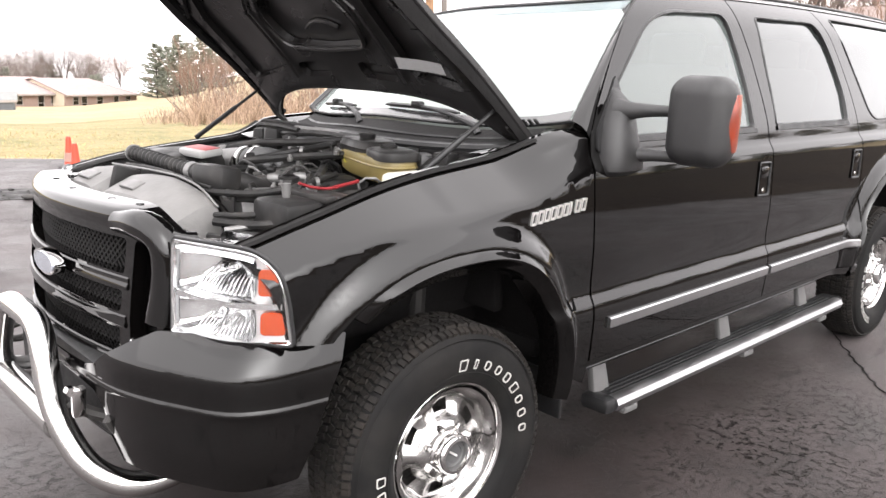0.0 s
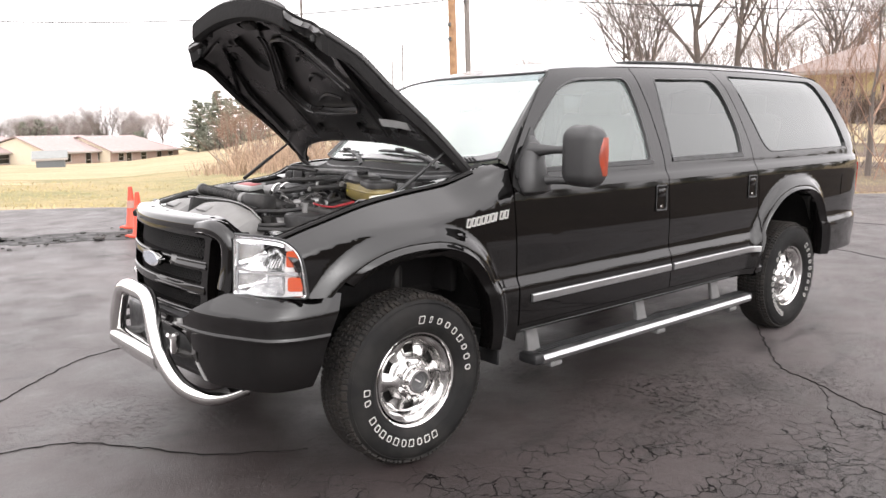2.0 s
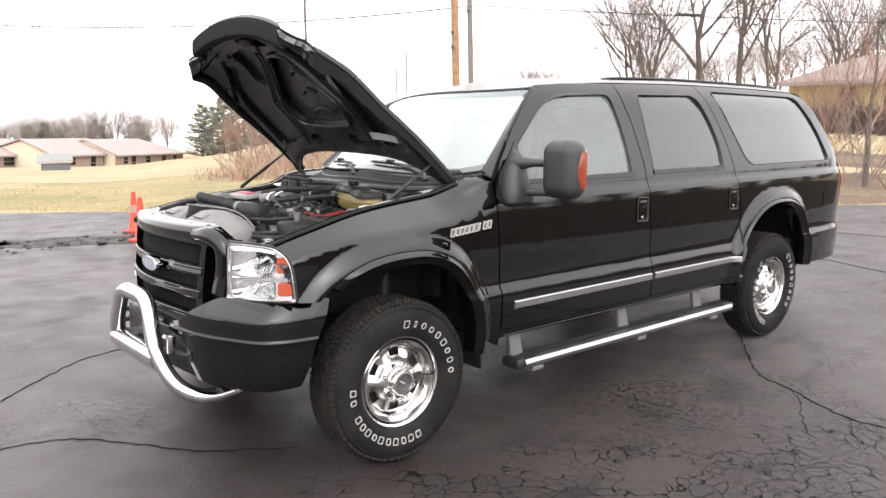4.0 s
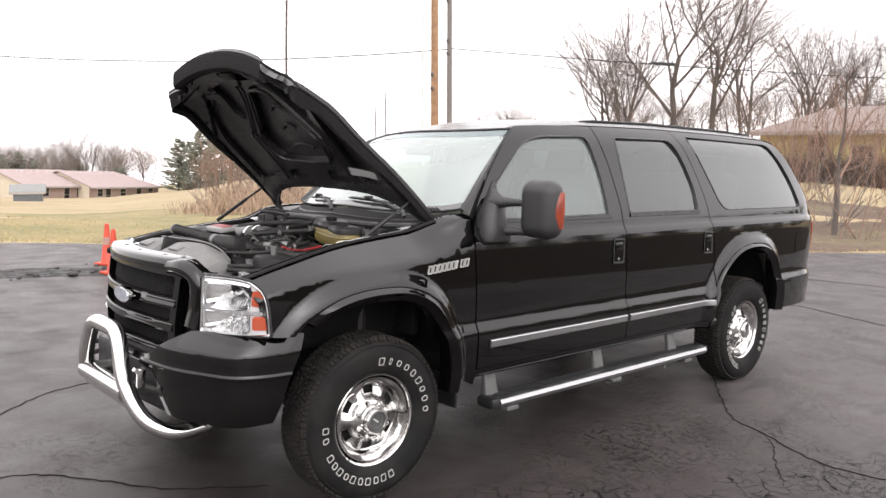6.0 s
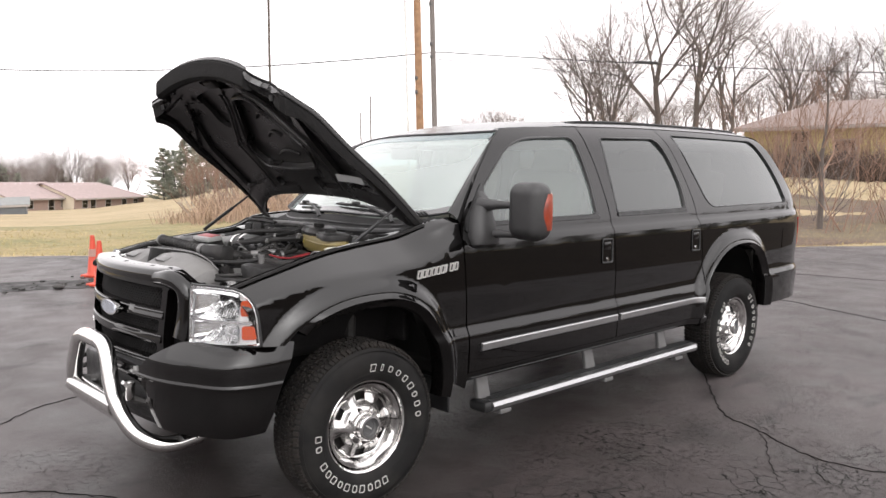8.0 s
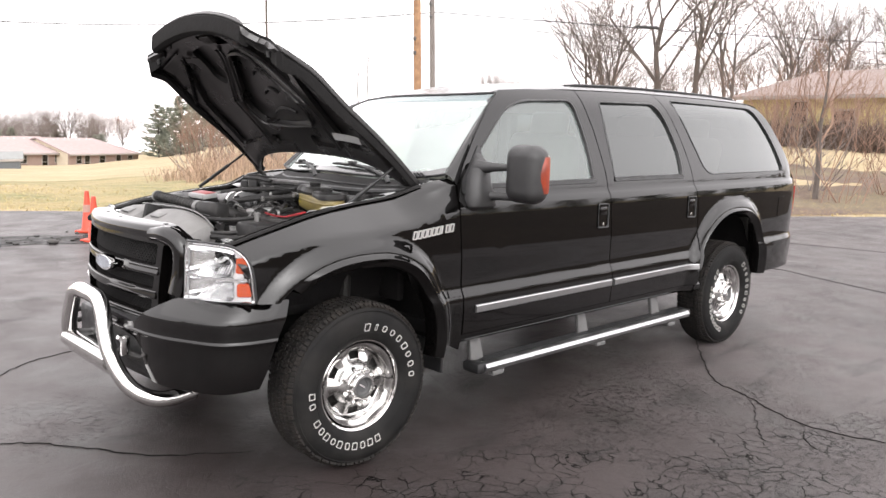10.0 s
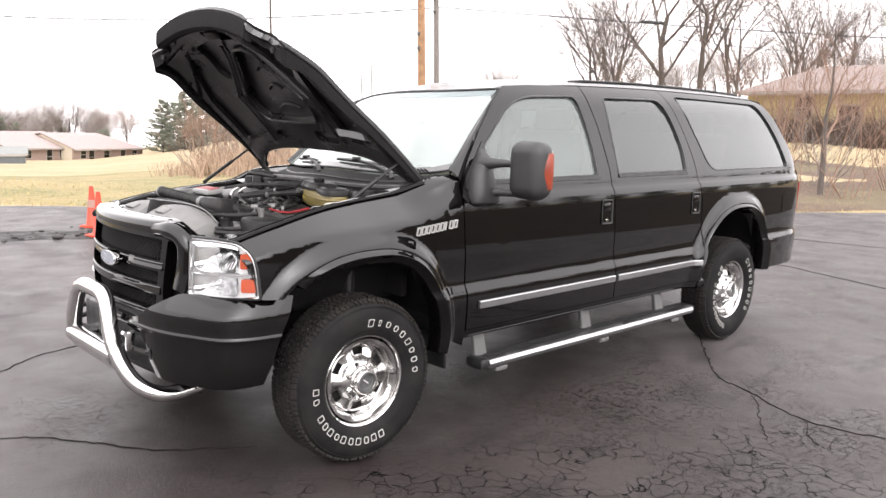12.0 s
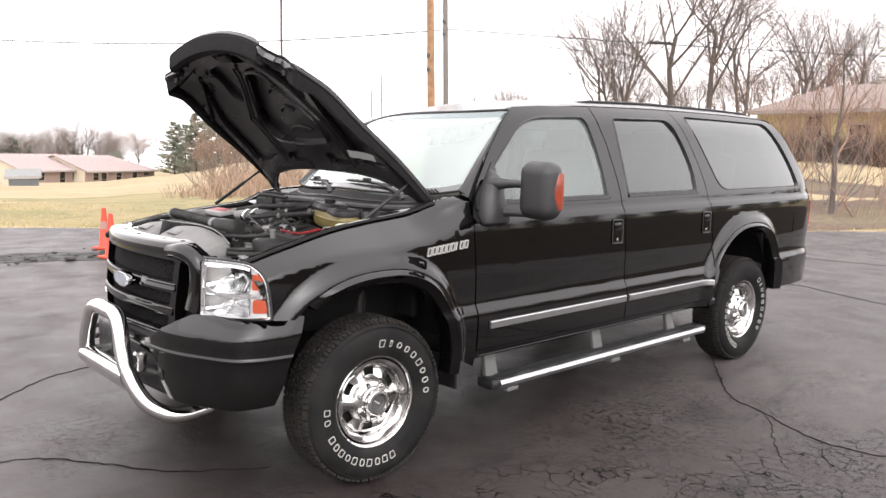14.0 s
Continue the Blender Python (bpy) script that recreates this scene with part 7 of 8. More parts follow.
# ---- trees ----
BARK = shader("grey_bark", (0.1, 0.0825, 0.0725), 0.9, vary=0.3, scale=6, bump=0.01, bump_scale=30)
TWIG = shader("bare_twigs", (0.20, 0.165, 0.15), 0.9, vary=0.25, scale=3)
REDTWIG = shader("russet_twigs", (0.24, 0.15, 0.11), 0.9, vary=0.3, scale=3)
# needle colour raised to pale grey, with the distant haze put into it
NEEDLE = shader("haze_pale_needles", (0.34, 0.355, 0.30), 0.85, vary=0.4, scale=2, island=0.3)
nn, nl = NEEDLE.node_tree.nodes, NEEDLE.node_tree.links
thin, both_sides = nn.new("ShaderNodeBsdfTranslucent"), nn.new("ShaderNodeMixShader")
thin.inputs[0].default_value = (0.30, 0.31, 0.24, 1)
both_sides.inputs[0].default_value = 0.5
nl.new(nn["Principled BSDF"].outputs[0], both_sides.inputs[1])
nl.new(thin.outputs[0], both_sides.inputs[2])
nl.new(both_sides.outputs[0], nn["Material Output"].inputs[0])
DRY = shader("dry_stalks", (0.34, 0.24, 0.17), 0.9, vary=0.3, scale=3, island=0.35)


class Sticks:
    """Collects tapered sticks and makes one mesh of them."""

    def __init__(self):
        self.v, self.f = [], []

    def stick(self, a, b, r0, r1, sides):
        t = (b - a).normalized()
        u = t.orthogonal().normalized()
        w = t.cross(u)
        n = len(self.v)
        for p, r in ((a, r0), (b, r1)):
            for j in range(sides):
                g = 2 * math.pi * j / sides
                self.v.append(tuple(p + u * (r * math.cos(g)) + w * (r * math.sin(g))))
        for j in range(sides):
            k = (j + 1) % sides
            self.f.append((n + j, n + k, n + sides + k, n + sides + j))

    def mesh(self, name, mat):
        me = bpy.data.meshes.new(name)
        me.from_pydata(self.v, [], self.f)
        me.materials.append(mat)
        me.polygons.foreach_set("use_smooth", [True] * len(me.polygons))
        return me


def grow(big, fine, r, p, d, length, rad, level, levels, spread, up):
    """One limb in a few bent pieces, with its own branches along it."""
    pieces = 4 if level < 2 else 3
    for k in range(pieces):
        nd = (d + Vector((r.gauss(0, 0.13), r.gauss(0, 0.13), r.gauss(0, 0.07) + up * (0.05 if level else 0.02)))).normalized()
        q = p + nd * (length / pieces)
        r1 = rad * (1 - 0.55 / pieces * 1.0)
        (big if level < 2 else fine).stick(p, q, rad, r1, 7 if level == 0 else 5 if level == 1 else 3)
        if level < levels:
            count = (0 if k == 0 and level == 0 else 2 if level < 2 else r.choice((1, 1, 2))) if k < pieces - 1 else (3 if level < 2 else 2)
            for c in range(count):
                side_v = nd.orthogonal().normalized()
                side_v.rotate(Matrix.Rotation(r.uniform(0, 2 * math.pi), 3, nd))
                ang = r.uniform(0.35, 0.85) * spread
                cd = (nd * math.cos(ang) + side_v * math.sin(ang)).normalized()
                grow(big, fine, r, q, cd, length * r.uniform(0.5, 0.78), r1 * r.uniform(0.45, 0.68), level + 1, levels, spread, up)
        p, d, rad = q, nd, r1


def bare_tree_meshes(seed, height, stems=1, levels=4, spread=0.9, rad=0.16, twig=TWIG):
    r = random.Random(seed)
    big, fine = Sticks(), Sticks()
    for s in range(stems):
        lean = Vector((r.uniform(-1, 1), r.uniform(-1, 1), 0)) * (0.06 if stems == 1 else 0.38)
        d = (Vector((0, 0, 1)) + lean).normalized()
        grow(big, fine, r, Vector((lean.x * 0.3, lean.y * 0.3, -0.1)), d, height * 0.5, rad * (1 if stems == 1 else 0.62), 0, levels, spread, 1.0)
    return big.mesh("trunk", BARK), fine.mesh("crown", twig)


TREE_KINDS = [bare_tree_meshes(1, 10.5, 1, 4, 1.15), bare_tree_meshes(4, 9.5, 4, 3, 0.85), bare_tree_meshes(7, 11, 1, 4, 1.0, 0.18), bare_tree_meshes(9, 9, 2, 4, 1.05), bare_tree_meshes(12, 8, 3, 4, 0.75, 0.10, REDTWIG)]


def bare_tree(kind, az, d, size=1.0, turn=0.0, label="leafless grey-brown tree behind the lot", sink=0.0):
    at = stand(az, d)
    root = thing("bare_tree", label, "tree", (0, 0, 0), "bare trees")
    for nm, me in zip(("trunk", "crown"), TREE_KINDS[kind]):
        link(nm, me, root)
    root.matrix_basis = Matrix.Translation((at.x, at.y, at.z - 0.05 - sink)) @ pose(0, 0, 0, 0, 0, turn) @ Matrix.Scale(size, 4)
    return root


for kind, az, d, size, turn in ((1, 35.9, 40, 0.95, 10), (3, 34.3, 40, 0.9, 80), (2, 31.9, 42, 1.1, 200), (0, 29.3, 42, 1.12, 300), (3, 27.4, 45, 1.2, 20), (2, 23.8, 60, 0.95, 20), (1, 23.0, 62, 1.1, 150), (0, 20.7, 62, 0.95, 90),
                                (3, 19.0, 60, 1.0, 250), (1, 16.8, 60, 1.1, 33), (0, 14.2, 60, 1.1, 77), (2, 12.2, 58, 1.0, 120), (1, 38.5, 110, 0.7, 0), (3, 44.4, 120, 1.0, 30), (3, 43.2, 125, 1.1, 170), (1, 42.3, 122, 1.05, 250), (3, 41.2, 130, 1.0, 60)):
    bare_tree(kind, az, d, size, turn)
for k, (az, d, size) in enumerate(((76.8, 135, 0.62), (75.6, 140, 0.7), (74.2, 138, 0.6), (73.0, 135, 0.75), (72.2, 136, 0.8), (69.9, 140, 0.66), (69.4, 138, 0.72), (78.4, 140, 0.7), (79.6, 138, 0.6), (77.6, 142, 0.75), (76.2, 145, 0.8), (74.9, 143, 0.72), (80.6, 140, 0.75), (81.6, 142, 0.8))):
    bare_tree((0, 2, 3, 1)[k % 4], az, d, size * 1.1, 57 * k, "distant leafless tree behind the houses")
for k, az in enumerate((82.0, 81.1, 80.3, 79.4, 78.6, 77.9, 77.1, 76.4, 75.7, 75.0, 74.2, 73.5, 72.8, 72.2, 71.6, 69.9, 69.3, 67.9)):
    bare_tree((2, 0, 3, 1)[k % 4], az, 152 + 6 * (k % 3), 0.74 + 0.14 * ((k * 7) % 5) / 4, 83 * k, "distant leafless tree behind the houses")
for k, az in enumerate((75.9, 75.1, 74.5, 73.8, 73.1, 70.3, 70.0, 69.7)):
    bare_tree((1, 3)[k % 2], az, 168 + 4 * (k % 3), 1.05 + 0.1 * (k % 3), 61 * k, "distant leafless tree behind the houses")
bare_tree(1, 71.5, 140, 1.25, 20, "tall leafless tree behind the houses")
bare_tree(4, 67.85, 128, 1.05, 20, "slim russet leafless tree beyond the houses")
for k in range(5):
    bare_tree(4, 60.9 + 0.75 * k, 78 + 5 * (k % 3), 0.36 + 0.05 * ((k * 5) % 4), 73 * k, "russet leafless tree beside the pines")
for k in range(26):
    bare_tree((1, 3, 0, 2)[k % 4], 12.0 + 0.95 * k, 78 + 7 * (k % 4), 0.62 + 0.06 * (k % 3), 67 * k, "leafless tree in the wood behind the house")
# the woods that the glossy paint and the glass mirror, across the lot
for k in range(44):
    bare_tree(k % 4, -8 - 4.3 * k, 74 + 7 * (k % 3), 1.0, 41 * k, "leafless tree across the parking lot")


def pine(seed, height):
    """A pine with whorls of long boughs that turn up at their tips, each set with open sprays of needles."""
    r = random.Random(seed)
    trunk, v, f = Sticks(), [], []
    trunk.stick(Vector((0, 0, -0.2)), Vector((0, 0, height)), height * 0.018, 0.02, 7)
    z = height * 0.05
    while z < height * 0.98:
        reach = height * 0.40 * (1 - z / height) ** 0.75 * r.uniform(0.75, 1.15) + 0.2
        for k in range(5):
            a = r.uniform(0, 2 * math.pi)
            l = reach * r.uniform(0.55, 1.1)
            out, across = Vector((math.cos(a), math.sin(a), 0)), Vector((-math.sin(a), math.cos(a), 0))
            droop, lift = r.uniform(-0.12, 0.10), r.uniform(0.10, 0.24)

            def along(t):
                return Vector((0, 0, z)) + out * (l * t) + Vector((0, 0, l * (droop * t + lift * t * t)))
            trunk.stick(along(0), along(0.55), 0.035, 0.02, 3)
            trunk.stick(along(0.55), along(1.0), 0.02, 0.008, 3)
            for j in range(26):
                t = r.uniform(0.15, 1.04)
                c = along(t) + across * r.gauss(0, 0.10) * l * (1.15 - t)
                for n in range(4):
                    d = (out * r.uniform(0.1, 1.0) + across * r.uniform(-1, 1) + Vector((0, 0, r.uniform(-0.15, 0.65)))).normalized()
                    size, wide = height * r.uniform(0.03, 0.06), height * r.uniform(0.007, 0.013)
                    w = d.cross(Vector((r.gauss(0, 1), r.gauss(0, 1), r.gauss(0, 1)))).normalized() * wide
                    i0 = len(v)
                    v.extend([tuple(c - w), tuple(c + w), tuple(c + d * size)])
                    f.append((i0, i0 + 1, i0 + 2))
        z += height * 0.042
    me = bpy.data.meshes.new("crown")
    me.from_pydata(v, [], f)
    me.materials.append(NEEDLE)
    return trunk.mesh("trunk", BARK), me


PINES = [pine(3, 9.5), pine(5, 8.4)]
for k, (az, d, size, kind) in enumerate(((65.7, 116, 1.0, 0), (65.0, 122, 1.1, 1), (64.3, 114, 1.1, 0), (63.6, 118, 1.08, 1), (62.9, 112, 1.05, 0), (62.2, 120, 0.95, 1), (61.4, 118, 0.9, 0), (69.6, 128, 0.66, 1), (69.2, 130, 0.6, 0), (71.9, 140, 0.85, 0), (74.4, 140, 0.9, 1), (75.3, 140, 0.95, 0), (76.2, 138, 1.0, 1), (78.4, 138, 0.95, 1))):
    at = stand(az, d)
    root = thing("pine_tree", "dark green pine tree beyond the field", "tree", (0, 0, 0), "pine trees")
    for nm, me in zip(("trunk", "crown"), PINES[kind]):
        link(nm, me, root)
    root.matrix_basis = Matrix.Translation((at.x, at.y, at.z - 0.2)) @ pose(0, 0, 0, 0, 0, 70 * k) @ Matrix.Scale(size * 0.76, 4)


for k in range(60):
    at = stand(-10 - 3.1 * k, 84 + 6 * (k % 3))
    root = thing("pine_tree", "dark green pine tree across the parking lot", "tree", (0, 0, 0), "pine trees")
    for nm, me in zip(("trunk", "crown"), PINES[k % 2]):
        link(nm, me, root)
    root.matrix_basis = Matrix.Translation((at.x, at.y, at.z - 0.3)) @ pose(0, 0, 0, 0, 0, 70 * k) @ Matrix.Scale(0.75 + 0.3 * ((k * 13) % 7) / 6, 4)


def shrub_mesh(seed, stems, height, mat, lean=0.5):
    r = random.Random(seed)
    s = Sticks()
    for k in range(stems):
        p = Vector((r.gauss(0, 0.25), r.gauss(0, 0.25), -0.05))
        d = Vector((r.gauss(0, lean), r.gauss(0, lean), 1)).normalized()
        l, rad = height * r.uniform(0.5, 1.0), 0.013 * r.uniform(0.6, 1.4)
        for j in range(4):
            nd = (d + Vector((r.gauss(0, 0.14), r.gauss(0, 0.14), 0.03))).normalized()
            q = p + nd * l / 4
            s.stick(p, q, rad, rad * 0.8, 3)
            for c in range(2 if j else 0):
                e = (nd + Vector((r.gauss(0, 0.5), r.gauss(0, 0.5), r.uniform(0, 0.5)))).normalized()
                s.stick(q, q + e * l * r.uniform(0.12, 0.3), rad * 0.6, 0.003, 3)
            p, d, rad = q, nd, rad * 0.8
    return s.mesh("shrub", mat)


BRUSH = shader("brown_brush", (0.085, 0.058, 0.045), 0.9, vary=0.3, scale=6, island=0.3)
SHRUBS = [shrub_mesh(5, 9, 4.6, REDTWIG, 0.28), shrub_mesh(1, 15, 2.6, REDTWIG), shrub_mesh(2, 11, 3.2, REDTWIG, 0.35), shrub_mesh(3, 18, 1.8, TWIG, 0.7)]
rng = random.Random(77)
for k in range(84):
    az = 11 + 1.5 * k + rng.uniform(-0.4, 0.4) if k < 10 else rng.uniform(12, 27) if k < 66 else rng.uniform(14, 37)
    d = rng.uniform(20.5, 25) if k < 10 else rng.uniform(38, 46) if k < 66 else rng.uniform(28, 44)
    at = stand(az, d)
    ob = link("shrub", SHRUBS[k % 4])
    tagged(ob, "tangled leafless russet shrub on the bank", "shrub", "thicket shrubs")
    ob.matrix_basis = Matrix.Translation(at) @ pose(0, 0, 0, 0, 0, rng.uniform(0, 360)) @ Matrix.Scale(rng.uniform(0.7, 1.15), 4)
HEDGE = shrub_mesh(6, 60, 1.35, BRUSH, 0.75)
for k in range(44):
    ob = link("hedge_shrub", HEDGE)
    tagged(ob, "dense low brown hedge shrub before the yellow house", "shrub", "hedge shrubs")
    ob.matrix_basis = Matrix.Translation(stand(10.5 + 0.34 * k, 38 + 2.2 * ((k * 7) % 5) / 4)) @ pose(0, 0, 0, 0, 0, 47 * k) @ Matrix.Scale(0.8 + 0.35 * ((k * 5) % 7) / 6, 4)
sap_r = random.Random(15)
sap_len, sap_line = path_curve([(0, 0, -0.15), (0.04, 0.02, 0.8), (-0.03, 0.04, 1.7), (0.06, 0.0, 2.7), (0.04, 0.06, 3.9)])
sap_twigs = Sticks()
for k in range(9):
    h = sap_len * (0.36 + 0.62 * k / 8)
    a = sap_r.uniform(0, 2 * math.pi)
    grow(sap_twigs, sap_twigs, sap_r, sap_line(h), Vector((math.cos(a), math.sin(a), 1.1)).normalized(), 1.7 * (1.15 - h / sap_len), 0.03 * (1.2 - h / sap_len), 1, 3, 0.8, 1.0)
sap = (mesh_of("trunk", tube([sap_line(sap_len * k / 24) for k in range(25)], [0.075 * (1 - 0.85 * k / 24) for k in range(25)], 9), BARK), sap_twigs.mesh("crown", REDTWIG))
root = thing("sapling", "slim leafless tree on the bank beside the lot", "tree")
for nm, me in zip(("trunk", "crown"), sap):
    link(nm, me, root)
root.matrix_basis = Matrix.Translation(stand(21.5, 21.5))
# dry brush at the field's edge
dry = Sticks()
for k in range(1500):
    az = rng.triangular(54.0, 66.5, 60.5)
    d = rng.uniform(21.5, 29) + (2.5 if az > 64 else 0)
    p = stand(az, d)
    h = rng.uniform(0.25, 0.8) * (1.0 if az < 63.5 else 0.6)
    q = p + Vector((rng.gauss(0, 0.4) * h, rng.gauss(0, 0.4) * h, h))
    dry.stick(p, q, 0.012, 0.005, 3)
    if rng.random() < 0.4:
        w = p.lerp(q, 0.6)
        dry.stick(w, w + Vector((rng.gauss(0, 0.2), rng.gauss(0, 0.2), 0.25)) * h, 0.007, 0.004, 3)
tagged(link("dry_brush", dry.mesh("dry_brush", DRY)), "tall tan dry weeds at the edge of the field", "weeds", kind="stuff")
for k, (az, d, s) in enumerate((54.0 + 0.36 * j + 0.3 * math.sin(j * 5.0), 24 + 3.0 * ((j * 7) % 5) / 2, 0.55 + 0.35 * ((j * 11) % 7) / 6) for j in range(28)):
    ob = link("shrub", SHRUBS[k % 4])
    tagged(ob, "leafless russet shrub among the dry weeds", "shrub", "thicket shrubs")
    ob.matrix_basis = Matrix.Translation(stand(az, d)) @ pose(0, 0, 0, 0, 0, 50 * k) @ Matrix.Scale(s, 4)
# grass blades along the lot's edge
BLADE = shader("grass_blade", (0.37, 0.295, 0.14), 0.9, vary=0.3, scale=2, island=0.35)
gv, gf = [], []
for k in range(26000):
    s, e = rng.uniform(-14, 30), 0.12 + abs(rng.gauss(0, 3.2))
    p = EDGE_AT + EDGE_DIR * s + EDGE_OUT * e
    z = ground_z(p.x, p.y)
    a, h, w = rng.uniform(0, 6.28), rng.uniform(0.02, 0.06), rng.uniform(0.004, 0.012)
    n = len(gv)
    gv += [(p.x - w * math.cos(a), p.y - w * math.sin(a), z - 0.01), (p.x + w * math.cos(a), p.y + w * math.sin(a), z - 0.01), (p.x + rng.gauss(0, 0.03), p.y + rng.gauss(0, 0.03), z + h)]
    gf.append((n, n + 1, n + 2))
me = bpy.data.meshes.new("grass")
me.from_pydata(gv, [], gf)
me.materials.append(BLADE)
tagged(link("grass", me), "short pale winter grass beside the lot", "grass", kind="stuff")

# ---- poles and wires (the lot tips a little, so true uprights lean in it) ----
LEAN = Matrix.Rotation(radians(1.9), 4, Vector((0.69, 0.72, 0)) * -1)
ORANGE_WOOD = shader("new_pole_wood", (0.299, 0.1755, 0.0975), 0.8, vary=0.3, scale=8, tint=(0.169, 0.091, 0.052), tint_scale=5, tint_amount=0.6)
GREY_WOOD = shader("weathered_pole_wood", (0.162, 0.144, 0.135), 0.85, vary=0.25, scale=9)
WHITE_PIPE = shader("white_conduit", (0.576, 0.568, 0.56), 0.5, vary=0.05, scale=10)
WIRE = shader("wire", (0.03, 0.03, 0.032), 0.6)


def utility_pole(az, d, r, height, mat, label):
    at = stand(az, d)
    bm = tube([(0, 0, z) for z in np.linspace(-0.5, height, 14)], [r * (1 - 0.25 * k / 13) for k in range(14)], 16)
    root = thing("utility_pole", label, "pole", (0, 0, 0), "utility poles")
    part("pole", bm, mat, root)
    root.matrix_basis = Matrix.Translation(at) @ LEAN
    return root


P1 = utility_pole(48.12, 30, 0.155, 12, ORANGE_WOOD, "tall new orange-brown wooden utility pole")
P2 = utility_pole(47.1, 34, 0.125, 12, GREY_WOOD, "tall weathered grey wooden utility pole")
for root, spots in ((P1, ((4.1, 0.16), (4.6, 0.15))), (P2, ((5.9, 0.13), (6.4, 0.13), (8.0, 0.13)))):
    for z, r in spots:
        part("pole_bracket", rbox((0.09, 0.10, 0.14), (-r - 0.03, -0.05, z), 0.02), GREYPLASTIC, root, m=place_of(root))
pipe = tagged(part("conduit_pole", tube([(0, 0, z) for z in np.linspace(-0.4, 12, 8)], 0.05, 10), WHITE_PIPE, None), "thin white standing pipe pole beside the utility pole", "pole")
pipe.matrix_basis = Matrix.Translation(stand(48.95, 29)) @ LEAN
stake = tagged(part("dead_sapling", bent([(0, 0, -0.3), (0.03, 0, 2), (-0.02, 0.02, 4), (0.03, 0, 6.5), (0, 0, 9)], 0.035, 6, 0.4), BARK, None), "thin bare upright sapling stem", "tree")
stake.matrix_basis = Matrix.Translation(stand(58.25, 24)) @ LEAN
for az, d, h in ((51.6, 60, 6.6), (52.3, 62, 5.6)):
    s = tagged(part("dead_sapling", bent([(0, 0, -0.3), (0.05, 0, 2), (-0.03, 0.02, 4), (0.03, 0, h)], 0.05, 6, 0.4), BARK, None), "thin bare upright sapling stem", "tree")
    s.matrix_basis = Matrix.Translation(stand(az, d)) @ LEAN


def wire(a, b, sag, r=0.012):
    pts = []
    for k in np.linspace(0, 1, 30):
        p = Vector(a).lerp(Vector(b), k)
        pts.append((p.x, p.y, p.z - sag * 4 * k * (1 - k)))
    return tagged(part("overhead_wire", tube(pts, r, 5), WIRE, None), "thin black overhead wire strung between poles", "wire", "overhead wires")


W1, W2, W3 = polar(75.73, 44, 5.50), polar(47.1, 34, 5.99), polar(31.55, 37, 5.93)
DROP = Vector((0, 0, 0.3))
wire(W1 + (W1 - W2) * 0.25 + Vector((0, 0, 0.45)), W2, 0.53, 0.026)
wire(W2, W2 + (W3 - W2) * 2.8, 0.15, 0.022)
wire(W2 - DROP, W2 + (W3 - W2) * 2.8 - DROP * 4, 0.15, 0.013)
tagged(part("splice_case", tube([W2.lerp(W3, 0.86) - Vector((0, 0, 0.08)), W2.lerp(W3, 0.96) - Vector((0, 0, 0.08))], 0.065, 8), WIRE, None), "black splice case on the overhead wire", "cable box")

# ---- houses ----
ROOF = shader("roof_shingle", (0.30, 0.235, 0.225), 0.9, vary=0.2, scale=2.5, bump=0.01, bump_scale=12)
TANWALL = shader("tan_siding", (0.52, 0.45, 0.35), 0.8, vary=0.08, scale=2)
BRICK = shader("far_brick", (0.27, 0.195, 0.165), 0.9, vary=0.25, scale=6)
YELLOW = shader("yellow_siding", (0.42, 0.345, 0.165), 0.8, vary=0.1, scale=2.5)
TRIM = shader("pale_trim", (0.30, 0.27, 0.25), 0.7, vary=0.08, scale=5)
DARKPANE = glass("window_dark", (0.05, 0.05, 0.055), 0.06)
VENTMETAL = shader("roof_vent_metal", (0.60, 0.57, 0.56), 0.6, vary=0.1, scale=6)
BROWNROOF = shader("brown_roof", (0.23, 0.185, 0.17), 0.9, vary=0.25, scale=3)
SHEDROOF = shader("shed_roof", (0.20, 0.205, 0.20), 0.7, vary=0.15, scale=3)
SHEDGREY = shader("shed_grey", (0.102, 0.108, 0.114), 0.8, vary=0.15, scale=3)


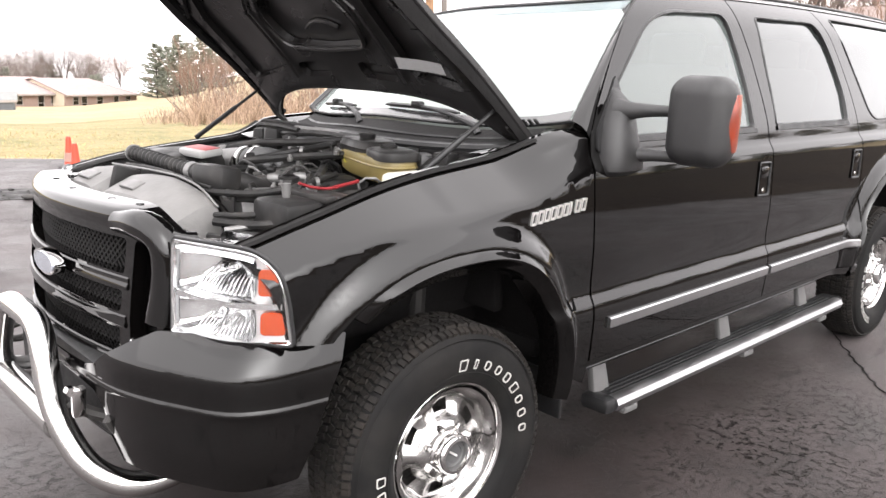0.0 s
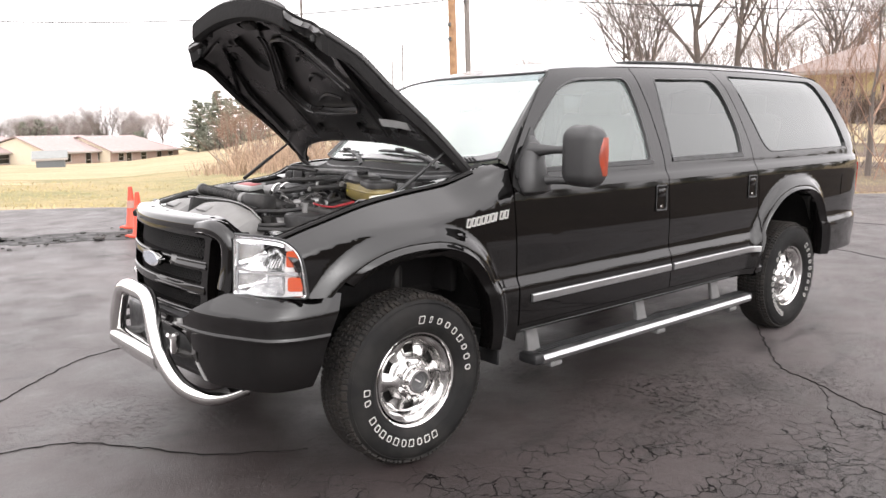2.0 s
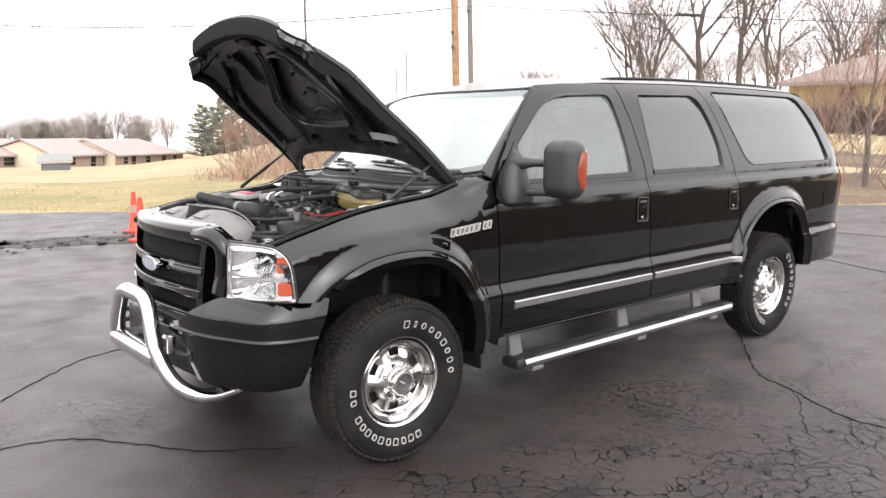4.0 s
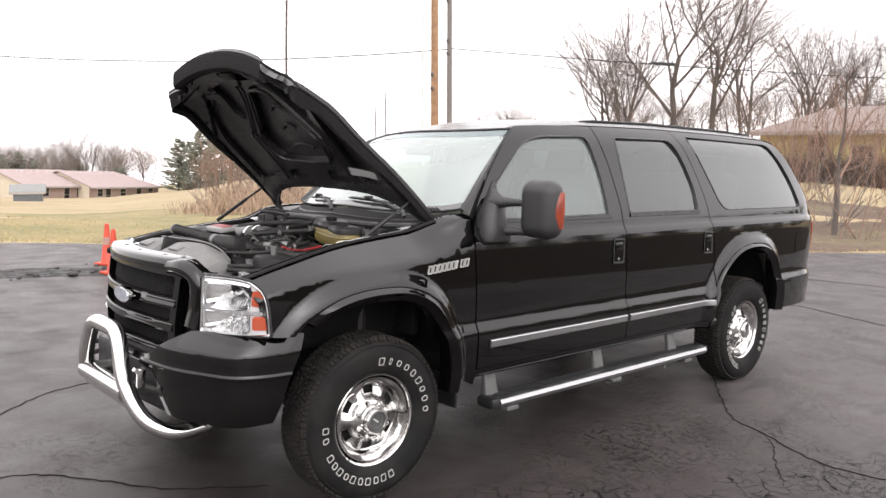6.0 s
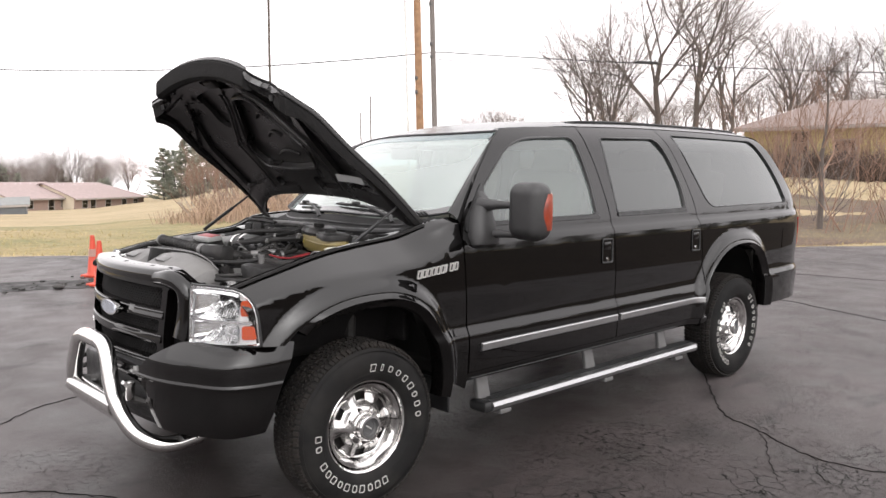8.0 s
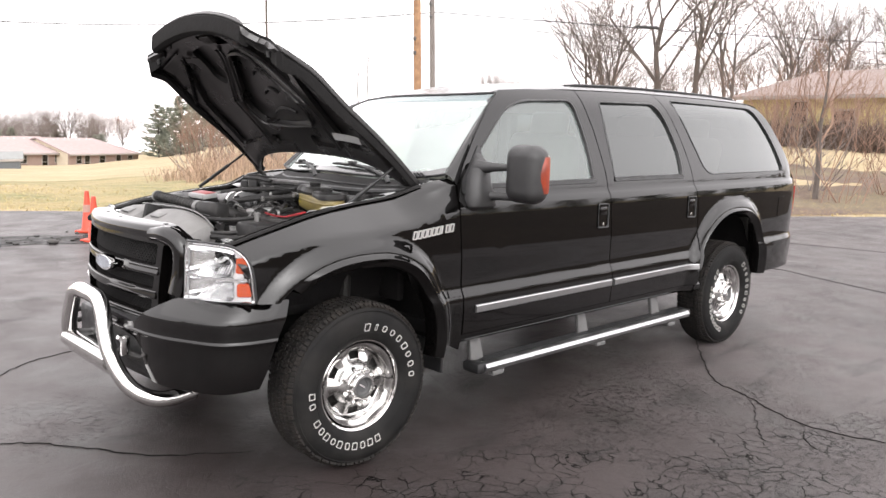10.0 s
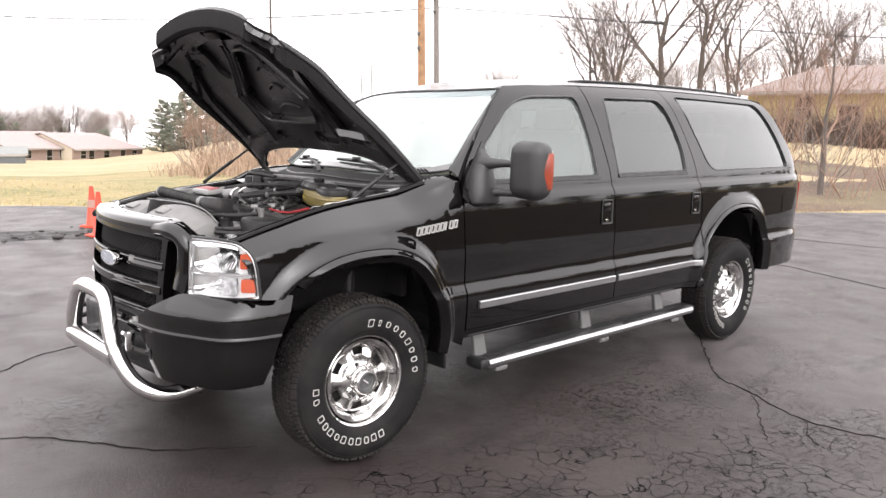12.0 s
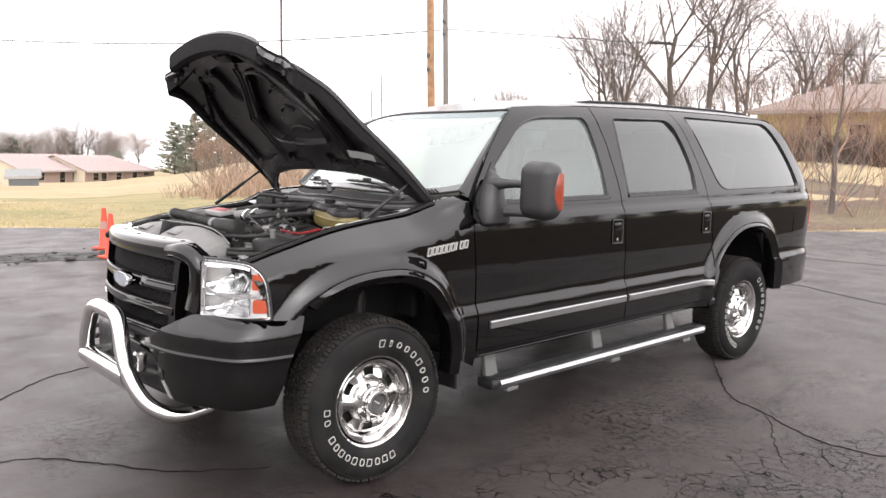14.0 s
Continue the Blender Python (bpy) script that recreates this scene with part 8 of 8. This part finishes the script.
def house(name, label, corner, u, length, width, high, rise, wall, gable, roof, windows, vents=0, overhang=0.45, hip=0.0, hip_end=0.0, lean=LEAN):
    """A one-storey house: corner on the ground, u the way its long side runs; windows along that side as (start, sill, width, height)."""
    u = Vector((u[0], u[1], 0)).normalized()
    w = Vector((-u.y, u.x, 0))
    m = Matrix.Translation(corner) @ Matrix(((u.x, w.x, 0, 0), (u.y, w.y, 0, 0), (0, 0, 1, 0), (0, 0, 0, 1)))
    m = Matrix.Translation(corner) @ lean @ Matrix.Translation(-Vector(corner)) @ m
    root = thing(name, label, "house", (0, 0, 0))
    root.matrix_basis = m
    t = 0.2
    # the long front wall, with its openings cut through
    outline = [(0, -1.0), (0, high), (length, high), (length, -1.0)]
    holes = [[(a, b), (a, b + d), (a + c, b + d), (a + c, b)] for a, b, c, d in windows]
    part("wall", sheet(outline, lambda p, q: (p, 0, q), holes, cell=50, depth=t, inward=(0, 1, 0)), wall, root, m=m)
    for x in (0, length):
        part("gable_wall", extruded([(t, -1.0), (t, high), (width / 2, high + (0.01 if hip or (hip_end and x) else rise * 0.98)), (width - t, high), (width - t, -1.0)], lambda p, q: (x, p, q), (t if x == 0 else -t, 0, 0)), gable, root, m=m)
    part("wall", extruded([(0, -1.0), (0, high), (length, high), (length, -1.0)], lambda p, q: (p, width, q), (0, -t, 0)), wall, root, m=m)
    for s in (0, 1):
        a0, a1 = (-overhang, width / 2) if s == 0 else (width + overhang, width / 2)
        drop = overhang * rise / (width / 2)
        part("roof_slope", extruded([(-0.3 - hip * 0.1, 0), (length + 0.3 + hip * 0.1, 0), (length + 0.3 - hip * 1.1 - hip_end, 1), (-0.3 + hip * 1.1, 1)], lambda p, q: (p, a0 + (a1 - a0) * q, high - drop + (rise + drop) * q + 0.06), (0, 0, 0.12)), roof, root, m=m)
    ends = [(-0.3 - hip * 0.1, -0.3 + hip * 1.1), (length + 0.3 + hip * 0.1, length + 0.3 - hip * 1.1)] if hip else [(length + 0.3, length + 0.3 - hip_end)] if hip_end else []
    if ends:
        for x0, x1 in ends:
            part("roof_slope", extruded([(-overhang, 0), (width + overhang, 0), (width / 2, 1)], lambda p, q: (x0 + (x1 - x0) * q, p, high - drop + (rise + drop) * q + 0.06), (0, 0, 0.10)), roof, root, m=m)
    part("fascia", rbox((length + 0.6, 0.05, 0.18), (length / 2, -overhang, high - overhang * rise / (width / 2) + 0.05), 0.01), TRIM, root, m=m)
    for a, b, c, d in windows:
        win = part("window", rbox((c + 0.16, 0.08, 0.10), (a + c / 2, -0.03, b + d + 0.03), 0.01), TRIM, root, m=m)
        for sx, sz, cx, cz in ((0.08, d, a - 0.02, b + d / 2), (0.08, d, a + c + 0.02, b + d / 2), (c + 0.2, 0.08, a + c / 2, b - 0.03), (c, 0.05, a + c / 2, b + d / 2)):
            part("window_frame", rbox((sx, 0.08, sz), (cx, 0.0, cz), 0.01), TRIM, win, m=m)
        part("window_pane", extruded([(a, b), (a, b + d), (a + c, b + d), (a + c, b)], lambda p, q: (p, 0.08, q), (0, 0.01, 0)), DARKPANE, win, m=m)
    for k in range(vents):
        x = (length - hip_end) * (0.10 + 0.82 * (k + 0.25 * (k % 2)) / max(1, vents - 1))
        part("roof_vent", rbox((0.55, 0.5, 0.34), (x, width / 2 - 0.55, high + rise * 0.90), 0.05, taper=0.45), VENTMETAL, root, m=m)
    return root


v, r = Vector((0.322, 0.945)), Vector((0.945, -0.322))
diag = (v + r) / math.sqrt(2)


def at_angle(az, d):
    p = stand(az, d)
    return (p.x, p.y, p.z - 0.25)


DOWNHILL = Matrix.Rotation(radians(-2.6), 4, Vector((0.69, 0.72, 0)) * -1)
for az, far_off, long, sink, openings, vents in ((71.2, 112, 12.5, 0.35, [(1.2, 0.8, 0.9, 0.95), (2.6, 0.0, 0.9, 1.85), (5.2, 0.8, 1.0, 0.95), (8.2, 0.0, 0.9, 1.85), (10.4, 0.8, 0.9, 0.95)], 9),
                                                (74.9, 108, 10.0, 0.35, [(2.4, 0.8, 0.9, 0.95), (5.6, 0.0, 0.9, 1.85), (7.6, 0.8, 1.0, 0.95)], 8), (80.4, 108, 11.0, 0.5, [(2.6, 0.7, 1.2, 1.1), (6.4, 0.7, 1.6, 1.1)], 6)):
    at = at_angle(az, far_off)
    house("ranch_house", "low brick and tan house with a pale brown roof", (at[0], at[1], at[2] - sink), diag, long, 10.5, 2.0, 1.5, BRICK, TANWALL, ROOF, openings, vents, hip_end=3.5 if az < 72 else 0.0, lean=DOWNHILL)
at = at_angle(75.6, 74)
house("garden_shed", "small grey shed with a pale roof beside the houses", (at[0], at[1], at[2] - 0.35), r, 2.1, 2.0, 1.2, 0.55, SHEDGREY, SHEDGREY, SHEDROOF, [], 0, 0.06)
a, b = stand(26.3, 52), stand(9.5, 50)
house("yellow_house", "yellow house with a brown roof behind leafless shrubs", (a.x, a.y, a.z - 0.75), (b - a).to_2d(), 18, 8, 2.85, 1.35, YELLOW, YELLOW, BROWNROOF, [(2.75, 1.28, 0.85, 1.22), (5.0, 0.75, 1.05, 1.22), (10.5, 1.0, 1.2, 1.4), (13.6, 1.0, 1.2, 1.4)], 0, 0.6, 3.2)

# ---- traffic cones ----
ORANGE = shader("orange_cone_plastic", (0.50, 0.052, 0.022), 0.5, vary=0.12, scale=12, tint=(0.36, 0.040, 0.020), tint_scale=9, tint_amount=0.4)
FADED = shader("faded_band", (0.33, 0.192, 0.156), 0.5, vary=0.2, scale=14)


def traffic_cone(x, y, height, lean, band, turn=0.0):
    root = thing("traffic_cone", "tall orange traffic cone with a worn band" if band else "tall plain orange traffic cone", "cone", (0, 0, 0), "traffic cones")
    part("cone", lathe([(0.0, height), (0.022, height), (0.028, height - 0.02), (0.03, height - 0.05), (0.076, 0.05), (0.088, 0.035), (0.088, 0.03)], 24, m=pose(0, 0, 0, 90, 0, 0)), ORANGE, root)
    part("cone_base", rbox((0.24, 0.24, 0.035), (0, 0, 0.0175), 0.012), ORANGE, root)
    if band:
        part("cone_band", lathe([(0.0555, 0.27), (0.0580, 0.27), (0.0490, 0.37), (0.047, 0.37)], 24, m=pose(0, 0, 0, 90, 0, 0)), FADED, root)
    root.matrix_basis = pose(x, y, 0.0, 0, 0, turn)


traffic_cone(1.48, 6.30, 0.56, 0, False, 20)
traffic_cone(1.70, 7.13, 0.55, 0, True, 40)
